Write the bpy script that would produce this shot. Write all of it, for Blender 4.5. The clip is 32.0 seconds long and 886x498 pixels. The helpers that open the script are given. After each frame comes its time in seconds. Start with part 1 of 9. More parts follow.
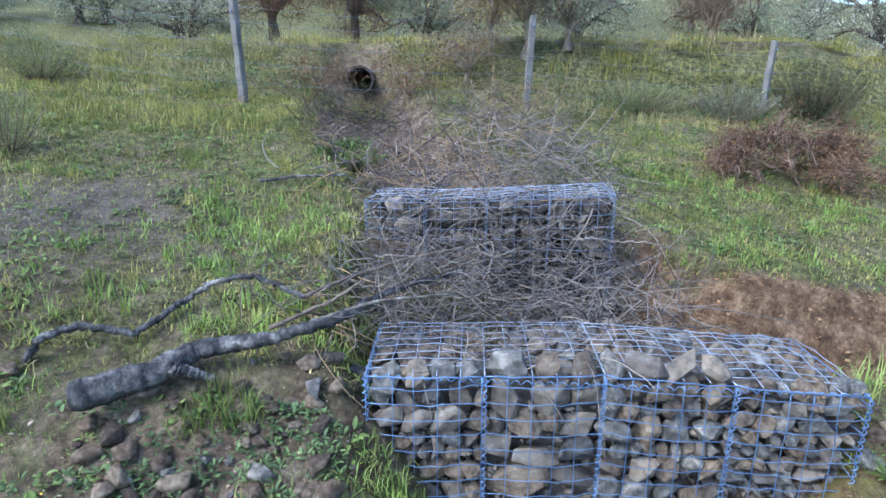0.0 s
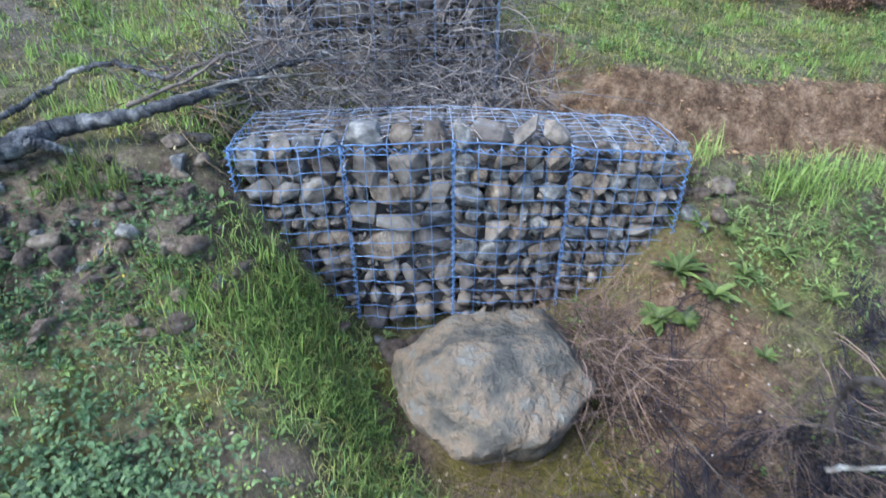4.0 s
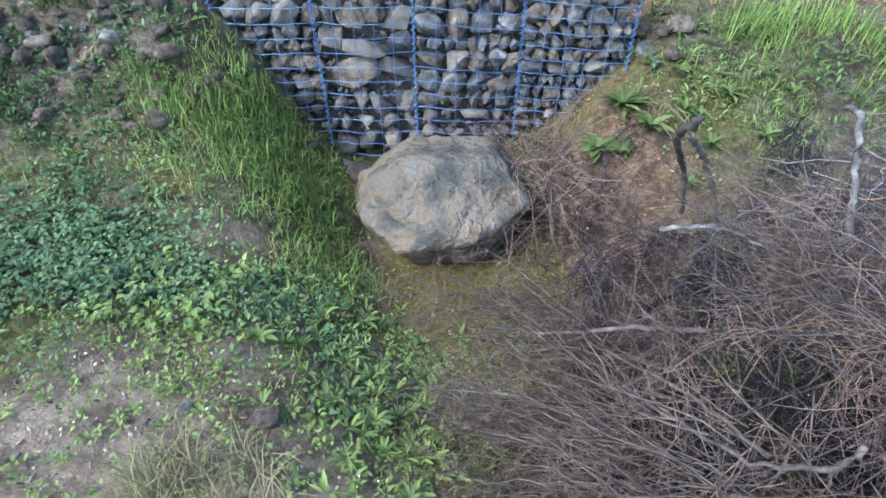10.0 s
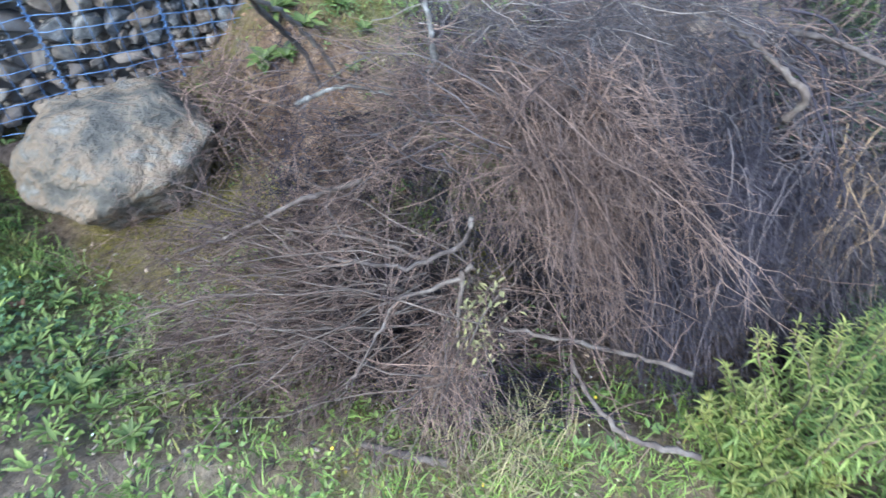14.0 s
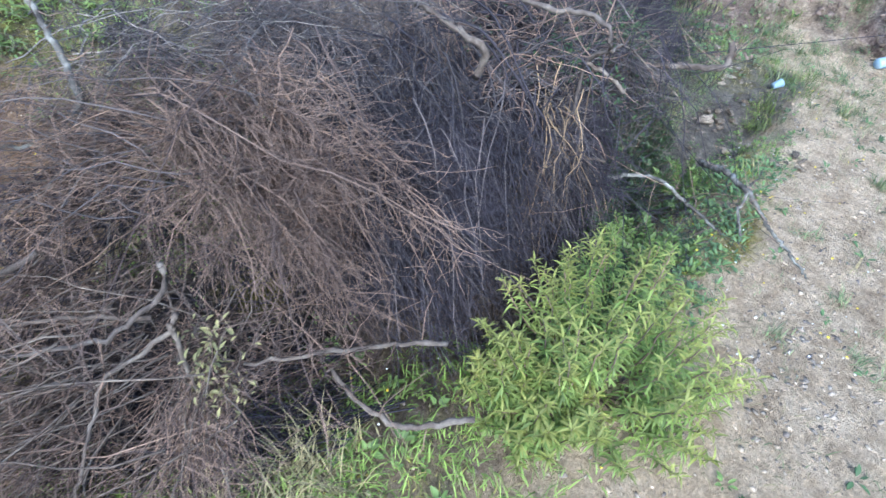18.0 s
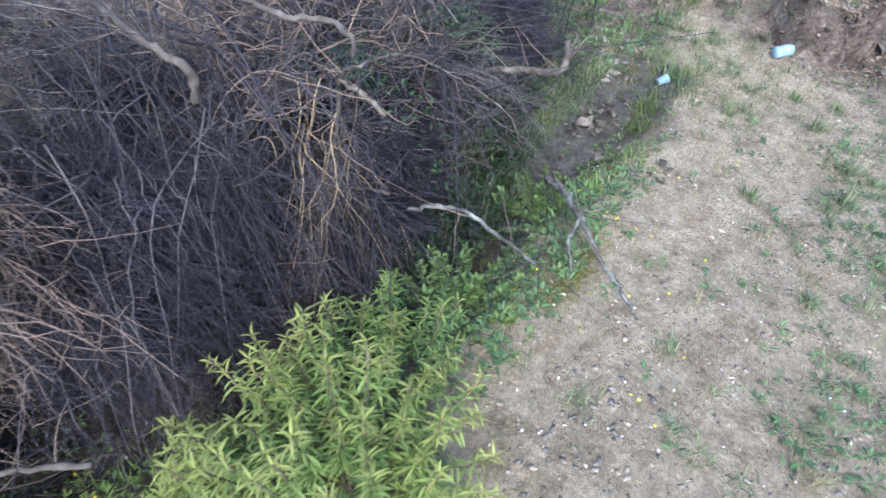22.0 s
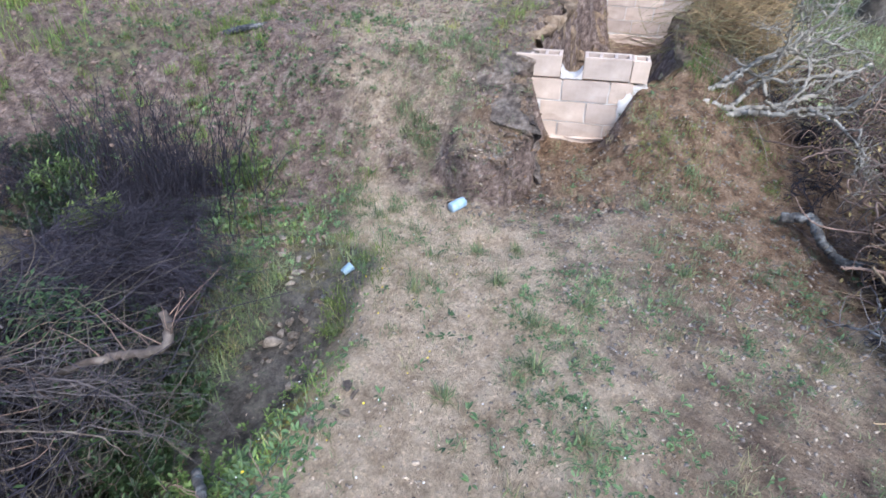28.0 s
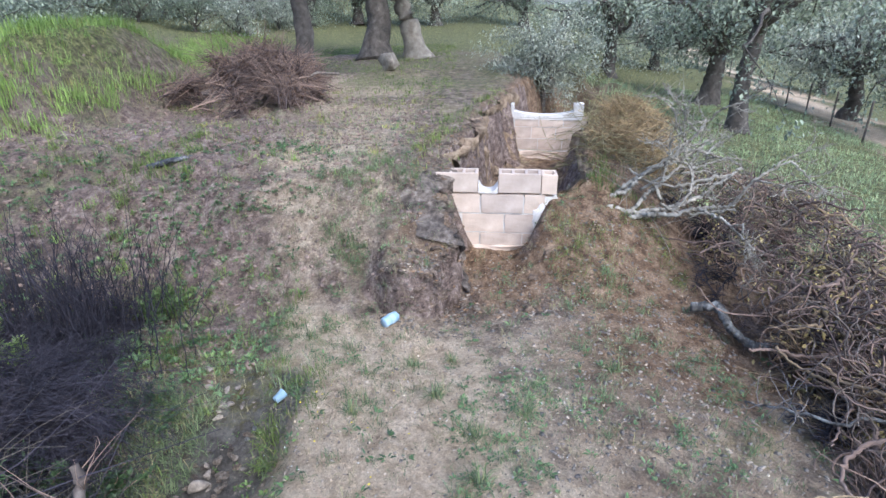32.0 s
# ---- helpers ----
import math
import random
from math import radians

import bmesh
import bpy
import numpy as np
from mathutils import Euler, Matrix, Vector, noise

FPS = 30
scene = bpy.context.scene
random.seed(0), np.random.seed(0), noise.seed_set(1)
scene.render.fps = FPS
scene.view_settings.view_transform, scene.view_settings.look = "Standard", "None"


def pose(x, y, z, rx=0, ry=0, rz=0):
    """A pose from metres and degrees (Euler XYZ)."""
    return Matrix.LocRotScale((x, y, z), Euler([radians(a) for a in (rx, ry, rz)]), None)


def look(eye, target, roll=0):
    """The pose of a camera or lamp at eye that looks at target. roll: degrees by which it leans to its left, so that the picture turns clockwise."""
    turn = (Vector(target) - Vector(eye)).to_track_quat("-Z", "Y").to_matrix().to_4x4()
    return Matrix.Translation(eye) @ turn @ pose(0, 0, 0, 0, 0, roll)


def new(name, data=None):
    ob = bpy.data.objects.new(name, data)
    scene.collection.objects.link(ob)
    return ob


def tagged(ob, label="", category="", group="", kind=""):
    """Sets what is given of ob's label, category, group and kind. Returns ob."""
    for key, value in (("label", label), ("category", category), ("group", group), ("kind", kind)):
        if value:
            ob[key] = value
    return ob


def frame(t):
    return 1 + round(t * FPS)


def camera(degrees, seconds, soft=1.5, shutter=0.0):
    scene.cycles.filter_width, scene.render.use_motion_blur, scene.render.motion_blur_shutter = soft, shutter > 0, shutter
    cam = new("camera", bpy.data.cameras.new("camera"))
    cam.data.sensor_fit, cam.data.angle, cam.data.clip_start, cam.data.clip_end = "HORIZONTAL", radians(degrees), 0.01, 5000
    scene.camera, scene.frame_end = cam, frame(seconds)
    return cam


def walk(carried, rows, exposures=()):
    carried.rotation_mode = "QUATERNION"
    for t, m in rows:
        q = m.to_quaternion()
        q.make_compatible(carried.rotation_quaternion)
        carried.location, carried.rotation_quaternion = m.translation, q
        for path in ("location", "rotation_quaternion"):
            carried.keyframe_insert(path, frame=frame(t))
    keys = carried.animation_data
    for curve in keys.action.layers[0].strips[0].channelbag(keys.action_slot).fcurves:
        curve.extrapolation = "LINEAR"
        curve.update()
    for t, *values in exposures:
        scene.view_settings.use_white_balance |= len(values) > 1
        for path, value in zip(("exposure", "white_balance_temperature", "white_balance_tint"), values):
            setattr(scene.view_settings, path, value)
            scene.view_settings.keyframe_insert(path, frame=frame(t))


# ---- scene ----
# ------------------------------------------------------------ camera and walk
cam = camera(78.6, 32.0, 1.5, 0.5)
METRES, EYE, TILT, LEAN, TURN = 4.6, 2.44, -16.3, 0.0, 0.0
ROWS = [
    (0.0, 0.0, 0.0, 0.0, 0.0, 0.0, -0.0),
    (0.5, -0.0014, 0.0048, -0.0049, -0.3, -0.8, 0.1),
    (1.0, 0.0013, 0.0024, -0.0114, -0.85, -2.35, 0.31),
    (1.5, 0.0162, -0.0146, -0.0235, -1.3, -3.63, 0.53),
    (2.0, 0.0343, -0.0342, -0.0313, -1.71, -4.66, 0.7),
    (2.5, 0.0464, -0.046, -0.0446, -2.2, -5.95, 0.8),
    (3.0, 0.06, -0.0409, -0.0602, -3.21, -8.75, 1.14),
    (3.5, 0.0806, -0.037, -0.0691, -3.81, -11.9, 1.34),
    (4.0, 0.101, -0.0476, -0.0827, -4.19, -14.92, 1.44),
    (4.5, 0.1144, -0.0739, -0.0931, -4.38, -16.96, 1.44),
    (6.5, 0.1584, -0.093, -0.1236, -4.36, -24.29, 1.27),
    (7.0, 0.1688, -0.1087, -0.1272, -3.77, -24.9, 1.1),
    (7.5, 0.1786, -0.1231, -0.131, -2.99, -25.14, 0.86),
    (8.0, 0.1859, -0.1335, -0.1339, -1.87, -25.23, 0.51),
    (8.5, 0.1838, -0.1267, -0.1327, -0.94, -25.38, 0.16),
    (9.0, 0.1762, -0.1199, -0.1316, -0.57, -25.66, -0.0),
    (9.5, 0.1758, -0.1256, -0.1344, -0.37, -26.0, -0.02),
    (10.0, 0.1837, -0.1364, -0.1387, -0.1, -26.09, -0.0),
    (10.5, 0.1937, -0.1474, -0.1463, 0.18, -26.21, -0.09),
    (11.0, 0.2037, -0.1532, -0.1523, 0.46, -26.69, -0.19),
    (11.5, 0.2199, -0.1584, -0.1603, 0.18, -27.6, -0.05),
    (12.0, 0.2348, -0.1647, -0.1663, -2.85, -28.96, 0.79),
    (12.5, 0.2437, -0.1714, -0.1691, -9.4, -30.01, 2.53),
    (13.0, 0.2497, -0.1788, -0.1719, -15.66, -31.08, 4.2),
    (13.5, 0.2566, -0.1878, -0.1752, -21.48, -32.03, 5.79),
    (14.0, 0.2616, -0.196, -0.1783, -27.67, -33.06, 7.27),
    (14.5, 0.2654, -0.2014, -0.1794, -32.86, -34.18, 8.52),
    (15.0, 0.2679, -0.2058, -0.1813, -36.75, -35.02, 9.39),
    (15.5, 0.2739, -0.213, -0.1837, -39.79, -35.72, 10.12),
    (17.5, 0.31, -0.2266, -0.1917, -49.38, -37.47, 12.19),
    (18.0, 0.3377, -0.2292, -0.1957, -50.5, -37.85, 12.47),
    (18.5, 0.3501, -0.2365, -0.1992, -51.9, -38.0, 12.74),
    (19.0, 0.3678, -0.2506, -0.209, -52.77, -38.22, 13.03),
    (19.5, 0.3885, -0.2708, -0.2193, -52.93, -38.32, 13.17),
    (20.0, 0.4045, -0.2801, -0.2238, -53.09, -38.35, 13.14),
    (20.5, 0.4378, -0.2812, -0.2298, -53.22, -38.53, 13.12),
    (21.0, 0.4715, -0.2835, -0.2351, -53.29, -38.63, 13.25),
    (21.5, 0.4864, -0.2876, -0.2387, -53.37, -38.9, 13.18),
    (22.0, 0.5108, -0.3016, -0.2452, -53.42, -39.6, 13.28),
    (22.5, 0.5389, -0.317, -0.2525, -53.5, -40.39, 13.42),
    (23.0, 0.5632, -0.3291, -0.2547, -53.65, -40.78, 13.4),
    (23.5, 0.5864, -0.3294, -0.2563, -54.02, -41.01, 13.4),
    (24.0, 0.6124, -0.3267, -0.2553, -55.36, -41.38, 13.6),
    (24.5, 0.6381, -0.3314, -0.2605, -58.0, -41.9, 14.07),
    (25.0, 0.6758, -0.3516, -0.269, -61.32, -42.18, 14.72),
    (25.5, 0.705, -0.3734, -0.2699, -65.25, -41.73, 15.28),
    (27.5, 0.7071, -0.3819, -0.2491, -77.54, -34.95, 16.3),
    (28.0, 0.7051, -0.385, -0.2466, -80.0, -33.29, 16.44),
    (28.5, 0.7023, -0.3874, -0.2432, -81.96, -31.33, 16.54),
    (29.0, 0.7003, -0.3882, -0.241, -83.51, -29.61, 16.63),
    (29.5, 0.6981, -0.3892, -0.2389, -84.75, -28.29, 16.72),
    (30.0, 0.6957, -0.392, -0.2382, -85.76, -27.09, 16.8),
    (30.5, 0.6942, -0.3943, -0.2374, -86.63, -26.11, 16.86),
    (31.0, 0.6946, -0.3937, -0.2366, -87.41, -25.29, 16.88),
    (31.5, 0.695, -0.393, -0.2362, -88.01, -24.64, 16.92),
    (32.0, 0.6952, -0.3932, -0.2362, -88.55, -24.16, 16.96),
]
EXPOSURES = [(0.0, 1.55, 5350, 8), (9.0, 1.72, 5250, 5), (12.0, 1.78, 5200, 5), (14.5, 1.92, 5170, 4), (17.0, 1.86, 5170, 4), (20.0, 1.68, 5250, 6), (25.2, 1.58, 5320, 9), (28.0, 1.34, 5500, 12), (32.0, 1.34, 5400, 11)]
walk(cam, [(t, pose(0, 0, EYE, TILT, LEAN, TURN) @ pose(METRES * x, METRES * y, METRES * z, 90 + pitch, roll, yaw)) for t, x, y, z, yaw, pitch, roll in ROWS], EXPOSURES)

# ------------------------------------------------------------ world and sun
world = bpy.data.worlds.new("world")
scene.world = world
world.use_nodes = True
sky = world.node_tree.nodes.new("ShaderNodeTexSky")
sky.sky_type, sky.sun_disc = "NISHITA", False
sky.sun_elevation, sky.sun_rotation = radians(49), radians(238)
sky.air_density, sky.dust_density = 1.0, 2.0
world.node_tree.links.new(sky.outputs[0], world.node_tree.nodes["Background"].inputs[0])
world.node_tree.nodes["Background"].inputs[1].default_value = 0.15
sun = new("sun", bpy.data.lights.new("sun", "SUN"))
sun.data.energy, sun.data.angle, sun.data.color = 1.35, radians(30), (1.0, 0.94, 0.85)
sun.matrix_world = look((-4.75, -2.95, 8.45), (0, 0, 2))

# ------------------------------------------------------------ small helpers


def sstep(a, b, v):
    t = np.clip((v - a) / (b - a), 0, 1)
    return t * t * (3 - 2 * t)


LATTICE = np.random.default_rng(3).random((256, 256))


def vnoise(x, y, size, shift=0):
    """Smooth value noise from 0 to 1, of cells that many metres wide."""
    u, v = np.asarray(x, float) / size + 37.3 * shift, np.asarray(y, float) / size + 11.7 * shift
    i, j = np.floor(u).astype(int), np.floor(v).astype(int)
    a, b = u - i, v - j
    a, b = a * a * (3 - 2 * a), b * b * (3 - 2 * b)
    g = lambda p, q: LATTICE[p % 256, q % 256]
    return (g(i, j) * (1 - a) + g(i + 1, j) * a) * (1 - b) + (g(i, j + 1) * (1 - a) + g(i + 1, j + 1) * a) * b


def mesh_np(name, verts, *polys):
    """A mesh from an array of vertices and arrays of faces, each array with faces of one size."""
    me = bpy.data.meshes.new(name)
    verts = np.asarray(verts, np.float32)
    polys = [np.asarray(p, np.int32) for p in polys if len(p)]
    loops = np.concatenate([p.ravel() for p in polys])
    totals = np.concatenate([np.full(len(p), p.shape[1], np.int32) for p in polys])
    starts = np.concatenate([[0], np.cumsum(totals)[:-1]]).astype(np.int32)
    me.vertices.add(len(verts))
    me.vertices.foreach_set("co", verts.ravel())
    me.loops.add(len(loops))
    me.loops.foreach_set("vertex_index", loops)
    me.polygons.add(len(totals))
    me.polygons.foreach_set("loop_start", starts)
    me.polygons.foreach_set("loop_total", totals)
    me.update(calc_edges=True)
    return me


def smooth(me):
    me.polygons.foreach_set("use_smooth", np.ones(len(me.polygons), bool))
    return me


def put(name, me, material, parent=None, label="", m=None):
    """Links a mesh as one object, under a thing or part where one is given."""
    if material is not None and not me.materials:
        me.materials.append(material)
    ob = new(name, me)
    if parent is not None:
        ob.parent = parent
    if m is not None:
        ob.matrix_basis = m
    if label:
        tagged(ob, label)
    return ob


def part(name, bm, material, parent, label=""):
    me = bpy.data.meshes.new(name)
    bm.to_mesh(me)
    bm.free()
    return put(name, me, material, parent, label)


def thing(name, m, label, category, group="", kind=""):
    """An empty at a thing's base, to hold its parts."""
    ob = new(name)
    ob.empty_display_size = 0.1
    ob.matrix_basis = m
    return tagged(ob, label, category, group, kind)


def tubes(paths, radii, sides=4):
    """Tubes along paths, an array (n, k, 3), with radii (n, k) or (k,). Returns vertices, quads and end caps."""
    P = np.asarray(paths, float)
    n, k, _ = P.shape
    rad = np.broadcast_to(np.asarray(radii, float), (n, k))
    T = np.gradient(P, axis=1)
    T /= np.linalg.norm(T, axis=2, keepdims=True) + 1e-9
    ref = np.where(np.abs(T[..., 2:3]) > 0.9, np.array([1.0, 0, 0]), np.array([0, 0, 1.0]))
    A = np.cross(T, ref)
    A /= np.linalg.norm(A, axis=2, keepdims=True) + 1e-9
    Bv = np.cross(T, A)
    ang = np.arange(sides) * 2 * np.pi / sides
    V = P[:, :, None] + rad[..., None, None] * (np.cos(ang)[:, None] * A[:, :, None] + np.sin(ang)[:, None] * Bv[:, :, None])
    idx = np.arange(n * k * sides).reshape(n, k, sides)
    a, b = idx[:, :-1], idx[:, 1:]
    Q = np.stack([a, np.roll(a, -1, 2), np.roll(b, -1, 2), b], -1).reshape(-1, 4)
    caps = np.concatenate([idx[:, 0, ::-1], idx[:, -1]])
    return V.reshape(-1, 3), Q, caps


def tube_mesh(name, paths, radii, sides=4):
    V, Q, caps = tubes(paths, radii, sides)
    return smooth(mesh_np(name, V, Q, caps))


def bent(points, count, wobble=0.0, seed=0):
    """A smooth path of count points through a few given ones."""
    pts = np.array(points, float)
    d = np.concatenate([[0], np.cumsum(np.linalg.norm(np.diff(pts, axis=0), axis=1))])
    s = np.linspace(0, d[-1], count)
    out = np.stack([np.interp(s, d, pts[:, i]) for i in range(3)], 1)
    for _ in range(2):
        out[1:-1] = (out[:-2] + 2 * out[1:-1] + out[2:]) / 4
    g = np.random.default_rng(seed)
    return out + g.normal(0, wobble, out.shape)


# ------------------------------------------------------------ the lie of the land
GULLY = [  # x, y, floor, half width of the floor, half width at the rim
    (-1.45, 9.8, 2.2, 0.3, 0.9), (-0.8, 6.8, 1.5, 0.25, 1.0), (0.1, 4.7, 1.35, 0.4, 1.0), (0.3, 3.85, 1.4, 0.8, 1.1),
    (0.4, 3.4, 0.8, 0.7, 1.2), (0.75, 2.72, 0.72, 0.9, 1.5), (0.74, 2.5, 0.18, 0.5, 1.4), (0.72, 2.0, 0.16, 0.3, 1.3), (0.85, 1.3, 0.0, 0.35, 1.15),
    (1.2, 0.7, 0.1, 0.3, 1.2), (1.7, 0.35, 0.02, 0.3, 1.0), (2.3, 0.1, -0.12, 0.35, 0.9), (3.4, -0.35, -0.25, 0.35, 0.85), (4.6, -0.68, -0.32, 0.2, 0.62),
    (5.25, -0.74, -0.34, 0.16, 0.52), (5.65, -0.82, -0.24, 0.06, 0.35)]
TRENCH = [(6.5, -1.85, -0.3, 0.15, 0.5), (7.2, -2.14, -0.36, 0.2, 0.75), (8.0, -2.42, -0.34, 0.2, 0.5), (8.2, -2.47, -0.36, 0.2, 0.5), (8.6, -2.55, -0.45, 0.3, 0.8), (10.0, -2.95, -0.5, 0.35, 0.85),
          (12.6, -3.62, -0.6, 0.12, 0.78), (19.0, -5.4, -1.1, 0.4, 0.9)]

FOOTWAY = [(6.3, -1.3, 0, 0.2, 0.4), (7.1, -0.92, 0, 0.2, 0.4), (7.9, -0.55, 0, 0.2, 0.4), (9.8, -0.9, 0, 0.2, 0.4)]
FURROW = [(1.4, 2.9, 0.74, 0.2, 0.5), (2.6, 2.9, 0.72, 0.18, 0.46), (5.2, 3.0, 0.55, 0.1, 0.4)]


def along(x, y, line):
    """For each place: the distance from a line, and its floor, half widths and side (left: plus)."""
    best = np.full(np.shape(x), 1e9)
    out = [np.zeros(np.shape(x)) for _ in range(4)]
    for p, q in zip(line[:-1], line[1:]):
        dx, dy = q[0] - p[0], q[1] - p[1]
        t = np.clip(((x - p[0]) * dx + (y - p[1]) * dy) / (dx * dx + dy * dy), 0, 1)
        d = np.hypot(x - p[0] - t * dx, y - p[1] - t * dy)
        near = d < best
        best = np.where(near, d, best)
        for i in range(3):
            out[i] = np.where(near, p[2 + i] + t * (q[2 + i] - p[2 + i]), out[i])
        out[3] = np.where(near, np.sign(dx * (y - p[1]) - dy * (x - p[0])), out[3])
    return best, out[0], out[1], out[2], out[3]


def ground(x, y, rough=True):
    x, y = np.asarray(x, float), np.asarray(y, float)
    xc, yc = np.clip(x, -9, 11), np.clip(y, -30, 9)
    upper = 1.25 + 0.17 * (yc - 2) - 0.08 * (xc + 1)
    lower = 0.5 - 0.12 * np.clip(x, -7, 6.4)
    # spoil thrown up beside the trench
    dist, floor2, in2, rim2, side = along(x, y, TRENCH)
    front = sstep(-1.2, -1.5, y)
    left = 0.34 * (front * sstep(6.78, 6.9, x + 0.5 * np.clip(-1.5 - y, -2, 0) + 0.25 * (vnoise(x, y, 0.4, 6) - 0.5)) + (1 - front) * sstep(6.6, 8.0, x)) + 0.42 * sstep(6.9, 8.5, x)
    right = 0.55 * sstep(7.0, 8.6, x) * (1 - sstep(0.9, 2.4, dist))
    lower = lower + np.where(side > 0, left, right)
    lower = lower - 0.15 * np.clip(-3.3 - y, 0, 25) * sstep(3, 7, x)
    r = sstep(0.0, 2.0, x)
    far_r = sstep(4.0, 6.5, x)
    b0 = 0.9 - 0.2 * r - 0.6 * far_r
    b1 = 2.2 + 0.4 * r + 1.3 * far_r
    z = lower + (upper - lower) * sstep(b0, b1, y)
    # road embankment and the fields beyond it
    z = z + sstep(9.0, 10.9, y) * (3.35 - np.minimum(z, 3.3)) * (1 - sstep(6, 14, x))
    z = z + 0.3 * np.clip(y - 17, 0, 200) * (1 - 0.6 * sstep(15, 60, x)) + 0.06 * np.clip(x - 26, 0, 150) * sstep(-30, 10, y)
    # grassy ridge of earth on the slope
    ridge = np.hypot((x - 12.0) / 4.4, (y - 3.7 - 0.08 * (x - 11)) / 1.3)
    z = z + 1.0 * (1 - sstep(0.2, 1.0, ridge))
    z = z - 0.13 * np.exp(-((x + 1.75) / 0.42) ** 2 - ((y - 2.25) / 0.28) ** 2)
    d1, floor1, in1, rim1, _ = along(x, y, GULLY)
    wav = 0.1 * (vnoise(x, y, 0.45, 2) - 0.5) if rough else 0
    k = sstep(in1, rim1, d1 + 1.6 * wav)
    z = np.where(floor1 < z, floor1 + (z - floor1) * k, z)
    scarp = (side > 0) & (x < 8.1)
    crumb = 0.12 * (vnoise(x, y, 0.16, 41) - 0.5) + 0.45 * sstep(8.3, 8.8, x) * (vnoise(x, y, 0.6, 42) - 0.5) if rough else 0
    k = np.where(scarp, sstep(np.interp(x, [6.6, 7.2, 7.7, 8.1], [0.05, 0.1, 0.22, 0.38]), np.interp(x, [6.6, 7.2, 7.7, 8.1], [0.15, 0.17, 0.31, 0.52]), dist + 0.8 * wav + crumb), sstep(in2 + 0.16 * (side > 0) * (x > 8.2), rim2 - 0.12 * (side > 0) * (x > 8.2), dist + 1.3 * wav + crumb * (x > 8.2)))
    z = np.where(floor2 < z, floor2 + (z - floor2) * k, z)
    d3, floor3, in3, rim3, _ = along(x, y, FURROW)
    z = np.where(floor3 < z, floor3 + (z - floor3) * sstep(in3, rim3, d3 + wav), z)
    if rough:
        dug = sstep(5.0, 6.2, x) * sstep(-1.2, 0.4, y) * (1 - sstep(11, 15, x)) * (1 - sstep(3, 4.5, y)) + 0.8 * sstep(6.8, 7.2, x) * sstep(1.5, 0.5, dist)
        z = z + dug * (0.14 * (vnoise(x, y, 0.33, 21) - 0.5) + 0.085 * (vnoise(x, y, 0.13, 22) - 0.5))
        flat = 1 - 0.6 * sstep(2.6, 3.2, x) * sstep(-0.9, -1.3, y) * (1 - sstep(6.5, 7.2, x))
        z = z + 0.10 * flat * (vnoise(x, y, 1.1, 1) - 0.5) + 0.035 * (vnoise(x, y, 0.28, 4) - 0.5) + 0.016 * (vnoise(x, y, 0.09, 5) - 0.5)
    return z


# ------------------------------------------------------------ materials
def shader(name, rough=0.9, metal=0.0, spec=0.3):
    m = bpy.data.materials.new(name)
    m.use_nodes = True
    nt = m.node_tree
    b = nt.nodes["Principled BSDF"]
    b.inputs["Roughness"].default_value, b.inputs["Metallic"].default_value = rough, metal
    b.inputs["Specular IOR Level"].default_value = spec
    return m, nt, b


def node(nt, kind, **values):
    n = nt.nodes.new(kind)
    for key, value in values.items():
        if key == "operation":
            n.operation = value
        elif key == "blend_type":
            n.blend_type = value
        else:
            n.inputs[key].default_value = value
    return n


def noise_tex(nt, coords, scale, detail=4.0, rough=0.55):
    n = node(nt, "ShaderNodeTexNoise", Scale=scale, Detail=detail, Roughness=rough)
    nt.links.new(coords, n.inputs["Vector"])
    return n.outputs["Fac"]


def ramp(nt, fac, stops):
    n = nt.nodes.new("ShaderNodeValToRGB")
    n.color_ramp.elements[0].position, n.color_ramp.elements[1].position = stops[0][0], stops[-1][0]
    for p, _ in stops[1:-1]:
        n.color_ramp.elements.new(p)
    for e, (_, c) in zip(n.color_ramp.elements, stops):
        e.color = (*c, 1) if len(c) == 3 else c
    nt.links.new(fac, n.inputs[0])
    return n.outputs[0]


def mix(nt, fac, a, b, kind="MIX"):
    n = nt.nodes.new("ShaderNodeMix")
    n.data_type, n.blend_type = "RGBA", kind
    for socket, value in ((n.inputs[0], fac), (n.inputs[6], a), (n.inputs[7], b)):
        if hasattr(value, "is_linked"):
            nt.links.new(value, socket)
        else:
            socket.default_value = value if isinstance(value, float) else (*value, 1)
    return n.outputs[2]


def maths(nt, kind, a, b=0.0):
    n = nt.nodes.new("ShaderNodeMath")
    n.operation = kind
    for socket, value in ((n.inputs[0], a), (n.inputs[1], b)):
        if hasattr(value, "is_linked"):
            nt.links.new(value, socket)
        else:
            socket.default_value = value
    return n.outputs[0]


def bump(nt, b, height, strength, distance):
    n = node(nt, "ShaderNodeBump", Strength=strength, Distance=distance)
    nt.links.new(height, n.inputs["Height"])
    nt.links.new(n.outputs[0], b.inputs["Normal"])


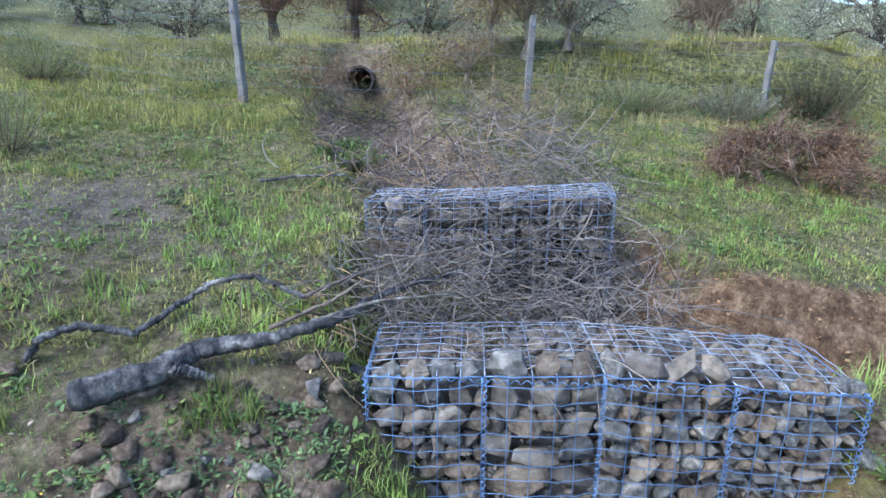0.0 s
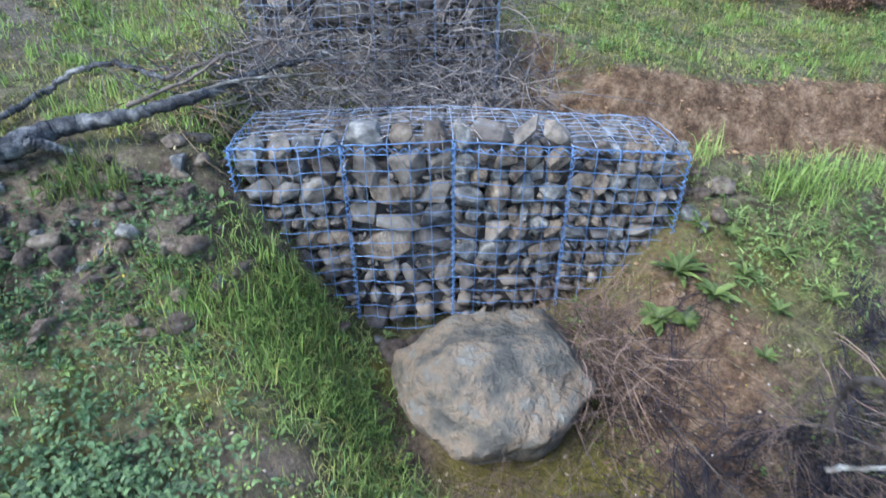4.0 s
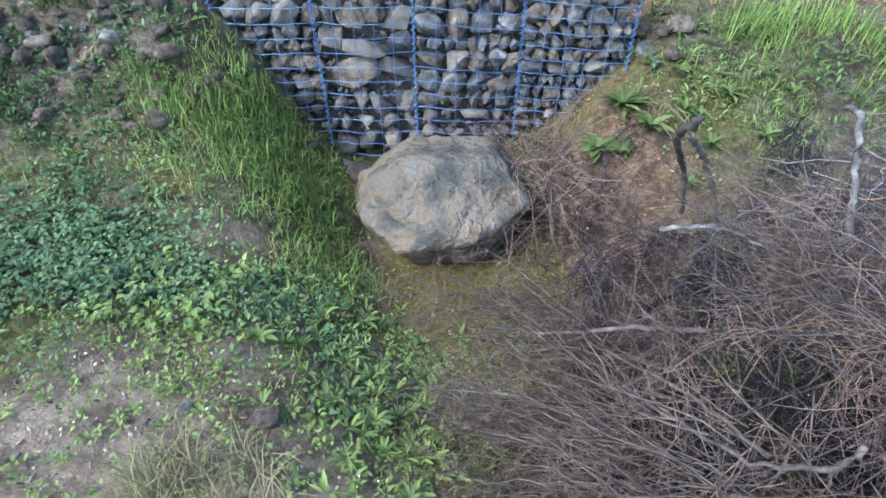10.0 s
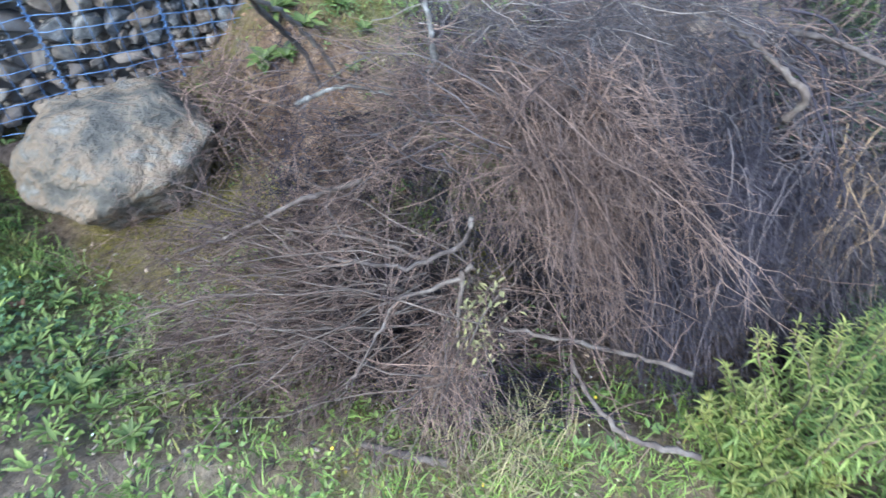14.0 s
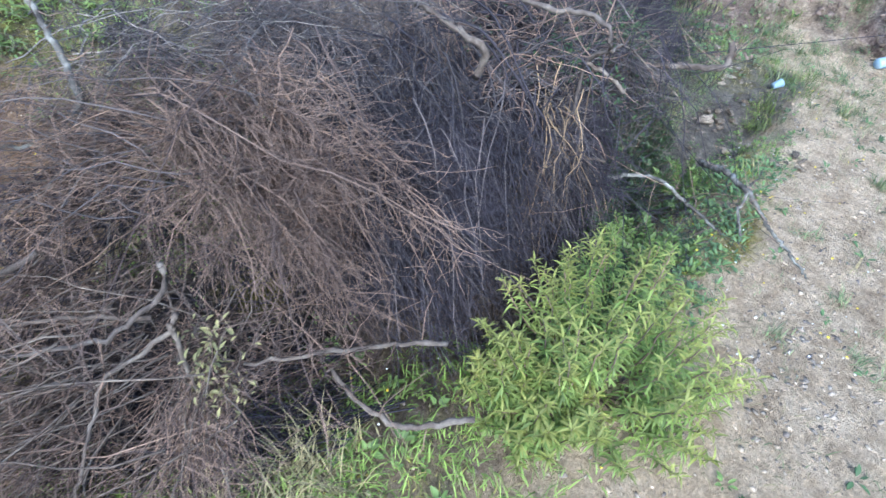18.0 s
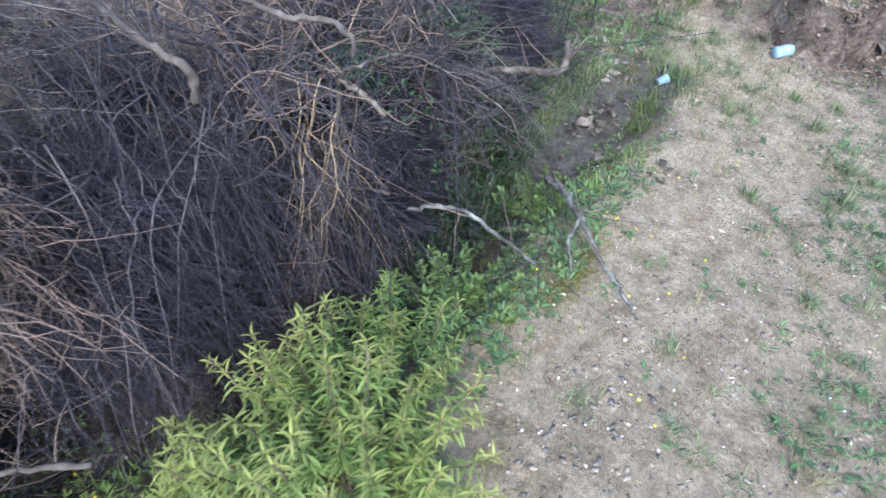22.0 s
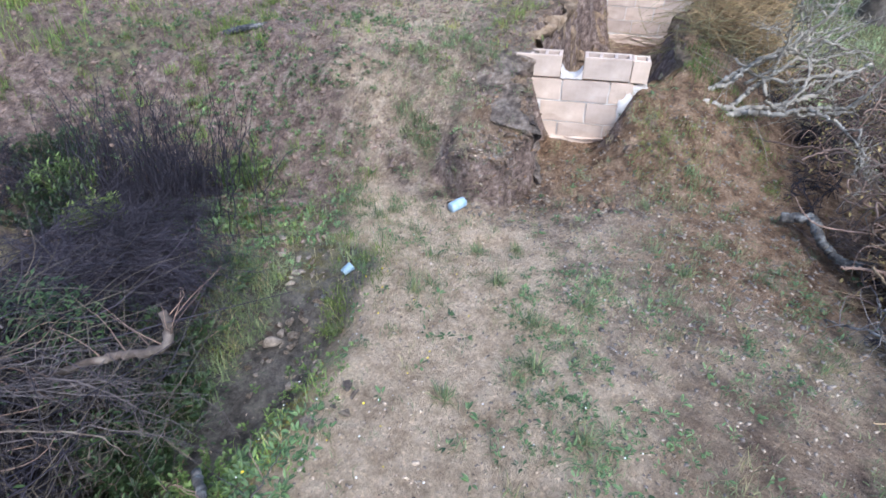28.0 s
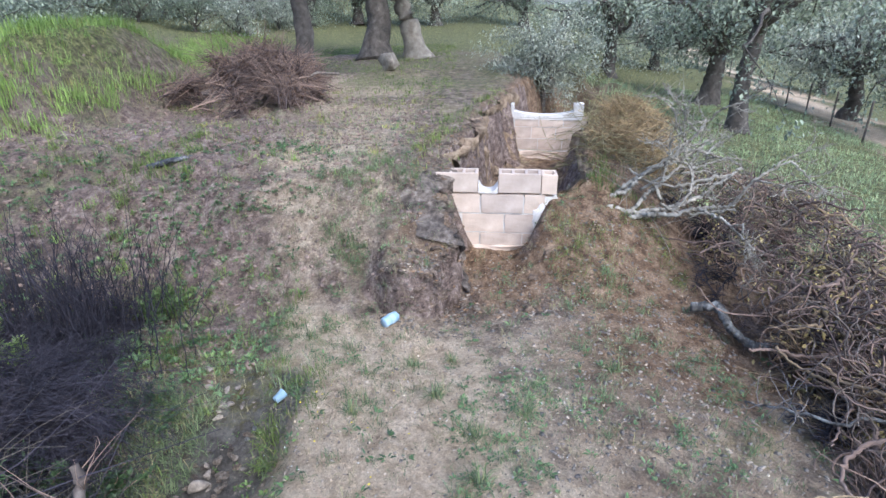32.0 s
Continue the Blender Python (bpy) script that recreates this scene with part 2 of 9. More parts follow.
def surface(name, stops, scale, rough=0.9, metal=0.0, relief=0.4, fine=6.0, depth=0.01, vary="", amount=0.35, spec=0.3, through_light=0.0):
    """A grained surface: colours along one noise, a second coarse one for stains, fine relief, and a shade of its own for each piece."""
    m, nt, b = shader(name, rough, metal, spec)
    co = nt.nodes.new("ShaderNodeTexCoord").outputs["Object"]
    col = ramp(nt, noise_tex(nt, co, scale, 6.0, 0.62), stops)
    stain = ramp(nt, noise_tex(nt, co, scale * 0.23, 2.0), [(0.3, (0.72, 0.72, 0.72)), (0.7, (1.15, 1.12, 1.08))])
    col = mix(nt, 1.0, col, stain, "MULTIPLY")
    if vary:
        src = nt.nodes.new("ShaderNodeObjectInfo").outputs["Random"] if vary == "object" else nt.nodes.new("ShaderNodeNewGeometry").outputs["Random Per Island"]
        tone = ramp(nt, src, [(0.0, (1 - amount, 1 - amount, 1 - amount * 0.9)), (0.5, (1, 0.98, 0.95)), (1.0, (1 + amount, 1 + amount * 0.85, 1 + amount * 0.6))])
        col = mix(nt, 1.0, col, tone, "MULTIPLY")
    nt.links.new(col, b.inputs["Base Color"])
    bump(nt, b, noise_tex(nt, co, scale * fine, 5.0, 0.65), relief, depth)
    if through_light:
        t = nt.nodes.new("ShaderNodeBsdfTranslucent")
        nt.links.new(col, t.inputs[0])
        mx = nt.nodes.new("ShaderNodeMixShader")
        mx.inputs[0].default_value = through_light
        nt.links.new(b.outputs[0], mx.inputs[1])
        nt.links.new(t.outputs[0], mx.inputs[2])
        nt.links.new(mx.outputs[0], nt.nodes["Material Output"].inputs[0])
    return m


STONE = surface("gabion stone", [(0.3, (0.081, 0.0765, 0.072)), (0.42, (0.153, 0.1395, 0.126)), (0.5, (0.216, 0.1845, 0.153)), (0.6, (0.225, 0.2115, 0.1935)), (0.74, (0.378, 0.369, 0.3555))], 4, 0.85, relief=0.55, fine=7, depth=0.02, vary="object", amount=0.4)
STONE_ISLE = surface("stone fill", [(0.25, (0.12, 0.11, 0.10)), (0.5, (0.22, 0.19, 0.16)), (0.8, (0.40, 0.36, 0.30))], 9, 0.85, relief=0.6, fine=4, depth=0.012, vary="island", amount=0.4)
GRAVEL = surface("gravel", [(0.3, (0.20, 0.165, 0.13)), (0.55, (0.38, 0.32, 0.255)), (0.8, (0.60, 0.53, 0.45))], 14, 0.85, relief=0.4, vary="island", amount=0.65)
STONE_PALE = surface("pale muddy stone", [(0.3, (0.16, 0.135, 0.11)), (0.6, (0.29, 0.25, 0.205)), (0.8, (0.40, 0.36, 0.31))], 7, 0.75, relief=0.5, fine=5, depth=0.012, vary="object", amount=0.35)
BOULDER = surface("boulder rock", [(0.32, (0.09, 0.0853, 0.0736)), (0.42, (0.135, 0.1261, 0.104)), (0.48, (0.2025, 0.1696, 0.1264)), (0.54, (0.261, 0.2001, 0.136)), (0.60, (0.216, 0.1984, 0.16)), (0.72, (0.342, 0.3262, 0.284))], 5.0, 0.85, relief=1.0, fine=4, depth=0.06)
WIRE = surface("blue coated wire", [(0.3, (0.095, 0.185, 0.39)), (0.7, (0.23, 0.36, 0.59))], 8, 0.38, 0.5, relief=0.1, spec=0.5)
WIRE_GREY = surface("weathered wire", [(0.3, (0.14, 0.19, 0.30)), (0.7, (0.25, 0.31, 0.42))], 8, 0.5, 0.5, relief=0.1, spec=0.5)
# paler blue, for the lid panels
WIRE_LID = surface("pale blue wire", [(0.3, (0.24, 0.31, 0.46)), (0.7, (0.46, 0.53, 0.64))], 8, 0.45, 0.4, relief=0.1, spec=0.5)
TWIG_RED = surface("red-brown twig", [(0.3, (0.097, 0.067, 0.0555)), (0.7, (0.27, 0.197, 0.16))], 3, 0.85, relief=0.2, vary="island", amount=0.6)
TWIG_GREY = surface("grey twig", [(0.3, (0.11, 0.102, 0.10)), (0.7, (0.31, 0.285, 0.272))], 3, 0.85, relief=0.2, vary="island", amount=0.6)
# darker copy of the grey twig, shade put into its colour
TWIG_SHADE = surface("grey twig, shade in colour", [(0.3, (0.045, 0.041, 0.045)), (0.7, (0.135, 0.121, 0.126))], 3, 0.85, relief=0.2, vary="island", amount=0.6)
TWIG_TAN = surface("dry tan twig", [(0.3, (0.13, 0.09, 0.055)), (0.7, (0.33, 0.25, 0.155))], 3, 0.85, relief=0.2, vary="island", amount=0.6)
BRANCH = surface("bare branch bark", [(0.3, (0.06, 0.048, 0.04)), (0.5, (0.13, 0.105, 0.088)), (0.75, (0.26, 0.23, 0.195))], 19, 0.85, relief=0.6, depth=0.008, vary="object", amount=0.25)
CHARRED = surface("charred bark", [(0.34, (0.0225, 0.0232, 0.027)), (0.47, (0.0638, 0.066, 0.0735)), (0.56, (0.15, 0.15, 0.1537)), (0.66, (0.315, 0.3075, 0.3))], 13, 0.8, relief=1.0, depth=0.025)
LICHEN = surface("lichened branch", [(0.36, (0.055, 0.05, 0.046)), (0.5, (0.135, 0.125, 0.11)), (0.6, (0.24, 0.235, 0.21)), (0.7, (0.38, 0.375, 0.35))], 17, 0.9, relief=0.6, depth=0.008)
GRASS = surface("grass blades", [(0.3, (0.10, 0.145, 0.036)), (0.7, (0.245, 0.305, 0.09))], 1.5, 0.6, relief=0.0, vary="island", amount=0.5, through_light=0.3)
GRASS_LUSH = surface("lush grass blades", [(0.3, (0.16, 0.26, 0.05)), (0.7, (0.33, 0.45, 0.13))], 1.5, 0.6, relief=0.0, vary="island", amount=0.45, through_light=0.3)
TUFT = surface("grey-green tuft blades", [(0.3, (0.10, 0.145, 0.06)), (0.7, (0.25, 0.31, 0.16))], 1.5, 0.6, relief=0.0, vary="island", amount=0.45, through_light=0.25)
GRASS_DRY = surface("dry grass blades", [(0.3, (0.22, 0.20, 0.09)), (0.7, (0.42, 0.38, 0.22))], 1.5, 0.75, relief=0.0, vary="island", amount=0.4, through_light=0.25)
CLOVER = surface("clover leaves", [(0.3, (0.058, 0.112, 0.048)), (0.7, (0.18, 0.27, 0.115))], 3.0, 0.55, relief=0.1, vary="island", amount=0.55, through_light=0.2)
# weed green darkened, the ditch's shade put into the leaf colour
WEED_DARK = surface("dark weed leaves", [(0.3, (0.023, 0.047, 0.02)), (0.7, (0.078, 0.125, 0.048))], 3.0, 0.5, relief=0.1, vary="island", amount=0.5, through_light=0.2)
SHRUB_TIP = surface("shrub tip leaves", [(0.3, (0.17, 0.205, 0.045)), (0.7, (0.38, 0.40, 0.125))], 4.0, 0.55, relief=0.1, vary="island", amount=0.35, through_light=0.3)
WEED = surface("weed leaves", [(0.3, (0.08, 0.14, 0.038)), (0.7, (0.24, 0.335, 0.115))], 2.0, 0.5, relief=0.1, vary="island", amount=0.5, through_light=0.25)
SHRUB_LEAF = surface("shrub leaves", [(0.3, (0.115, 0.19, 0.042)), (0.7, (0.33, 0.41, 0.125))], 4.0, 0.55, relief=0.1, vary="island", amount=0.45, through_light=0.3)
OLIVE_LEAF = surface("olive leaves", [(0.3, (0.1534, 0.1947, 0.1416)), (0.7, (0.4248, 0.4838, 0.3658))], 0.6, 0.6, relief=0.0, vary="island", amount=0.5, through_light=0.2)
OLIVE_PALE = surface("silvery olive leaves", [(0.3, (0.2576, 0.2912, 0.224)), (0.7, (0.56, 0.5936, 0.4928))], 0.9, 0.6, relief=0.0, vary="island", amount=0.45, through_light=0.2)
# yellowish grass; sunlight on the road bank is put into its colour
GRASS_BANK = surface("sunlit bank grass", [(0.3, (0.20, 0.205, 0.055)), (0.7, (0.40, 0.385, 0.13))], 1.5, 0.7, relief=0.0, vary="island", amount=0.4, through_light=0.3)
GRASS_PALE = surface("pale field grass", [(0.3, (0.2185, 0.2875, 0.138)), (0.7, (0.414, 0.4945, 0.276))], 1.5, 0.7, relief=0.0, vary="island", amount=0.35, through_light=0.3)
LEAF_STRAW = surface("yellowed leaves", [(0.3, (0.24, 0.19, 0.07)), (0.7, (0.46, 0.38, 0.17))], 3.0, 0.8, relief=0.1, vary="island", amount=0.4, through_light=0.2)
DRY_LEAF = surface("withered leaves", [(0.3, (0.105, 0.06, 0.036)), (0.7, (0.25, 0.155, 0.088))], 3.0, 0.85, relief=0.1, vary="island", amount=0.45, through_light=0.15)
BOUGH = surface("bleached bough", [(0.3, (0.15, 0.13, 0.10)), (0.5, (0.31, 0.28, 0.225)), (0.75, (0.50, 0.47, 0.40))], 10, 0.9, relief=0.6, depth=0.008)
# dark shrub bark; in the heaps its darkness stands for deep shade
TWIG_DARK = surface("dark purplish and shaded twig", [(0.3, (0.016, 0.0145, 0.0195)), (0.7, (0.064, 0.057, 0.073))], 3, 0.85, relief=0.2, vary="island", amount=0.45)
BARK = surface("tree bark", [(0.3, (0.05, 0.042, 0.036)), (0.6, (0.14, 0.12, 0.10)), (0.8, (0.24, 0.22, 0.19))], 7, 0.95, relief=1.0, depth=0.03)
BARK_PALE = surface("pale tree bark", [(0.3, (0.16, 0.13, 0.10)), (0.6, (0.32, 0.28, 0.22)), (0.8, (0.46, 0.42, 0.35))], 5, 0.95, relief=1.0, depth=0.03)
POST = surface("concrete post", [(0.3, (0.12, 0.118, 0.115)), (0.7, (0.24, 0.236, 0.228))], 8, 0.9, relief=0.5)
BLOCK = surface("concrete block", [(0.3, (0.56, 0.44, 0.345)), (0.6, (0.69, 0.565, 0.46)), (0.8, (0.77, 0.67, 0.57))], 6, 0.95, relief=0.5, fine=9, vary="object", amount=0.13)
MORTAR = surface("lime mortar", [(0.3, (0.58, 0.53, 0.47)), (0.7, (0.80, 0.77, 0.72))], 7, 0.95, relief=0.5)
PIPE = surface("concrete pipe", [(0.3, (0.03, 0.026, 0.024)), (0.7, (0.07, 0.062, 0.055))], 6, 0.9, relief=0.5)
PLASTIC = surface("pale blue plastic", [(0.3, (0.25, 0.38, 0.48)), (0.7, (0.39, 0.51, 0.60))], 9, 0.4, relief=0.1, spec=0.5)
FLOWER_W = surface("white petals", [(0.3, (0.75, 0.75, 0.70)), (0.7, (0.85, 0.85, 0.82))], 5, 0.7, relief=0.0)
FLOWER_Y = surface("yellow petals", [(0.3, (0.75, 0.55, 0.03)), (0.7, (0.85, 0.68, 0.06))], 5, 0.7, relief=0.0)


# ------------------------------------------------------------ ground
def cover(x, y):
    """How green, red, pale, mossy, wet and dug the soil is at a place, and how far brush shade darkens its colour."""
    d1, _, w1, r1, _ = along(x, y, GULLY)
    d2, _, w2, r2, _ = along(x, y, TRENCH)
    n1, n2 = vnoise(x, y, 0.8, 8), vnoise(x, y, 0.25, 9)
    mead = sstep(1.9, 2.6, y + 0.6 * (n1 - 0.5)) * (1 - sstep(5.2, 6.6, x))
    slope = sstep(-0.3, 0.4, y) * (1 - mead) * (1 - sstep(2.6, 3.4, x))
    near = (1 - sstep(-0.3, 0.4, y)) * (1 - sstep(1.5, 2.7, x + 0.9 * (n1 - 0.5)))
    path = sstep(1.5, 2.7, x + 0.9 * (n1 - 0.5)) * (1 - sstep(-1.15, -0.85, y - 0.08 * np.clip(x - 3.7, 0, 4))) * (1 - sstep(7.0, 8.2, x))
    green = (0.5 + 0.45 * vnoise(x, y, 0.5, 61)) * mead * (1 - 0.5 * sstep(-1.5, -3.5, x) * sstep(4.8, 3.6, y)) + 0.66 * slope + (0.36 + 0.4 * vnoise(x, y, 0.45, 27)) * near
    bare = np.clip(np.exp(-((x + 0.35) / 0.35) ** 2 - ((y - 0.02) / 0.22) ** 2) + np.exp(-((x - 0.22) / 0.38) ** 2 - ((y + 0.15) / 0.24) ** 2) + 0.8 * np.exp(-((x - 0.9) / 0.3) ** 2 - ((y + 0.35) / 0.2) ** 2), 0, 1) * (0.45 + 0.75 * vnoise(x, y, 0.22, 91))
    green = green * (1 - 0.9 * np.clip(bare, 0, 1))
    bare = bare + np.exp(-((x + 0.1) / 0.13) ** 2 - ((y - 1.0) / 0.12) ** 2) + 0.7 * np.exp(-((x - 0.15) / 0.16) ** 2 - ((y - 0.35) / 0.12) ** 2) + 0.6 * np.exp(-((x + 0.3) / 0.2) ** 2 - ((y - 0.2) / 0.14) ** 2)
    green = green * (1 - 0.9 * np.clip(bare, 0, 1))
    rubble = np.exp(-((x + 0.95) / 0.6) ** 2 - ((y - 1.75) / 0.42) ** 2)
    green = green * (1 - 0.85 * rubble)
    burnt = np.exp(-((x + 2.6) / 1.0) ** 2 - ((y - 3.5) / 0.9) ** 2)
    green = green * (1 - 0.6 * burnt)
    green = green * (1 - path) + path * (0.05 + 0.1 * sstep(0.45, 0.8, vnoise(x, y, 0.6, 23)) + 0.1 * sstep(-2.2, -3.0, y))
    terrace = sstep(6.6, 7.6, x) * (1 - sstep(0.2, 1.2, d2 - r2)) + sstep(7.5, 9, x) * sstep(-2.5, -1, y)
    green = green + (0.12 + 0.3 * n1 + 0.3 * sstep(10, 15, x) - green) * sstep(6.6, 7.8, x) * sstep(-3.9, -3.0, y)
    green = green + (0.2 + 0.3 * sstep(0.4, 0.8, n1) + 0.7 * sstep(5.2, 8, -y + 0.2 * x) - green) * sstep(-3.2, -4.4, y) * sstep(2, 4, x)
    green = np.where((x > 5.2) & (y > 0.2), 0.12 + 0.4 * sstep(0.45, 0.75, n1) + 0.5 * sstep(2.6, 3.6, y), green)
    green = np.where((y > 9) | (np.hypot(x - 3, y - 1) > 18), 0.95, green)
    red = 0.95 * sstep(0.62, 0.4, along(x, y, FURROW)[0]) + 0.9 * np.exp(-((x - 1.5) / 0.3) ** 2 - ((y - 3.4) / 0.7) ** 2) + 1.1 * np.exp(-((x - 1.75) / 0.4) ** 2 - ((y - 1.45) / 0.6) ** 2)
    red = red + 0.5 * np.exp(-((x - 0.75) / 0.4) ** 2 - ((y - 0.75) / 0.35) ** 2)
    red = red + 0.8 * sstep(-2.3, -3.0, y + 0.7 * (n1 - 0.5) + 0.4 * (n2 - 0.5)) * sstep(5.2, 6.4, x + 0.6 * (n2 - 0.5)) * (1 - sstep(8.6, 9.6, x)) * (1 - sstep(-4.6, -5.6, y))
    bank2 = sstep(r2 * 1.35, r2 * 0.75, d2) * sstep(6.4, 7.6, x)
    red = red + 0.42 * path * sstep(-2.4, -3.5, y + 1.6 * (n1 - 0.5) + 0.6 * (n2 - 0.5)) * sstep(0.2, 0.6, vnoise(x, y, 0.55, 25)) + (0.6 - 0.35 * sstep(8.2, 8.6, x)) * bank2 + 0.5 * sstep(1.6, 0.5, d2 + 0.8 * (n2 - 0.5)) * sstep(6.6, 8.0, x) * sstep(-1.8, -2.6, y)
    green = green * (1 - np.clip(red, 0, 1) * 0.95) * (1 - 0.75 * sstep(r1 * 0.5, r1 * 0.2, d1) * (y < 2)) * (1 - 0.85 * sstep(r1, r1 * 0.6, d1) * (y > 3.6))
    pale = 0.55 * near * (0.45 + 0.9 * vnoise(x, y, 0.4, 29)) + 0.3 * slope * (0.4 + 0.9 * vnoise(x, y, 0.4, 17)) + path * (1.15 + 0.35 * (n1 - 0.5)) * (1 - 0.8 * sstep(-1.75, -2.9, y + 0.9 * (vnoise(x, y, 0.7, 45) - 0.5) + 0.7 * (vnoise(x, y, 0.14, 47) - 0.5)) * (0.35 + 0.65 * vnoise(x, y, 0.12, 46))) + 0.62 * sstep(7.2, 8.2, x) * (1 - green) * (x < 14) * (y > -2.2) * (y < 0.5) * sstep(0.35, 0.7, n1)
    pale = pale + 0.28 * bare
    walked = sstep(0.5, 0.15, along(x, y, FOOTWAY)[0] + 0.25 * (n2 - 0.5))
    pale = pale + 0.5 * walked
    green = green * (1 - 0.8 * walked)
    road = sstep(11.0, 11.4, y) * (1 - sstep(14.2, 14.6, y)) * (x < 9)
    track = sstep(1.5, 1.0, np.abs(y + 14.6 + 0.28 * (x - 18))) * (x > 14)
    pale, green = pale + road + track, green * (1 - road) * (1 - track)
    moss = 0.5 * sstep(0.4, 0.9, vnoise(x, y, 0.3, 48)) * path * sstep(-2.3, -3.3, y) + sstep(0.35, 0.8, vnoise(x, y, 0.5, 12)) * (0.9 * slope + 0.6 * near + 0.5 * (d1 < r1 + 0.15) * (x > 3))
    moss = moss + 0.9 * np.exp(-((x + 0.36) / 0.2) ** 2 - ((y - 1.22) / 0.13) ** 2) + 0.8 * np.exp(-((x - 1.36) / 0.2) ** 2 - ((y - 1.05) / 0.14) ** 2) + 0.8 * np.exp(-((x - 0.28) / 0.12) ** 2 - ((y - 1.2) / 0.2) ** 2)
    moss = moss + 0.9 * np.exp(-((x - 3.75) / 0.3) ** 2 - ((y + 1.3) / 0.1) ** 2) + 0.7 * np.exp(-((x - 4.5) / 0.5) ** 2 - ((y + 1.12) / 0.1) ** 2)
    # spots under the brush where shade is painted into the soil
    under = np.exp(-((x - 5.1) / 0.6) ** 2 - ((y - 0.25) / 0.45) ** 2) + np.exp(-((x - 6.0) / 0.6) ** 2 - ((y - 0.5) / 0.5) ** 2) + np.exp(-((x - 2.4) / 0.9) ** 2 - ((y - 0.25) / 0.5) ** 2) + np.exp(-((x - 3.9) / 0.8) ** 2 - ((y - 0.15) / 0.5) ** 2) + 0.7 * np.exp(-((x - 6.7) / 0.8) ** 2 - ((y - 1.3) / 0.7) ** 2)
    wet = sstep(0.5, 0.25, d1 + 0.2 * (n2 - 0.5)) * (x > 3.4) * (x < 6.1) + 0.7 * burnt + 0.6 * sstep(0.8, 0.3, d1) * (y > 5.5)
    dug = (1 - walked) * sstep(4.6, 5.6, x) * sstep(-0.75, -0.2, y + 0.06 * (x - 6)) * (1 - sstep(10, 13, x)) * (1 - sstep(3.0, 3.8, y)) * (1 - 0.5 * sstep(7.2, 8.4, x) * sstep(0.8, -0.4, y))
    terr = sstep(6.8, 7.0, x) * (1 - sstep(9.5, 12, x)) * sstep(-2.1, -1.9, y) * (1 - sstep(-0.7, 0.2, y + 0.4 * (n2 - 0.5)))
    dug = dug * (1 - 0.8 * terr)
    away = sstep(0.75, 1.5, d2 + 0.7 * (n1 - 0.5) + 0.3 * (n2 - 0.5))
    pale = pale * (1 - sstep(6.1, 7.4, x + 0.5 * (n2 - 0.5)) * (1 - away)) * (1 - dug * (1 - walked))
    pale = np.maximum(pale, terr * (0.15 + 0.45 * vnoise(x, y, 0.35, 95)))
    pale = np.maximum(pale, 0.6 * sstep(7.6, 8.8, x) * (1 - sstep(14, 18, x)) * sstep(-1.8, -1.2, y) * (1 - sstep(1.6, 2.6, y)) * sstep(0.3, 0.6, vnoise(x, y, 0.9, 96)))
    moss = moss * (1 - 0.7 * np.clip(red, 0, 1))
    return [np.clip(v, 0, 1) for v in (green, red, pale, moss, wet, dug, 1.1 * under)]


def spaced(lo, mid0, mid1, hi, step):
    """Even steps in the middle, growing ones outside it, out to the horizon."""
    inner = np.arange(mid0, mid1, step)
    grow = step * 1.16 ** np.arange(1, 80)
    up = mid1 + np.cumsum(grow)
    down = mid0 - np.cumsum(grow)
    return np.concatenate([down[down > lo][::-1], inner, up[up < hi]])


gx, gy = spaced(-900, -2.4, 12.8, 900, 0.036), spaced(-900, -5.4, 4.6, 900, 0.036)
X, Y = np.meshgrid(gx, gy)
Z = ground(X, Y)
idx = np.arange(X.size).reshape(X.shape)
quads = np.stack([idx[:-1, :-1], idx[:-1, 1:], idx[1:, 1:], idx[1:, :-1]], -1).reshape(-1, 4)
me = smooth(mesh_np("ground", np.stack([X, Y, Z], -1).reshape(-1, 3), quads))
steep = np.hypot(np.gradient(Z, axis=1) / np.gradient(X, axis=1), np.gradient(Z, axis=0) / np.gradient(Y, axis=0))
cut_face = sstep(0.9, 1.6, steep) * sstep(5.5, 6.0, X) * (X < 14) * (Y < 0.2)
layers = list(cover(X, Y))
for i in (0, 1, 2, 3):
    layers[i] = layers[i] * (1 - cut_face)
layers[5] = np.maximum(layers[5], cut_face)
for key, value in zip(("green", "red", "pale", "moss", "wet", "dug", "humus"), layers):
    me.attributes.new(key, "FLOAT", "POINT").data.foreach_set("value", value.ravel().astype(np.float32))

SOIL, nt, b = shader("soil and turf", 0.95, 0, 0.2)
co = nt.nodes.new("ShaderNodeTexCoord").outputs["Object"]


def mask(key, lo=0.18, hi=0.82, scale=10.0, spread=1.1):
    a = nt.nodes.new("ShaderNodeAttribute")
    a.attribute_name = key
    n = maths(nt, "MULTIPLY", maths(nt, "SUBTRACT", noise_tex(nt, co, scale, 5, 0.65), 0.5), spread)
    r = nt.nodes.new("ShaderNodeMapRange")
    r.inputs[1].default_value, r.inputs[2].default_value = lo, hi
    nt.links.new(maths(nt, "ADD", a.outputs["Fac"], n), r.inputs[0])
    return r.outputs[0]


speck = noise_tex(nt, co, 55, 4, 0.7)
soil = ramp(nt, noise_tex(nt, co, 7, 7, 0.7), [(0.36, (0.08, 0.058, 0.045)), (0.5, (0.175, 0.13, 0.098)), (0.62, (0.32, 0.255, 0.20))])
pale = ramp(nt, noise_tex(nt, co, 9, 8, 0.75), [(0.33, (0.28, 0.203, 0.13)), (0.42, (0.43, 0.322, 0.212)), (0.52, (0.55, 0.425, 0.29)), (0.66, (0.68, 0.545, 0.39))])
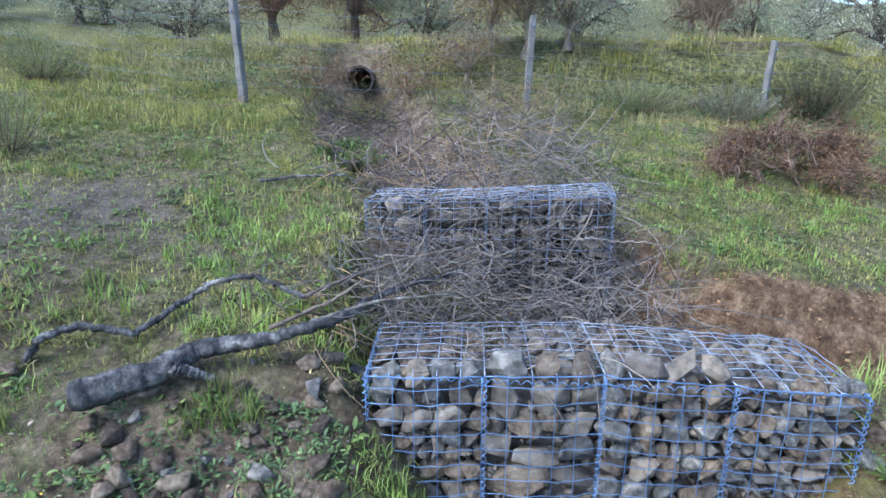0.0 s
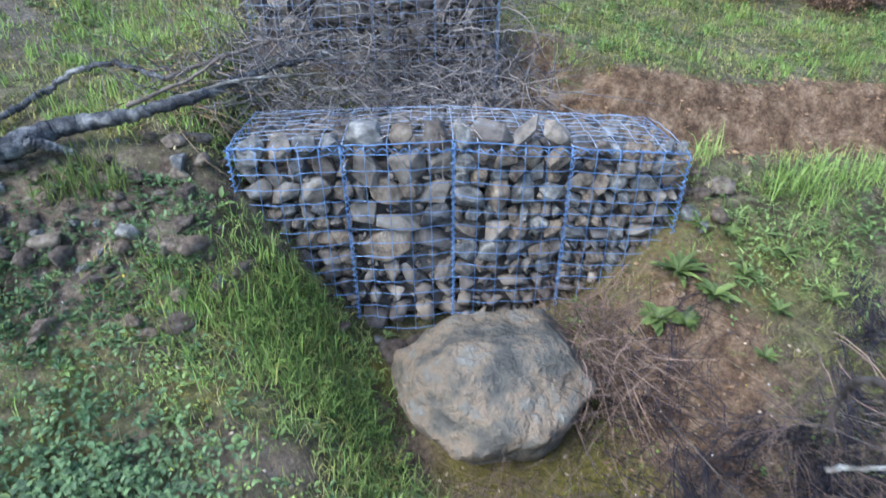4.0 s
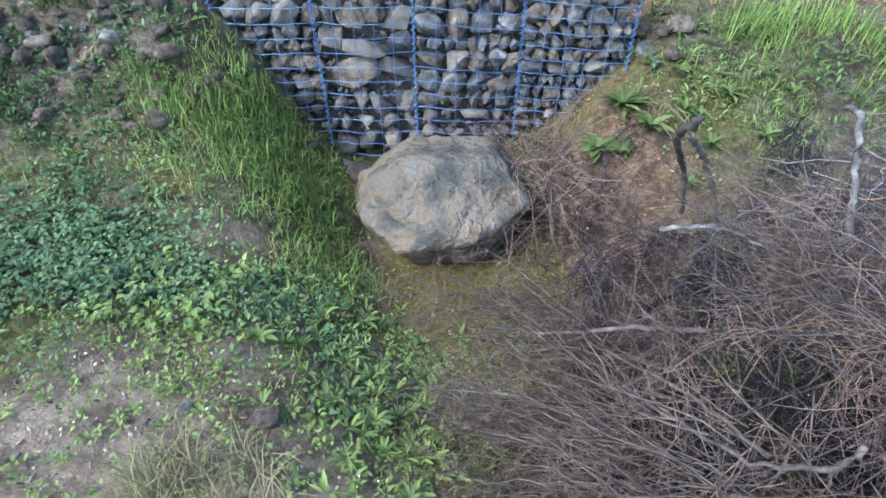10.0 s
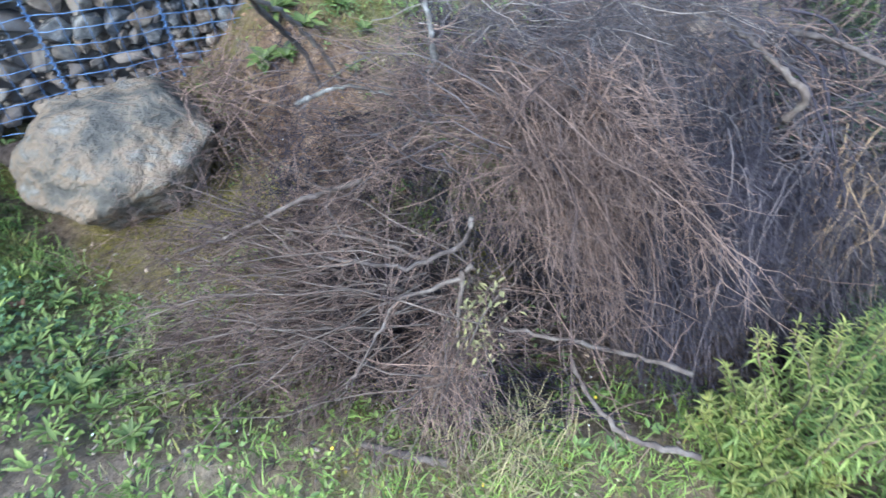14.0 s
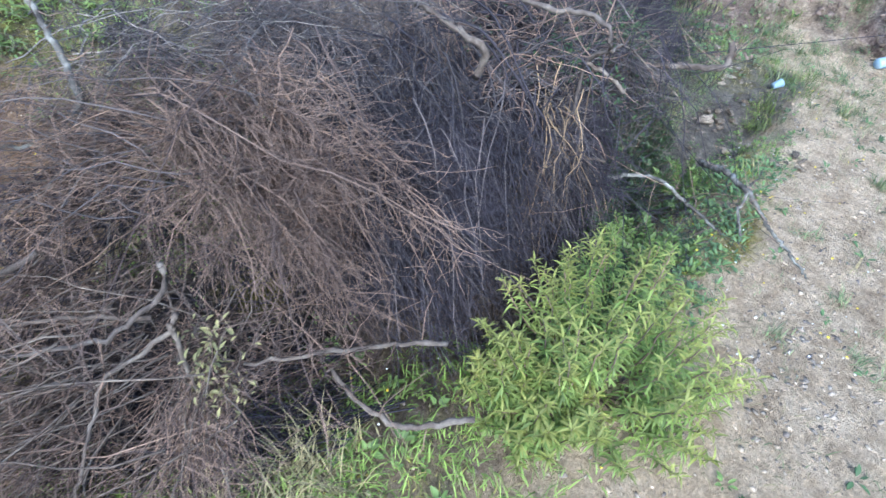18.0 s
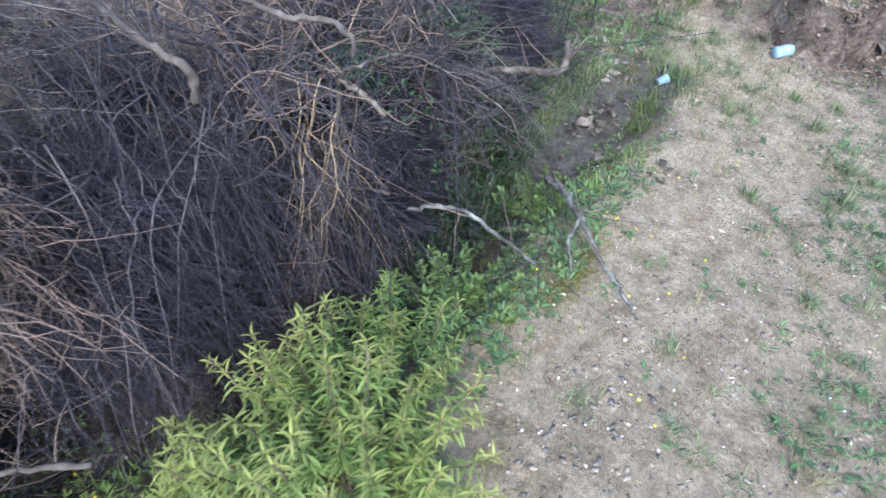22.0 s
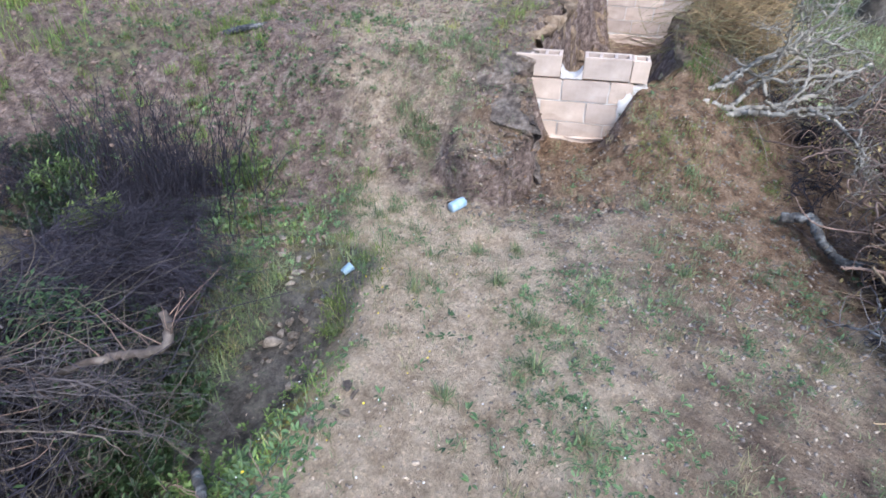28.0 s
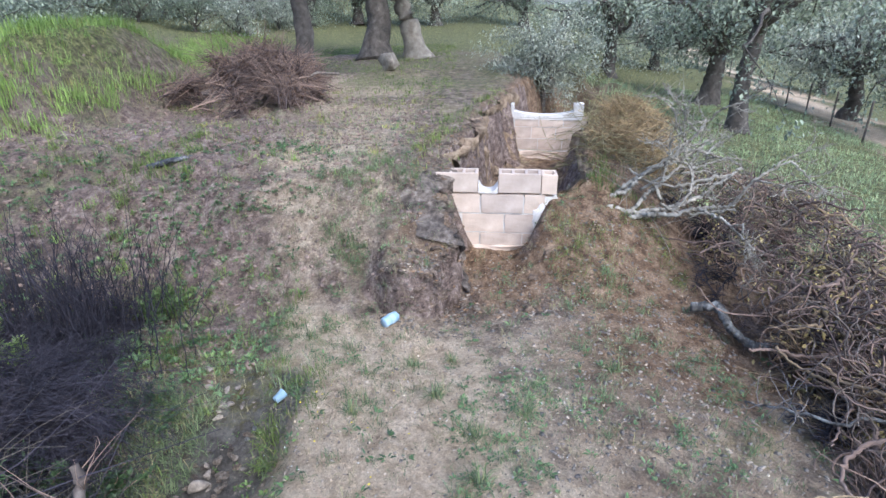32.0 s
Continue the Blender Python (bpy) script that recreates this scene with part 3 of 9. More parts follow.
red = ramp(nt, noise_tex(nt, co, 8, 7, 0.7), [(0.36, (0.10, 0.062, 0.038)), (0.5, (0.235, 0.15, 0.089)), (0.63, (0.38, 0.265, 0.172))])
turf = ramp(nt, noise_tex(nt, co, 12, 7, 0.7), [(0.36, (0.05, 0.05, 0.026)), (0.5, (0.13, 0.13, 0.054)), (0.63, (0.265, 0.255, 0.11))])
moss = ramp(nt, noise_tex(nt, co, 25, 6, 0.7), [(0.3, (0.11, 0.105, 0.022)), (0.7, (0.30, 0.25, 0.05))])
mud = ramp(nt, noise_tex(nt, co, 10, 6, 0.7), [(0.36, (0.06, 0.053, 0.045)), (0.64, (0.21, 0.185, 0.155))])
col = mix(nt, mask("pale"), soil, pale)
dug = ramp(nt, noise_tex(nt, co, 9, 7, 0.7), [(0.36, (0.10, 0.071, 0.058)), (0.5, (0.225, 0.163, 0.132)), (0.64, (0.38, 0.295, 0.245))])
col = mix(nt, mask("dug", 0.2, 0.8, 6), col, dug)
col = mix(nt, mask("red"), col, red)
grain = ramp(nt, noise_tex(nt, co, 34, 5, 0.75), [(0.36, (0.64, 0.62, 0.6)), (0.5, (1, 1, 1)), (0.64, (1.3, 1.28, 1.25))])
rough_earth = maths(nt, "SUBTRACT", 1.0, maths(nt, "MULTIPLY", mask("pale"), 0.7))
col = mix(nt, rough_earth, col, mix(nt, 1.0, col, grain, "MULTIPLY"))
col = mix(nt, mask("wet"), col, mud)
# near-black soil colour standing for the shade beneath the brush
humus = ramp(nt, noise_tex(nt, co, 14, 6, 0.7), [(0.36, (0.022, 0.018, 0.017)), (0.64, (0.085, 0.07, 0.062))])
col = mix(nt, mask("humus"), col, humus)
col = mix(nt, mask("moss", 0.3, 1.0, 14, 1.3), col, moss)
col = mix(nt, mask("green", 0.28, 0.85, 9, 1.5), col, turf)
col = mix(nt, 1.0, col, ramp(nt, speck, [(0.25, (0.74, 0.74, 0.74)), (0.5, (1, 1, 1)), (0.75, (1.2, 1.19, 1.18))]), "MULTIPLY")
for size, lo, hi in ((75.0, 0.9, 1.16), (190.0, 0.88, 1.12)):
    vor = node(nt, "ShaderNodeTexVoronoi", Scale=size)
    nt.links.new(co, vor.inputs["Vector"])
    sep = nt.nodes.new("ShaderNodeSeparateColor")
    nt.links.new(vor.outputs["Color"], sep.inputs[0])
    col = mix(nt, 1.0, col, ramp(nt, sep.outputs[0], [(0.0, (lo, lo, lo)), (0.75, (1, 1, 1)), (1.0, (hi, hi, hi * 0.97))]), "MULTIPLY")
nt.links.new(col, b.inputs["Base Color"])
bump(nt, b, noise_tex(nt, co, 30, 9, 0.78), 1.0, 0.05)
me.materials.append(SOIL)
tagged(new("ground", me), "sloping meadow and bare track cut by gullies", "ground", kind="structure")


# ------------------------------------------------------------ stones
def stone_mesh(seed, points=16, flat=(1, 0.75, 0.7), soften=0.0):
    """An angular broken stone of unit size: a hull of scattered points with its edges knocked off."""
    g = np.random.default_rng(seed)
    v = g.normal(size=(points, 3))
    v /= np.linalg.norm(v, axis=1, keepdims=True)
    v *= g.uniform(0.78, 1.0, (points, 1)) * np.array(flat) * 0.5
    bm = bmesh.new()
    for p in v:
        bm.verts.new(p)
    hull = bmesh.ops.convex_hull(bm, input=bm.verts)
    bmesh.ops.delete(bm, geom=[e for e in hull["geom_interior"] if isinstance(e, bmesh.types.BMVert)], context="VERTS")
    if soften:
        bmesh.ops.bevel(bm, geom=bm.edges[:], offset=soften, segments=1, affect="EDGES", clamp_overlap=True)
    for f in bm.faces:
        f.smooth = soften > 0.03
    me = bpy.data.meshes.new("stone")
    bm.to_mesh(me)
    bm.free()
    return me


def stone_set(seed, materials, soften=0.02):
    out = []
    for i in range(18):
        me = stone_mesh(seed + i, 11 + i % 7, (1, 0.68 + 0.03 * (i % 6), 0.70 + 0.05 * (i % 4)), soften)
        me.materials.append(materials[i % len(materials)])
        out.append(me)
    return out


STONE_TAN = surface("tan stone", [(0.3, (0.09, 0.072, 0.0585)), (0.42, (0.171, 0.1395, 0.1125)), (0.5, (0.243, 0.198, 0.153)), (0.6, (0.279, 0.243, 0.198)), (0.74, (0.414, 0.378, 0.333))], 5, 0.88, relief=0.8, fine=6, depth=0.03, vary="object", amount=0.4)
STONE_BLUE = surface("slate-grey stone", [(0.3, (0.0748, 0.0757, 0.0774)), (0.45, (0.154, 0.1549, 0.1549)), (0.58, (0.2376, 0.2376, 0.2332)), (0.74, (0.44, 0.44, 0.4312))], 5, 0.85, relief=0.7, fine=6, depth=0.03, vary="object", amount=0.45)
STONE_DARK = surface("dark weathered stone", [(0.3, (0.04, 0.037, 0.035)), (0.5, (0.10, 0.09, 0.08)), (0.72, (0.22, 0.20, 0.18))], 5, 0.9, relief=0.8, fine=6, depth=0.03, vary="object", amount=0.45)
RUBBLE = surface("earthy rubble", [(0.3, (0.09, 0.066, 0.05)), (0.5, (0.19, 0.148, 0.115)), (0.72, (0.32, 0.27, 0.22))], 6, 0.95, relief=0.9, fine=6, depth=0.03, vary="object", amount=0.4)
STONES = stone_set(40, (STONE, STONE_TAN, STONE_BLUE))
STONES_DARK = stone_set(140, (STONE_DARK, STONE_DARK, STONE))
STONES_PALE = stone_set(340, (STONE_PALE, STONE_PALE, STONE_TAN), 0.05)
STONES_RUBBLE = stone_set(240, (RUBBLE, RUBBLE, STONE_TAN, RUBBLE, STONE_BLUE), 0.035)


def raw(me):
    v = np.empty(len(me.vertices) * 3)
    me.vertices.foreach_get("co", v)
    return v.reshape(-1, 3), [np.array(p.vertices) for p in me.polygons]


LUMPS = []
for i in range(8):
    m_ = stone_mesh(90 + i, 9)
    bm = bmesh.new()
    bm.from_mesh(m_)
    bmesh.ops.triangulate(bm, faces=bm.faces[:])
    bm.to_mesh(m_)
    bm.free()
    v_, f_ = raw(m_)
    LUMPS.append((v_, np.array(f_)))


def scatter(name, places, sizes, seed, material, squash=0.75):
    """Many small stones in one mesh."""
    g = np.random.default_rng(seed)
    V, F, n = [], [], 0
    for p, s in zip(places, sizes):
        v, f = LUMPS[g.integers(len(LUMPS))]
        a = g.uniform(0, 6.283)
        c, d = np.cos(a), np.sin(a)
        q = v * np.array([1, g.uniform(0.6, 1), squash]) * s
        V.append(np.stack([q[:, 0] * c - q[:, 1] * d, q[:, 0] * d + q[:, 1] * c, q[:, 2]], 1) + p)
        F.append(f + n)
        n += len(v)
    me = mesh_np(name, np.concatenate(V), np.concatenate(F))
    me.materials.append(material)
    return me


# ------------------------------------------------------------ gabions
def wire_path(a, b, sag, count, seed, axis):
    """A wire from a to b, bulging a little along an axis between its ends."""
    p = bent([a, b], count, 0.0)
    s = np.linspace(0, 1, count)
    g = np.random.default_rng(seed)
    p[:, axis] += sag * np.sin(np.pi * s) + g.normal(0, 0.004, count)
    p[:, 2] += g.normal(0, 0.0025, count)
    return p


def spiral(a, b, radius, turns, count):
    a, b = np.array(a), np.array(b)
    s = np.linspace(0, 1, count)[:, None]
    t = (b - a) / np.linalg.norm(b - a)
    u = np.cross(t, [0.3, 0.9, 0.2])
    u /= np.linalg.norm(u)
    w = np.cross(t, u)
    return a + (b - a) * s + radius * (np.cos(turns * 6.283 * s) * u + np.sin(turns * 6.283 * s) * w)


def gabion(m, edges, depth, tops, bottom, rows, wire, label, seed, singles, stones):
    """A wire basket in cells, filled with broken stone. edges: x of the cell borders; tops: height at each border."""
    g = np.random.default_rng(seed)
    box = thing("gabion", m, label, "gabion", "gabion dams")
    wires = 0.0022
    x0, x1 = edges[0], edges[-1]
    top_at = lambda x: np.interp(x, edges, tops)
    # hidden core of packed earth and chips
    bm = bmesh.new()
    bmesh.ops.create_cube(bm, size=1)
    for v in bm.verts:
        v.co = (x0 + 0.09 + (v.co.x + 0.5) * (x1 - x0 - 0.18), 0.14 + (v.co.y + 0.5) * (depth - 0.2), bottom + (v.co.z + 0.5) * (min(tops) - 0.13 - bottom))
    bmesh.ops.subdivide_edges(bm, edges=bm.edges[:], cuts=8, use_grid_fill=True)
    for v in bm.verts:
        v.co += Vector(g.normal(0, 0.012, 3))
    part("core", bm, STONE_ISLE, box, "dark packed chippings")
    # stones of the front face, in rough courses, cell by cell
    spots = []
    for i in range(len(edges) - 1):
        z = bottom
        big = (0.15, 0.21, 0.15, 0.105)[i % 4]
        while z < top_at(edges[i]) - 0.05:
            hgt = big * g.uniform(0.42, 1.0)
            x = edges[i] + 0.005
            while x < edges[i + 1] - 0.03:
                wid = min(hgt * g.uniform(0.7, 1.5), edges[i + 1] - x)
                spots.append((x + wid / 2, g.uniform(0.05, 0.085), z + hgt / 2 + g.normal(0, 0.008), wid * 1.34, 0.17, hgt * 1.5))
                x += wid * 0.97
            z += hgt * 0.95
    chips = np.column_stack([g.uniform(x0 + 0.04, x1 - 0.04, 900), g.uniform(0.07, 0.13, 900), g.uniform(bottom, min(tops) - 0.05, 900)])
    tagged(put("chip_fill", scatter("chip_fill", chips, g.uniform(0.045, 0.09, 900), seed + 2, STONE_ISLE, 0.8), None, box), "smaller broken stones wedged between the large ones", kind="stuff")
    y = 0.12
    while y < depth - 0.02:
        dep = g.uniform(0.08, 0.13)
        x = x0
        while x < x1 - 0.03:
            wid = min(dep * g.uniform(0.8, 1.5), x1 - x)
            spots.append((x + wid / 2, y + dep / 2, top_at(x) - g.uniform(0.045, 0.075), wid * 1.32, dep * 1.45, 0.13))
            x += wid * 0.97
        y += dep * 0.95
    for side in (x0 + 0.06, x1 - 0.06):
        z = bottom
        while z < min(tops) - 0.08:
            for y in np.arange(0.18, depth, 0.11):
                spots.append((side + g.normal(0, 0.01), y, z + 0.05, 0.13, 0.14, 0.12))
            z += 0.1
    order = sorted(range(len(spots)), key=lambda k: -spots[k][2])
    rest_p, rest_s = [], []
    for rank, k in enumerate(order):
        px, py, pz, sx, sy, sz = spots[k]
        if rank < singles:
            st = put("stone", stones[g.integers(len(stones))], None, box)
            st.matrix_basis = pose(px, py, pz, g.uniform(-15, 15), g.uniform(-25, 25), g.uniform(-15, 15)) @ Matrix.Diagonal((sx * 1.12, sy * 1.1, sz * 1.12, 1)) @ pose(0, 0, 0, g.choice((0, 90, 180)), g.uniform(0, 360), g.choice((0, 180)))
        else:
            rest_p.append((px, py, pz))
            rest_s.append(max(sx, sz))
    if rest_p:
        tagged(put("stone_fill", scatter("stone_fill", rest_p, rest_s, seed + 1, STONE_ISLE, 0.8), None, box), "joined broken stones deep in the basket", kind="stuff")
    # mesh panels: front and top of each cell, and the two ends; each wire a piece of its panel
    def panel(name, lines, coat=wire):
        first = None
        for path, rad in lines:
            ob = put(name if first is None else "wire", tube_mesh("wire", [path], np.full(len(path), rad), 5), coat, box if first is None else first)
            first = first or ob
        return first
    for i in range(len(edges) - 1):
        a, c = edges[i], edges[i + 1]
        ta, tc = tops[i], tops[i + 1]
        n = max(4, round((c - a) / 0.105))
        lines = [(wire_path((a, 0, ta + 0.003), (c, 0, tc + 0.003), -0.012, 10, seed + i, 1), wires * 1.5)]
        for k in range(n + 1):
            x, tz = a + (c - a) * k / n, ta + (tc - ta) * k / n
            lines.append((wire_path((x, -0.004, bottom), (x + g.normal(0, 0.006), -0.004, tz), -0.02 if 0 < k < n else 0, 12, seed + 31 * k + i, 1), wires))
        for k in range(rows):
            s = (k + 0.5) / rows
            lines.append((wire_path((a, -0.008, bottom + s * (ta - bottom)), (c, -0.008, bottom + s * (tc - bottom)), -0.028, 12, seed + 57 * k + i, 1), wires))
        panel("front_panel", lines)
        lines = [(wire_path((a, depth, ta + 0.004), (c, depth, tc + 0.004), 0, 8, seed + i, 1), wires * 1.4)]
        for k in range(n + 1):
            x, tz = a + (c - a) * k / n, ta + (tc - ta) * k / n
            lines.append((wire_path((x, 0, tz + 0.004), (x + 0.02, depth, tz + 0.008), 0.012, 8, seed + 91 * k + i, 2), wires))
        for k in range(1, 8):
            lines.append((wire_path((a, depth * k / 8, ta + 0.008), (c, depth * k / 8, tc + 0.008), 0.012, 8, seed + 17 * k + i, 2), wires))
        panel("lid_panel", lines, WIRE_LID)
    for x, tz in ((x0, tops[0]), (x1, tops[-1])):
        lines = [(wire_path((x, 0, tz), (x, depth, tz), 0, 8, seed, 0), wires * 1.4)]
        for k in range(1, 7):
            lines.append((wire_path((x, depth * k / 6, bottom), (x, depth * k / 6, tz), 0, 8, seed + k, 0), wires))
        for k in range(rows):
            zz = bottom + (k + 0.5) / rows * (tz - bottom)
            lines.append((wire_path((x, 0, zz), (x, depth, zz), 0, 8, seed + 3 * k, 0), wires))
        panel("end_panel", lines)
    for x, tz in zip(edges, tops):
        turns = int((tz - bottom) / 0.035)
        put("lacing_wire", tube_mesh("lacing", [spiral((x, -0.012, bottom), (x, -0.012, tz), 0.011, turns, turns * 7)], np.full(turns * 7, 0.0029), 5), wire, box, "spiral lacing wire")
    turns = int((x1 - x0) / 0.05)
    put("lacing_wire", tube_mesh("lacing", [spiral((x0, 0, tops[0] + 0.006), (x1, 0, tops[-1] + 0.006), 0.009, turns, turns * 7)], np.full(turns * 7, 0.0026), 5), wire, box, "spiral lacing wire")
    return box


gabion(pose(-0.34, 2.09, 0, 0, 0, -0.8), [0, 0.52, 1.035, 1.605, 2.18], 0.56, [1.25, 1.255, 1.265, 1.215, 1.17], 0.16, 14, WIRE,
       "blue wire gabion filled with brown broken stone across the ditch", 11, 330, STONES)
gabion(pose(-0.54, 3.72, 0, 0, 0, -8), [0, 0.42, 0.84, 1.26, 1.68], 0.5, [1.70, 1.70, 1.72, 1.75, 1.78], 0.82, 12, WIRE_GREY,
       "grey wire gabion filled with dark stone, half hidden by twigs", 23, 220, STONES_DARK)

# ------------------------------------------------------------ boulder below the gabion
bm = bmesh.new()
bmesh.ops.create_icosphere(bm, subdivisions=6, radius=0.6)
cuts = [(Vector(n).normalized(), d) for n, d in (((-0.12, -0.5, 0.9), 0.375), ((0.35, -0.62, 0.72), 0.395), ((-0.62, -0.62, 0.42), 0.405), ((0.62, -0.75, -0.1), 0.415), ((-0.05, -0.95, -0.28), 0.43),
        ((1, 0.0, 0.12), 0.475), ((-1, -0.05, 0.1), 0.475), ((-0.75, -0.35, -0.55), 0.42), ((0.2, -0.6, -0.8), 0.40), ((0.8, -0.3, -0.5), 0.43), ((0.0, 0.25, 1), 0.40), ((0, 1, 0.1), 0.45), ((0, 0, -1), 0.42),
        ((0.75, 0.1, 0.7), 0.46), ((-0.8, 0.3, 0.6), 0.45))]
for v in bm.verts:
    u = v.co.normalized()
    u = (u + 0.035 * noise.noise_vector(u * 3)).normalized()
    near = sorted(d / max(u.dot(n), 0.05) for n, d in cuts)
    blend = min(1.0, (near[1] - near[0]) / 0.03)
    p = u * (near[0] - 0.008 * (1 - blend) ** 2)
    ledge = noise.noise(Vector((p.x * 2.2 + p.y, p.z * 3.4, p.y * 2.0 + 4)))
    p += u * (0.03 * noise.fractal(p * 3.2, 0.9, 2.1, 6) + 0.03 * max(-0.3, min(0.3, ledge * 5)) + 0.005 * noise.fractal(p * 14, 1, 2.2, 3))
    v.co = (p.x * 0.92, p.y * 0.76, p.z * 0.72)
me = bpy.data.meshes.new("boulder")
bm.to_mesh(me)
bm.free()
smooth(me)
tagged(put("boulder", me, BOULDER, m=pose(0.86, 1.5, 0.24, 2, 5, 4)), "large pale angular boulder lying at the foot of the gabion", "boulder")


# ------------------------------------------------------------ block walls in the trench
def hollow_block(length, height, thick, cells):
    """A hollow concrete block, its cells open at the top."""
    bm = bmesh.new()
    web = 0.028
    def slab(x0, x1, y0, y1, z0, z1):
        r = bmesh.ops.create_cube(bm, size=1)
        for v in r["verts"]:
            v.co = (x0 + (v.co.x + 0.5) * (x1 - x0), y0 + (v.co.y + 0.5) * (y1 - y0), z0 + (v.co.z + 0.5) * (z1 - z0))
    slab(0, length, 0, web, 0, height)
    slab(0, length, thick - web, thick, 0, height)
    for k in range(cells + 1):
        x = k * (length - web) / cells
        slab(x, x + web, web, thick - web, 0, height - 0.003)
    slab(web, length - web, web, thick - web, 0, height * 0.25)
    bmesh.ops.bevel(bm, geom=[e for e in bm.edges if e.calc_length() > 0.1], offset=0.004, segments=1, affect="EDGES")
    me = bpy.data.meshes.new("block")
    bm.to_mesh(me)
    bm.free()
    me.materials.append(BLOCK)
    return me


def solid_block(length, height, thick, seed):
    g = np.random.default_rng(seed)
    bm = bmesh.new()
    bmesh.ops.create_cube(bm, size=1)
    for v in bm.verts:
        v.co = ((v.co.x + 0.5) * length, (v.co.y + 0.5) * thick, (v.co.z + 0.5) * height)
    bmesh.ops.subdivide_edges(bm, edges=bm.edges[:], cuts=2, use_grid_fill=True)
    for v in bm.verts:
        v.co += Vector(g.normal(0, 0.0022, 3))
    me = bpy.data.meshes.new("block")
    bm.to_mesh(me)
    bm.free()
    me.materials.append(BLOCK)
    return me


def slab_part(name, size, at, material, parent, label="", seed=0, rough=0.004, cuts=6):
    g = np.random.default_rng(seed)
    bm = bmesh.new()
    bmesh.ops.create_cube(bm, size=1)
    for v in bm.verts:
        v.co = [at[i] + (v.co[i] + 0.5) * size[i] for i in range(3)]
    bmesh.ops.subdivide_edges(bm, edges=bm.edges[:], cuts=cuts, use_grid_fill=True)
    for v in bm.verts:
        v.co += Vector(g.normal(0, rough, 3))
    return part(name, bm, material, parent, label)


HOLLOW = hollow_block(0.40, 0.19, 0.18, 3)
HOLLOW_HALF = hollow_block(0.145, 0.19, 0.18, 1)
HALF = [solid_block(0.40, 0.185, 0.18, 60 + i) for i in range(4)]
SHORT = [solid_block(0.19, 0.185, 0.18, 70 + i) for i in range(3)]

weir = thing("block_wall", pose(8.17, -1.87, -0.42, 0, 0, -94), "pale concrete block weir with a notch, set across the eroded trench", "wall", "trench weirs")
slab_part("mortar_bed", (1.16, 0.14, 0.62), (-0.04, 0.008, 0.0), MORTAR, weir, "smeared pale mortar joints", 4, 0.002)
slab_part("footing", (0.9, 0.19, 0.14), (0.10, -0.012, -0.02), BLOCK, weir, "rough concrete footing", 5, 0.012)
for row in range(3):
    z = 0.055 + row * 0.2 - (0.0 if row else 0.0)
    x = -0.02 if row % 2 == 0 else -0.2
    k = row
    while x < 1.12:
        length = 0.4
        if x < -0.05:
            put("block", SHORT[k % 3], None, weir, m=pose(0.0, 0.0, z))
        else:
            piece = HALF[k % 4] if x + 0.41 < 1.2 else SHORT[k % 3]
            put("block", piece, None, weir, m=pose(x + 0.006, -0.004 * (k % 2), z))
        x += length + 0.014
        k += 1
put("block", HOLLOW, None, weir, "hollow block with three open cells", pose(-0.035, 0, 0.657))
put("block", HOLLOW, None, weir, "hollow block with three open cells", pose(0.56, 0, 0.657))
put("block", HOLLOW_HALF, None, weir, "half block", pose(0.965, 0, 0.65))
bm = bmesh.new()
pts = []
for k in range(13):
    s = k / 12
    pts.append((0.37 + 0.185 * s, 0.657 + 0.075 * abs(2 * s - 1) ** 3))
for y in (0.0, 0.18):
    for x, z in pts:
        bm.verts.new((x, y, z))
    bm.verts.new((pts[-1][0], y, 0.65))
    bm.verts.new((pts[0][0], y, 0.65))
bm.verts.ensure_lookup_table()
n = len(pts) + 2
bm.faces.new([bm.verts[i] for i in range(n)])
bm.faces.new([bm.verts[n + i] for i in reversed(range(n))])
for i in range(n):
    j = (i + 1) % n
    bm.faces.new([bm.verts[i], bm.verts[n + i], bm.verts[n + j], bm.verts[j]])
part("notch_sill", bm, MORTAR, weir, "rounded white mortar sill in the notch")
bm = bmesh.new()
bmesh.ops.create_icosphere(bm, subdivisions=4, radius=0.5)
for v in bm.verts:
    p = v.co.copy()
    f = 1 + 0.35 * noise.fractal(p * 4, 1, 2, 4)
    v.co = (0.98 + p.x * 0.2 * f, 0.03 + p.y * 0.11, 0.36 + p.z * 0.5 * f)
part("mortar_smear", bm, MORTAR, weir, "thick white mortar smear")

weir2 = thing("block_wall", pose(12.68, -3.02, -0.68, 0, 0, -98), "concrete block weir with a dipped mortar crest, further down the trench", "wall", "trench weirs")
slab_part("mortar_bed", (1.3, 0.14, 0.78), (-0.05, 0.008, 0.0), MORTAR, weir2, "pale mortar joints", 8, 0.002)
slab_part("footing", (1.1, 0.24, 0.22), (0.1, -0.04, -0.05), BLOCK, weir2, "rough concrete footing", 9, 0.015)
for row in range(3):
    x, k = (-0.1 if row % 2 else 0.02), row
    while x < 1.0:
        put("block", HALF[k % 4], None, weir2, m=pose(x, -0.003 * (k % 2), 0.2 + 0.2 * row))
        x, k = x + 0.415, k + 1
bm = bmesh.new()
pts = [(-0.05 + 1.2 * k / 16, 0.795 + 0.09 * abs(2 * k / 16 - 0.9) ** 2.2) for k in range(17)]
for y in (-0.008, 0.18):
    for x, z in pts:
        bm.verts.new((x, y, z))
    bm.verts.new((pts[-1][0], y, 0.72))
    bm.verts.new((pts[0][0], y, 0.72))
bm.verts.ensure_lookup_table()
n = len(pts) + 2
bm.faces.new([bm.verts[i] for i in range(n)])
bm.faces.new([bm.verts[n + i] for i in reversed(range(n))])
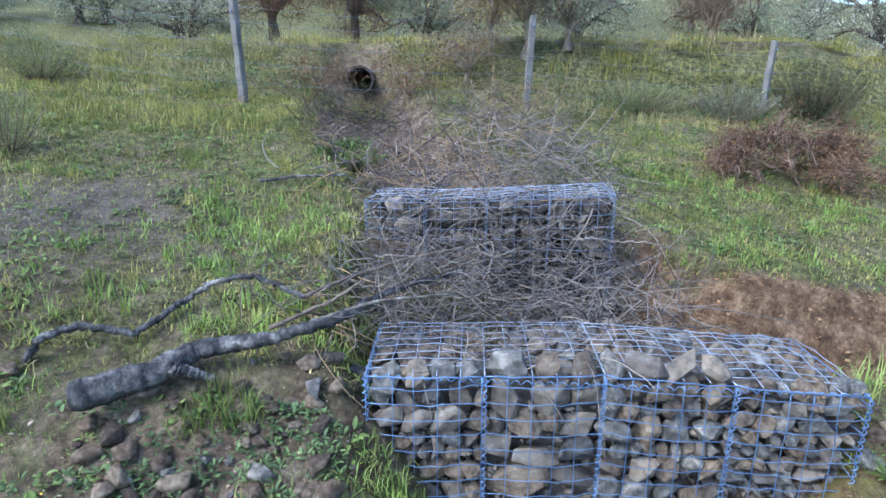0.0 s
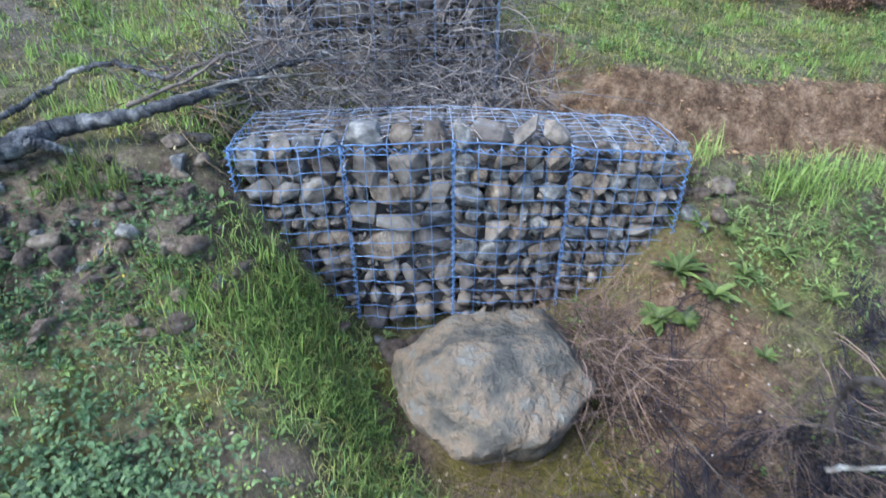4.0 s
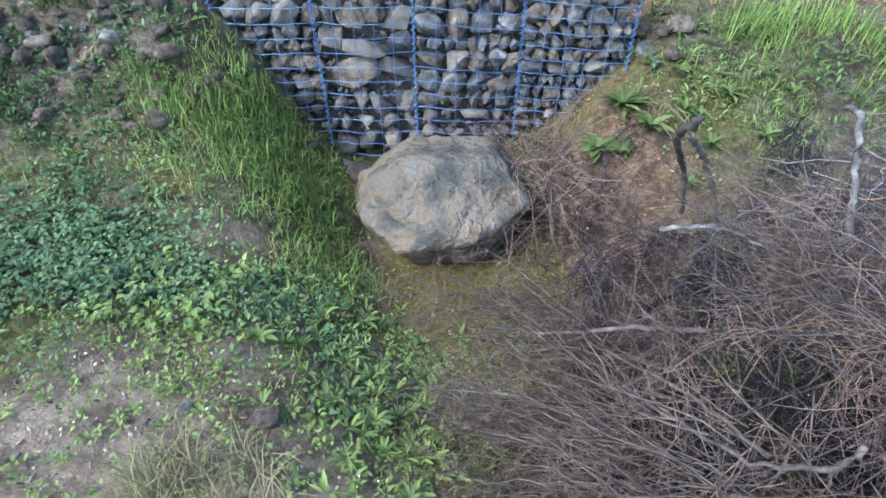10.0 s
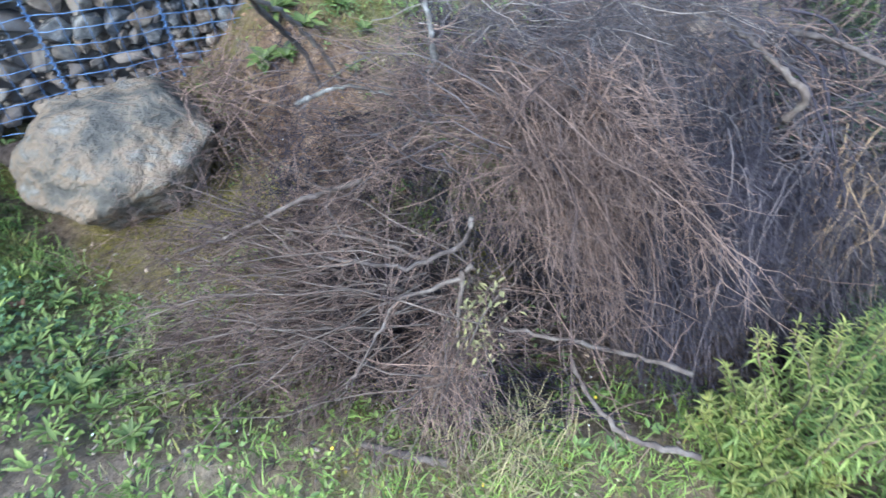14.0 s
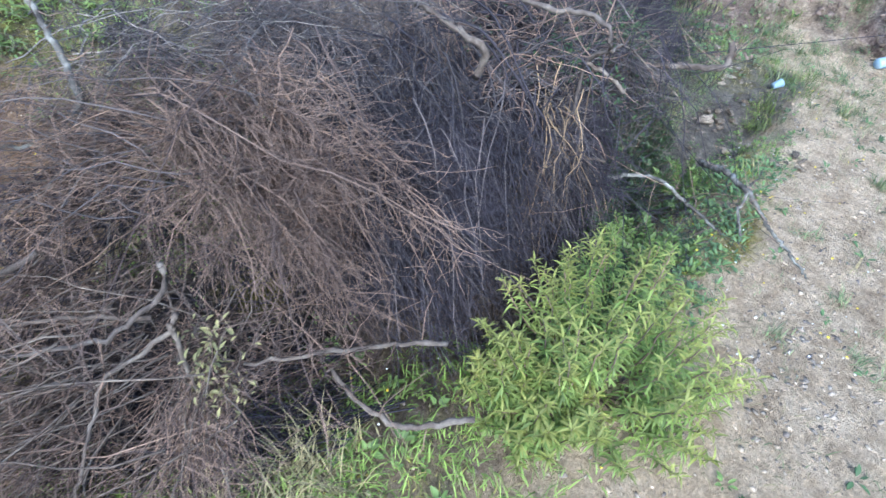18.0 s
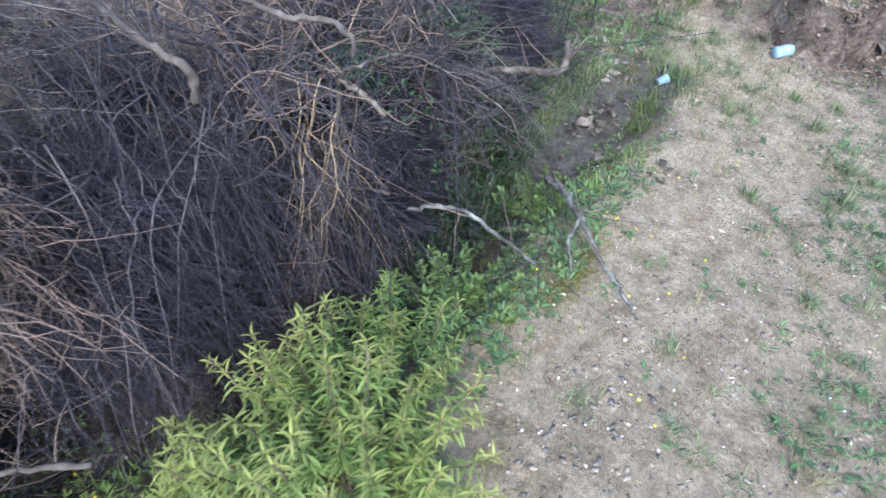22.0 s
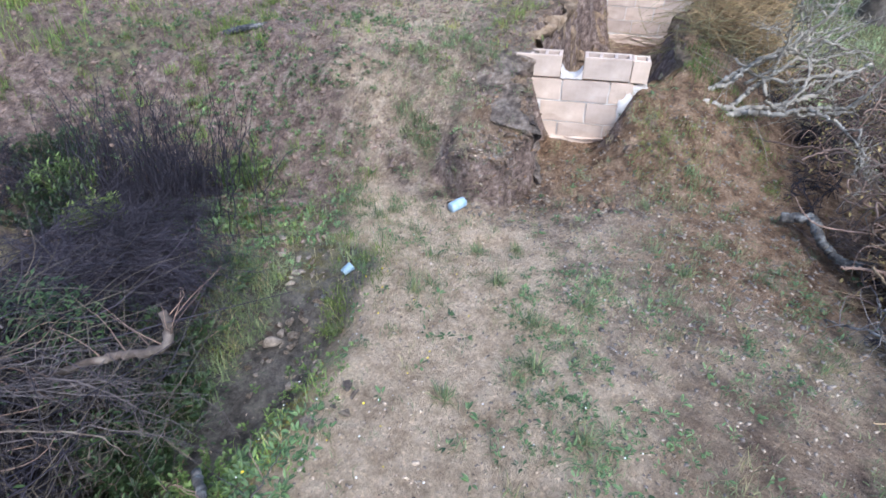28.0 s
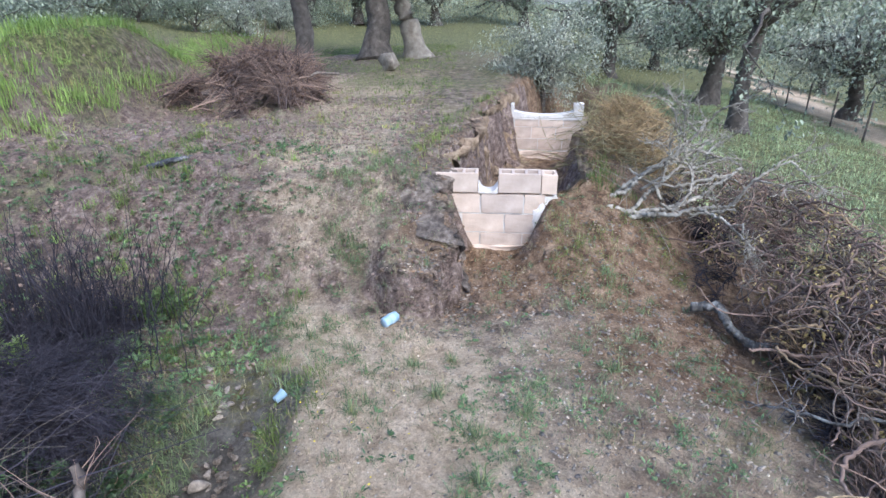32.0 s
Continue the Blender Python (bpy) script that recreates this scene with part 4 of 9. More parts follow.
for i in range(n):
    j = (i + 1) % n
    bm.faces.new([bm.verts[i], bm.verts[n + i], bm.verts[n + j], bm.verts[j]])
part("crest", bm, MORTAR, weir2, "dipped white mortar crest")
slab_part("end_block", (0.16, 0.18, 0.19), (1.0, 0.0, 0.80), MORTAR, weir2, "white end block", 3)
slab_part("end_block", (0.05, 0.18, 0.17), (-0.06, 0.0, 0.80), MORTAR, weir2, "white end block", 6)


# ------------------------------------------------------------ culvert, fence posts, litter
culvert = thing("culvert_pipe", pose(-1.43, 9.75, 2.62), "dark concrete culvert pipe opening under the road bank", "pipe")
bm = bmesh.new()
for y, r in ((0, 0.24), (0, 0.20), (1.6, 0.20), (1.6, 0.24)):
    bmesh.ops.create_circle(bm, cap_ends=False, segments=28, radius=r, matrix=Matrix.Translation((0, y, 0)) @ Matrix.Rotation(radians(90), 4, "X"))
bm.verts.ensure_lookup_table()
for a in range(3):
    for k in range(28):
        j = (k + 1) % 28
        bm.faces.new([bm.verts[a * 28 + k], bm.verts[a * 28 + j], bm.verts[(a + 1) * 28 + j], bm.verts[(a + 1) * 28 + k]])
part("pipe_ring", bm, PIPE, culvert)
# added near-black disc paints the shade in the pipe's depth
bm = bmesh.new()
bmesh.ops.create_circle(bm, cap_ends=True, segments=28, radius=0.205, matrix=Matrix.Translation((0, 1.55, 0)) @ Matrix.Rotation(radians(90), 4, "X"))
DARK = surface("pipe darkness", [(0.3, (0.012, 0.011, 0.01)), (0.7, (0.03, 0.027, 0.024))], 6, 1.0, relief=0.3)
part("silt", bm, DARK, culvert, "near-black disc standing for the shade deep inside the pipe")


def post(x, y, height, lean):
    ob = thing("fence_post", pose(x, y, float(ground(x, y)) - 0.1, 0, lean, 7 * x), "square grey concrete fence post carrying thin wires", "post", "fence posts")
    bm = bmesh.new()
    bmesh.ops.create_cube(bm, size=1)
    for v in bm.verts:
        k = 0.05 - 0.008 * (v.co.z + 0.5)
        v.co = (v.co.x * 2 * k, v.co.y * 2 * k, (v.co.z + 0.5) * height)
    bmesh.ops.bevel(bm, geom=bm.edges[:], offset=0.009, segments=2, affect="EDGES")
    bmesh.ops.subdivide_edges(bm, edges=[e for e in bm.edges if e.calc_length() > 0.5], cuts=9)
    for v in bm.verts:
        v.co += 0.008 * noise.noise_vector(v.co * 5 + Vector((x, y, 0)))
    part("shaft", bm, POST, ob)
    bm = bmesh.new()
    bmesh.ops.create_cone(bm, cap_ends=True, segments=10, radius1=0.02, radius2=0.015, depth=0.02, matrix=Matrix.Translation((0, -0.06, height * 0.9)))
    part("wire_tie", bm, WIRE_GREY, ob)
    return ob


POSTS = [(-6.6, 8.4), (-2.66, 7.5), (1.27, 8.6), (5.3, 9.3), (9.6, 10.0)]
for (x, y), h, l in zip(POSTS, (1.35, 1.36, 1.42, 1.35, 1.3), (1, -1, 2.5, 4, 2)):
    post(x, y, h, l)
fence = thing("wire_fence", pose(0, 0, 0), "thin slack fence wires strung between concrete posts", "fence")
for (a, b_), (c, d) in zip(POSTS[:-1], POSTS[1:]):
    for hgt in (0.25, 0.5, 0.75, 1.0, 1.18):
        p = bent([(a, b_ - 0.06, float(ground(a, b_)) + hgt), (c, d - 0.06, float(ground(c, d)) + hgt)], 9)
        p[:, 2] -= 0.05 * np.sin(np.linspace(0, np.pi, 9))
        put("wire", tube_mesh("fence wire", [p], np.full(9, 0.0018), 4), WIRE_GREY, fence)
for k, x in enumerate(np.linspace(18, 48, 13)):
    y = -13.0 - 0.28 * (x - 18)
    q = thing("fence_stake", pose(x, y, float(ground(x, y)) - 0.1), "thin dark fence stake beside the far track", "post", "far fence stakes")
    put("shaft", tube_mesh("stake", [bent([(0, 0, 0), (0.02, 0, 0.6), (0.03, 0.01, 1.2)], 5)], np.full(5, 0.03), 6), BARK, q)


def lathe(profile, segments=24):
    """A turned shape from (radius, height) pairs."""
    bm = bmesh.new()
    rings = [[bm.verts.new((r * math.cos(6.28319 * k / segments), r * math.sin(6.28319 * k / segments), z)) for k in range(segments)] for r, z in profile]
    for a, c in zip(rings[:-1], rings[1:]):
        for k in range(segments):
            j = (k + 1) % segments
            bm.faces.new([a[k], a[j], c[j], c[k]])
    for f in bm.faces:
        f.smooth = True
    return bm


bottle = thing("plastic_bottle", pose(6.56, -1.50, float(ground(6.6, -1.54)) + 0.038, 0, 86, -42) @ Matrix.Scale(0.72, 4), "faded pale blue plastic bottle lying on the track", "bottle")
part("body", lathe([(0.0, 0.0), (0.045, 0.0), (0.055, 0.01), (0.056, 0.05), (0.053, 0.06), (0.056, 0.07), (0.056, 0.13), (0.053, 0.14), (0.055, 0.15), (0.05, 0.175), (0.03, 0.19), (0.0, 0.195)]), PLASTIC, bottle)
part("label_band", lathe([(0.0575, 0.075), (0.0582, 0.08), (0.0582, 0.12), (0.0575, 0.125)]), surface("pale label", [(0.3, (0.33, 0.44, 0.53)), (0.7, (0.46, 0.56, 0.64))], 7, 0.5, relief=0.1), bottle, "paler worn label band")
cup = thing("plastic_cup", pose(5.67, -0.98, float(ground(5.67, -0.98)) + 0.028, 0, 74, -38) @ Matrix.Scale(0.75, 4), "crumpled pale blue plastic cup half buried in grass", "cup")
part("body", lathe([(0.0, 0.0), (0.03, 0.0), (0.038, 0.085), (0.040, 0.087), (0.036, 0.085), (0.028, 0.004), (0.0, 0.004)]), PLASTIC, cup)
part("rim", lathe([(0.038, 0.083), (0.041, 0.085), (0.041, 0.089), (0.038, 0.091), (0.037, 0.087), (0.038, 0.083)]), PLASTIC, cup)


# ------------------------------------------------------------ loose stones and gravel
def pick(n, x0, x1, y0, y1, seed, keep=None):
    g = np.random.default_rng(seed)
    p = np.stack([g.uniform(x0, x1, n), g.uniform(y0, y1, n)], 1)
    if keep is not None:
        p = p[g.random(n) < keep(p[:, 0], p[:, 1])]
    return p


def on_ground(p, lift=0.0):
    return np.column_stack([p, ground(p[:, 0], p[:, 1]) + lift])


def loose(p, sizes, seed, label, group, stones=STONES_RUBBLE, sit=0.12):
    g = np.random.default_rng(seed)
    for (x, y), s in zip(p, sizes):
        ob = new("stone", stones[g.integers(len(stones))])
        ob.matrix_basis = pose(x, y, float(ground(x, y)) + sit * s, g.uniform(-15, 15), g.uniform(-15, 15), g.uniform(0, 360)) @ Matrix.Diagonal((s * 1.15, s, s * 0.8, 1))
        tagged(ob, label, "stone", group)


g = np.random.default_rng(14)
p = np.column_stack([g.normal(-0.85, 0.36, 120), g.normal(1.78, 0.19, 120)])
loose(p, 0.045 + 0.13 * g.random(120) ** 2, 15, "rough brown stone lying in rubble beside the gabion", "rubble beside the gabion")
p = np.array([(1.93, 2.10), (2.02, 2.16), (1.95, 2.22), (2.08, 2.05), (1.98, 2.0), (2.14, 2.2), (1.9, 2.3), (2.06, 2.32), (-0.46, 2.12), (-0.52, 2.28), (-0.42, 2.36), (-0.6, 2.2)])
loose(p, g.uniform(0.12, 0.2, 12), 16, "large brown stone stacked at the gabion's end", "stones at the gabion's ends")
p = np.concatenate([[(5.15, -0.73), (5.25, -0.74), (5.24, -0.81), (5.33, -0.76), (5.3, -0.71), (5.34, -0.82), (4.87, -0.97), (5.15, -0.84), (4.96, -1.06), (5.94, -0.48)], np.column_stack([g.normal(5.14, 0.2, 26), g.normal(-0.78, 0.12, 26)])])
loose(p, np.concatenate([[0.125, 0.075, 0.085, 0.07, 0.06, 0.08, 0.085, 0.08, 0.06, 0.08], g.uniform(0.018, 0.045, 26)]), 17, "pale muddy rounded stone in the wet channel", "stones in the wet channel", STONES_PALE, 0.3)
p = np.array([(4.74, -1.32), (4.69, -1.37), (4.58, -1.37), (4.48, -1.24), (4.62, -1.3)])
loose(p, (0.07, 0.06, 0.07, 0.08, 0.04), 21, "whitish stone lying at the track's edge", "stones at the track's edge", STONES_PALE, 0.25)
p = np.column_stack([g.normal(5.68, 0.07, 22), g.normal(-0.66, 0.08, 22)])
loose(p, g.uniform(0.035, 0.07, 22), 20, "small pale stone piled at the channel's head", "stones in the wet channel", STONES_PALE)
p = np.column_stack([g.normal(7.05, 0.25, 22), g.normal(-1.95, 0.16, 22)])
loose(p, g.uniform(0.04, 0.09, 22), 18, "muddy stone on the trench mouth", "stones at the trench mouth")
p = np.array([(0.30, 0.10), (0.42, 0.16), (-0.1, 0.75), (0.05, 0.12), (1.05, -0.36)])
loose(np.array([(0.36, 1.86), (0.5, 1.93), (0.28, 1.97)]), (0.26, 0.2, 0.16), 13, "flat grey stone lying under the gabion's edge", "stones at the gabion's ends")
loose(p, (0.13, 0.08, 0.09, 0.07, 0.07), 19, "earthy clod half sunk among weeds", "clods among weeds")

pv = pick(26000, 2.2, 8.6, -4.4, -0.7, 21, lambda x, y: (0.25 + 0.75 * cover(x, y)[2]) * (0.35 + 0.65 * vnoise(x, y, 0.3, 75)))
sz = 0.004 + 0.03 * np.random.default_rng(22).random(len(pv)) ** 4
track_gravel = new("gravel", scatter("gravel", on_ground(pv, 0.001), sz, 23, GRAVEL, 0.6))
tagged(track_gravel, "pale gravel and grit strewn over the bare track", "gravel", kind="stuff")
pv = pick(6500, -2.2, 2.4, -1.6, 2.3, 24, lambda x, y: (1 - cover(x, y)[0]) ** 2 + 0.7 * np.exp(-((x + 0.9) / 0.6) ** 2 - ((y - 1.75) / 0.4) ** 2))
sz = 0.007 + 0.034 * np.random.default_rng(25).random(len(pv)) ** 3
tagged(new("gravel", scatter("gravel", on_ground(pv, 0.001), sz, 26, GRAVEL, 0.65)), "grey and brown stone chips on bare earth", "gravel", kind="stuff")
pv = pick(16000, 5.2, 12, -1.8, 3.4, 27, lambda x, y: (1 - cover(x, y)[0]) * (along(x, y, GULLY)[0] > 0.3) * ((y > -0.75) | (x > 7.0)))
sz = 0.01 + 0.08 * np.random.default_rng(28).random(len(pv)) ** 4
tagged(new("earth_clods", scatter("earth clods", on_ground(pv, 0.006), sz, 29, surface("earth clod", [(0.3, (0.13, 0.092, 0.075)), (0.7, (0.31, 0.235, 0.19))], 9, 0.95, vary="island", amount=0.22), 1.0)), "crumbly brown clods on the dug slope", "earth", kind="stuff")
pv = np.concatenate([pick(900, 1.2, 5.2, 2.4, 3.1, 31), pick(700, 1.3, 2.1, 0.8, 2.2, 32), pick(2600, 6.8, 9.4, -3.5, -1.6, 33)])
sz = 0.012 + 0.05 * np.random.default_rng(34).random(len(pv)) ** 3
tagged(new("earth_clods", scatter("earth clods", on_ground(pv, 0.002), sz, 35, surface("red earth clod", [(0.3, (0.15, 0.09, 0.05)), (0.7, (0.32, 0.22, 0.14))], 9, 0.95, vary="island"), 0.7)), "crumbly reddish clods on the cut banks", "earth", kind="stuff")

pv = pick(1500, 6.75, 12.6, -4.6, -1.5, 36, lambda x, y: np.exp(-((along(x, y, TRENCH)[0] - 0.55) / 0.22) ** 2))
sz = 0.03 + 0.15 * np.random.default_rng(37).random(len(pv)) ** 3
tagged(new("earth_clods", scatter("earth clods", on_ground(pv, 0.0), sz, 38, surface("brown earth lump", [(0.3, (0.10, 0.072, 0.05)), (0.7, (0.26, 0.19, 0.135))], 9, 0.95, relief=0.9, depth=0.03, vary="island"), 0.8)), "large crumbling earth lumps on the trench banks", "earth", kind="stuff")

p = np.column_stack([g.normal(5.4, 0.22, 26), g.normal(-0.74, 0.09, 26)])
loose(p, 0.02 + 0.05 * g.random(26) ** 2, 51, "brown rounded stone lying in the muddy channel", "stones in the wet channel", sit=0.3)
pv = np.concatenate([pick(2600, 5.0, 8.0, -4.0, -2.3, 52), pick(500, 6.5, 7.3, -2.2, -1.6, 53)])
sz = 0.012 + 0.05 * np.random.default_rng(54).random(len(pv)) ** 3
tagged(new("gravel", scatter("gravel", on_ground(pv, 0.002), sz, 55, STONE_ISLE, 0.65)), "brown and grey stone rubble between track and heap", "gravel", kind="stuff")
pv = pick(1800, 6.85, 8.2, -2.25, -1.75, 56, lambda x, y: np.exp(-((along(x, y, TRENCH)[0] - np.interp(x, [6.6, 7.2, 7.7, 8.1], [0.12, 0.13, 0.28, 0.45])) / 0.06) ** 2) * (along(x, y, TRENCH)[4] > 0))
pv = np.concatenate([pv, pick(420, 6.72, 6.98, -2.1, -1.4, 59)])
sz = 0.025 + 0.09 * np.random.default_rng(57).random(len(pv)) ** 2
tagged(new("earth_clods", scatter("earth clods", on_ground(pv, -0.01), sz, 58, surface("dark earth lump", [(0.3, (0.075, 0.056, 0.043)), (0.7, (0.24, 0.185, 0.14))], 9, 0.95, relief=0.9, depth=0.03, vary="island"), 0.55)), "dark crumbling earth along the trench's scarp", "earth", kind="stuff")
pv = pick(1100, 2.75, 3.9, -2.3, -1.45, 61, lambda x, y: np.exp(-((x - 3.05) / 0.35) ** 2 - ((y + 1.6) / 0.25) ** 2))
sz = 0.008 + 0.04 * np.random.default_rng(62).random(len(pv)) ** 3
tagged(new("gravel", scatter("gravel", on_ground(pv, 0.002), sz, 63, STONE_ISLE, 0.6)), "dark grey stone chips beside the leafy shrub", "gravel", kind="stuff")
pv = pick(1700, 2.6, 8.0, -3.6, -1.1, 64)
sz = 0.01 + 0.036 * np.random.default_rng(65).random(len(pv)) ** 2.5
tagged(new("gravel", scatter("gravel", on_ground(pv, 0.002), sz, 66, GRAVEL, 0.6)), "larger pale pebbles lying on the track", "gravel", kind="stuff")
pv = pick(5200, -1.6, 1.2, -0.9, 0.6, 67, lambda x, y: 1 - cover(x, y)[0])
sz = 0.004 + 0.026 * np.random.default_rng(68).random(len(pv)) ** 3
tagged(new("gravel", scatter("gravel", on_ground(pv, 0.002), sz, 69, GRAVEL, 0.6)), "pale stone chips on the bare near ground", "gravel", kind="stuff")
pv = pick(7000, 2.4, 7.4, -3.9, -1.2, 75, lambda x, y: 0.25 + 0.75 * sstep(0.45, 0.75, vnoise(x, y, 0.35, 76)))
sz = 0.004 + 0.018 * np.random.default_rng(77).random(len(pv)) ** 2.5
tagged(new("gravel", scatter("gravel", on_ground(pv, 0.001), sz, 78, surface("dark chip", [(0.3, (0.06, 0.05, 0.042)), (0.7, (0.20, 0.165, 0.135))], 9, 0.9, vary="island"), 0.6)), "dark crumbs and chips strewn over the track", "gravel", kind="stuff")
pv = pick(3200, 3.2, 6.4, -3.9, -2.1, 71, lambda x, y: (0.2 + 0.8 * sstep(0.4, 0.7, vnoise(x, y, 0.5, 72))) * sstep(-2.0, -2.7, y))
sz = 0.006 + 0.03 * np.random.default_rng(73).random(len(pv)) ** 3
tagged(new("gravel", scatter("gravel", on_ground(pv, 0.002), sz, 74, STONE_ISLE, 0.6)), "dark stone chips along the track's far side", "gravel", kind="stuff")
pv = pick(5200, -4.5, 1.0, 2.2, 5.4, 81, lambda x, y: (1.15 - cover(x, y)[0]) * sstep(0.7, -0.6, x))
sz = 0.008 + 0.035 * np.random.default_rng(82).random(len(pv)) ** 3
tagged(new("gravel", scatter("gravel", on_ground(pv, 0.002), sz, 83, STONE_ISLE, 0.65)), "dark stone chips on the bare meadow soil", "gravel", kind="stuff")
pv = pick(3600, 1.2, 5.2, 2.3, 3.6, 84, lambda x, y: cover(x, y)[1])
sz = 0.012 + 0.06 * np.random.default_rng(85).random(len(pv)) ** 3
tagged(new("earth_clods", scatter("earth clods", on_ground(pv, 0.002), sz, 86, surface("orange earth clod", [(0.3, (0.16, 0.095, 0.055)), (0.7, (0.38, 0.25, 0.15))], 9, 0.95, relief=0.8, vary="island"), 0.7)), "crumbly orange-brown clods in the cut furrow", "earth", kind="stuff")


# ------------------------------------------------------------ cut faces of the trench
def trench_bank(x0, x1, side, seed, label, material):
    """Crumbling earth on one side of the trench, hung on the slope of the ground."""
    xs = np.arange(x0, x1, 0.028)
    line = np.array(TRENCH)
    cy = np.interp(xs, line[:, 0], line[:, 1])
    tx, ty = np.gradient(xs), np.gradient(cy)
    size = np.hypot(tx, ty)
    nx, ny = -ty / size * side, tx / size * side
    d = np.linspace(0.02, 1.25, 124)
    px, py = xs[:, None] + nx[:, None] * d, cy[:, None] + ny[:, None] * d
    gz = np.maximum.accumulate(ground(px, py), axis=1)
    low, high = gz[:, 2], gz[:, int(124 * 0.8)]
    rows = np.linspace(0.03, 0.97, 26)
    V = []
    for k, h in enumerate(rows):
        z = low + (high - low) * h
        at = d[np.argmax(gz >= z[:, None], axis=1)]
        at = np.convolve(np.pad(at, 3, "edge"), np.ones(7) / 7, "valid")
        lump = 0.10 * (vnoise(xs, z, 0.22, seed) - 0.5) + 0.07 * (vnoise(xs, z, 0.09, seed + 1) - 0.5) + 0.03 * (vnoise(xs, z, 0.04, seed + 2) - 0.5)
        at = at - 0.035 + lump + 0.05 * math.sin(h * 3.14) - 0.05 * sstep(0.75, 0.95, h) * (1 - sstep(0.95, 1.0, h))
        V.append(np.column_stack([xs + nx * at, cy + ny * at, z]))
    V = np.stack(V, 1)
    idx = np.arange(V.shape[0] * V.shape[1]).reshape(V.shape[:2])
    quads = np.stack([idx[:-1, :-1], idx[1:, :-1], idx[1:, 1:], idx[:-1, 1:]], -1).reshape(-1, 4)
    me = smooth(mesh_np("trench bank", V.reshape(-1, 3), quads))
    me.materials.append(material)
    tagged(new("trench_bank", me), label, "earth bank", kind="structure")


EARTH_CUT = surface("cut earth", [(0.34, (0.09, 0.062, 0.042)), (0.46, (0.22, 0.155, 0.098)), (0.56, (0.33, 0.24, 0.155)), (0.68, (0.45, 0.345, 0.235))], 7, 0.95, relief=1.0, fine=4, depth=0.05)
EARTH_GREY = surface("grey crumbling earth", [(0.34, (0.06, 0.047, 0.037)), (0.46, (0.14, 0.11, 0.085)), (0.56, (0.23, 0.185, 0.145)), (0.68, (0.36, 0.30, 0.24))], 14, 0.95, relief=1.0, fine=3, depth=0.05)
trench_bank(7.2, 8.16, 1, 101, "crumbling grey-brown earth face beside the block weir", EARTH_GREY)
trench_bank(8.3, 13.0, 1, 104, "undercut ochre earth face of the trench", EARTH_CUT)
trench_bank(8.3, 13.0, -1, 107, "sloping ochre earth face of the trench", EARTH_CUT)


# ------------------------------------------------------------ brushwood
def heap_top(x, y, mounds):
    base = ground(x, y, False)
    z = base.copy()
    for cx, cy, rx, ry, top in mounds:
        r2 = ((x - cx) / rx) ** 2 + ((y - cy) / ry) ** 2
        z = np.maximum(z, base + (top - base) * np.sqrt(np.clip(1 - r2, 0, 1)))
    return z


def sprays(mounds, count, per, length, seed, heading, spread=35, radius=0.0022, sink=(0.35, 1.0), rise=0.25):
    """Feathery brushwood: stems laid over mounds, each with fine side twigs. Returns twig paths and stem paths."""
    g = np.random.default_rng(seed)
    w = np.array([m[2] * m[3] for m in mounds])
    groups = max(6, count // 9)
    gm = g.choice(len(mounds), groups, p=w / w.sum())
    G = np.array(mounds)[gm]
    a, r = g.uniform(0, 6.283, groups), np.sqrt(g.random(groups)) * 0.98
    gx_, gy_ = G[:, 0] + G[:, 2] * r * np.cos(a), G[:, 1] + G[:, 3] * r * np.sin(a)
    own = g.integers(0, groups, count)
    which = gm[own]
    x, y = gx_[own] + g.normal(0, 0.075, count), gy_[own] + g.normal(0, 0.075, count)
    base = ground(x, y, False)
    top = heap_top(x, y, mounds)
    z = base + (top - base) * g.uniform(sink[0], sink[1], count)
    az = np.radians(np.array(heading)[which % len(heading)] + g.normal(0, spread, groups)[own] + g.normal(0, 9, count))
    el = np.radians(g.normal(12, 14, count))
    L = length * g.uniform(0.55, 1.25, count)
    D = np.stack([np.cos(az) * np.cos(el), np.sin(az) * np.cos(el), np.sin(el)], 1)
    s = np.linspace(-0.5, 0.5, 7)
    stems = np.stack([x, y, z], 1)[:, None] + D[:, None] * (s[None, :, None] * L[:, None, None])
    stems[:, :, 2] -= (0.5 * L[:, None] * (s[None] ** 2)) * rise * 2
    stems += np.cumsum(g.normal(0, 0.012, stems.shape), 1)
    t0 = g.uniform(0.05, 0.95, (count, per))
    i = np.clip((t0 * 6).astype(int), 0, 5)
    f = t0 * 6 - i
    rows = np.arange(count)[:, None]
    start = stems[rows, i] * (1 - f[..., None]) + stems[rows, i + 1] * f[..., None]
    dirs = D[:, None] + g.normal(0, 0.42, (count, per, 3))
    dirs /= np.linalg.norm(dirs, axis=2, keepdims=True)
    tl = length * g.uniform(0.2, 0.55, (count, per))
    u = np.linspace(0, 1, 4)
    tw = start[:, :, None] + dirs[:, :, None] * (u[None, None, :, None] * tl[..., None, None])
    curl = g.normal(0, 0.26, (count, per, 1, 3)) * (u ** 2)[None, None, :, None] * tl[..., None, None]
    tw = tw + curl + np.cumsum(g.normal(0, 0.008, tw.shape), 2)
    tw = tw.reshape(-1, 4, 3)
    floor = ground(tw[..., 0], tw[..., 1], False) + 0.01
    tw[..., 2] = np.maximum(tw[..., 2], floor)
    stems[..., 2] = np.maximum(stems[..., 2], ground(stems[..., 0], stems[..., 1], False) + 0.01)
    return tw, stems


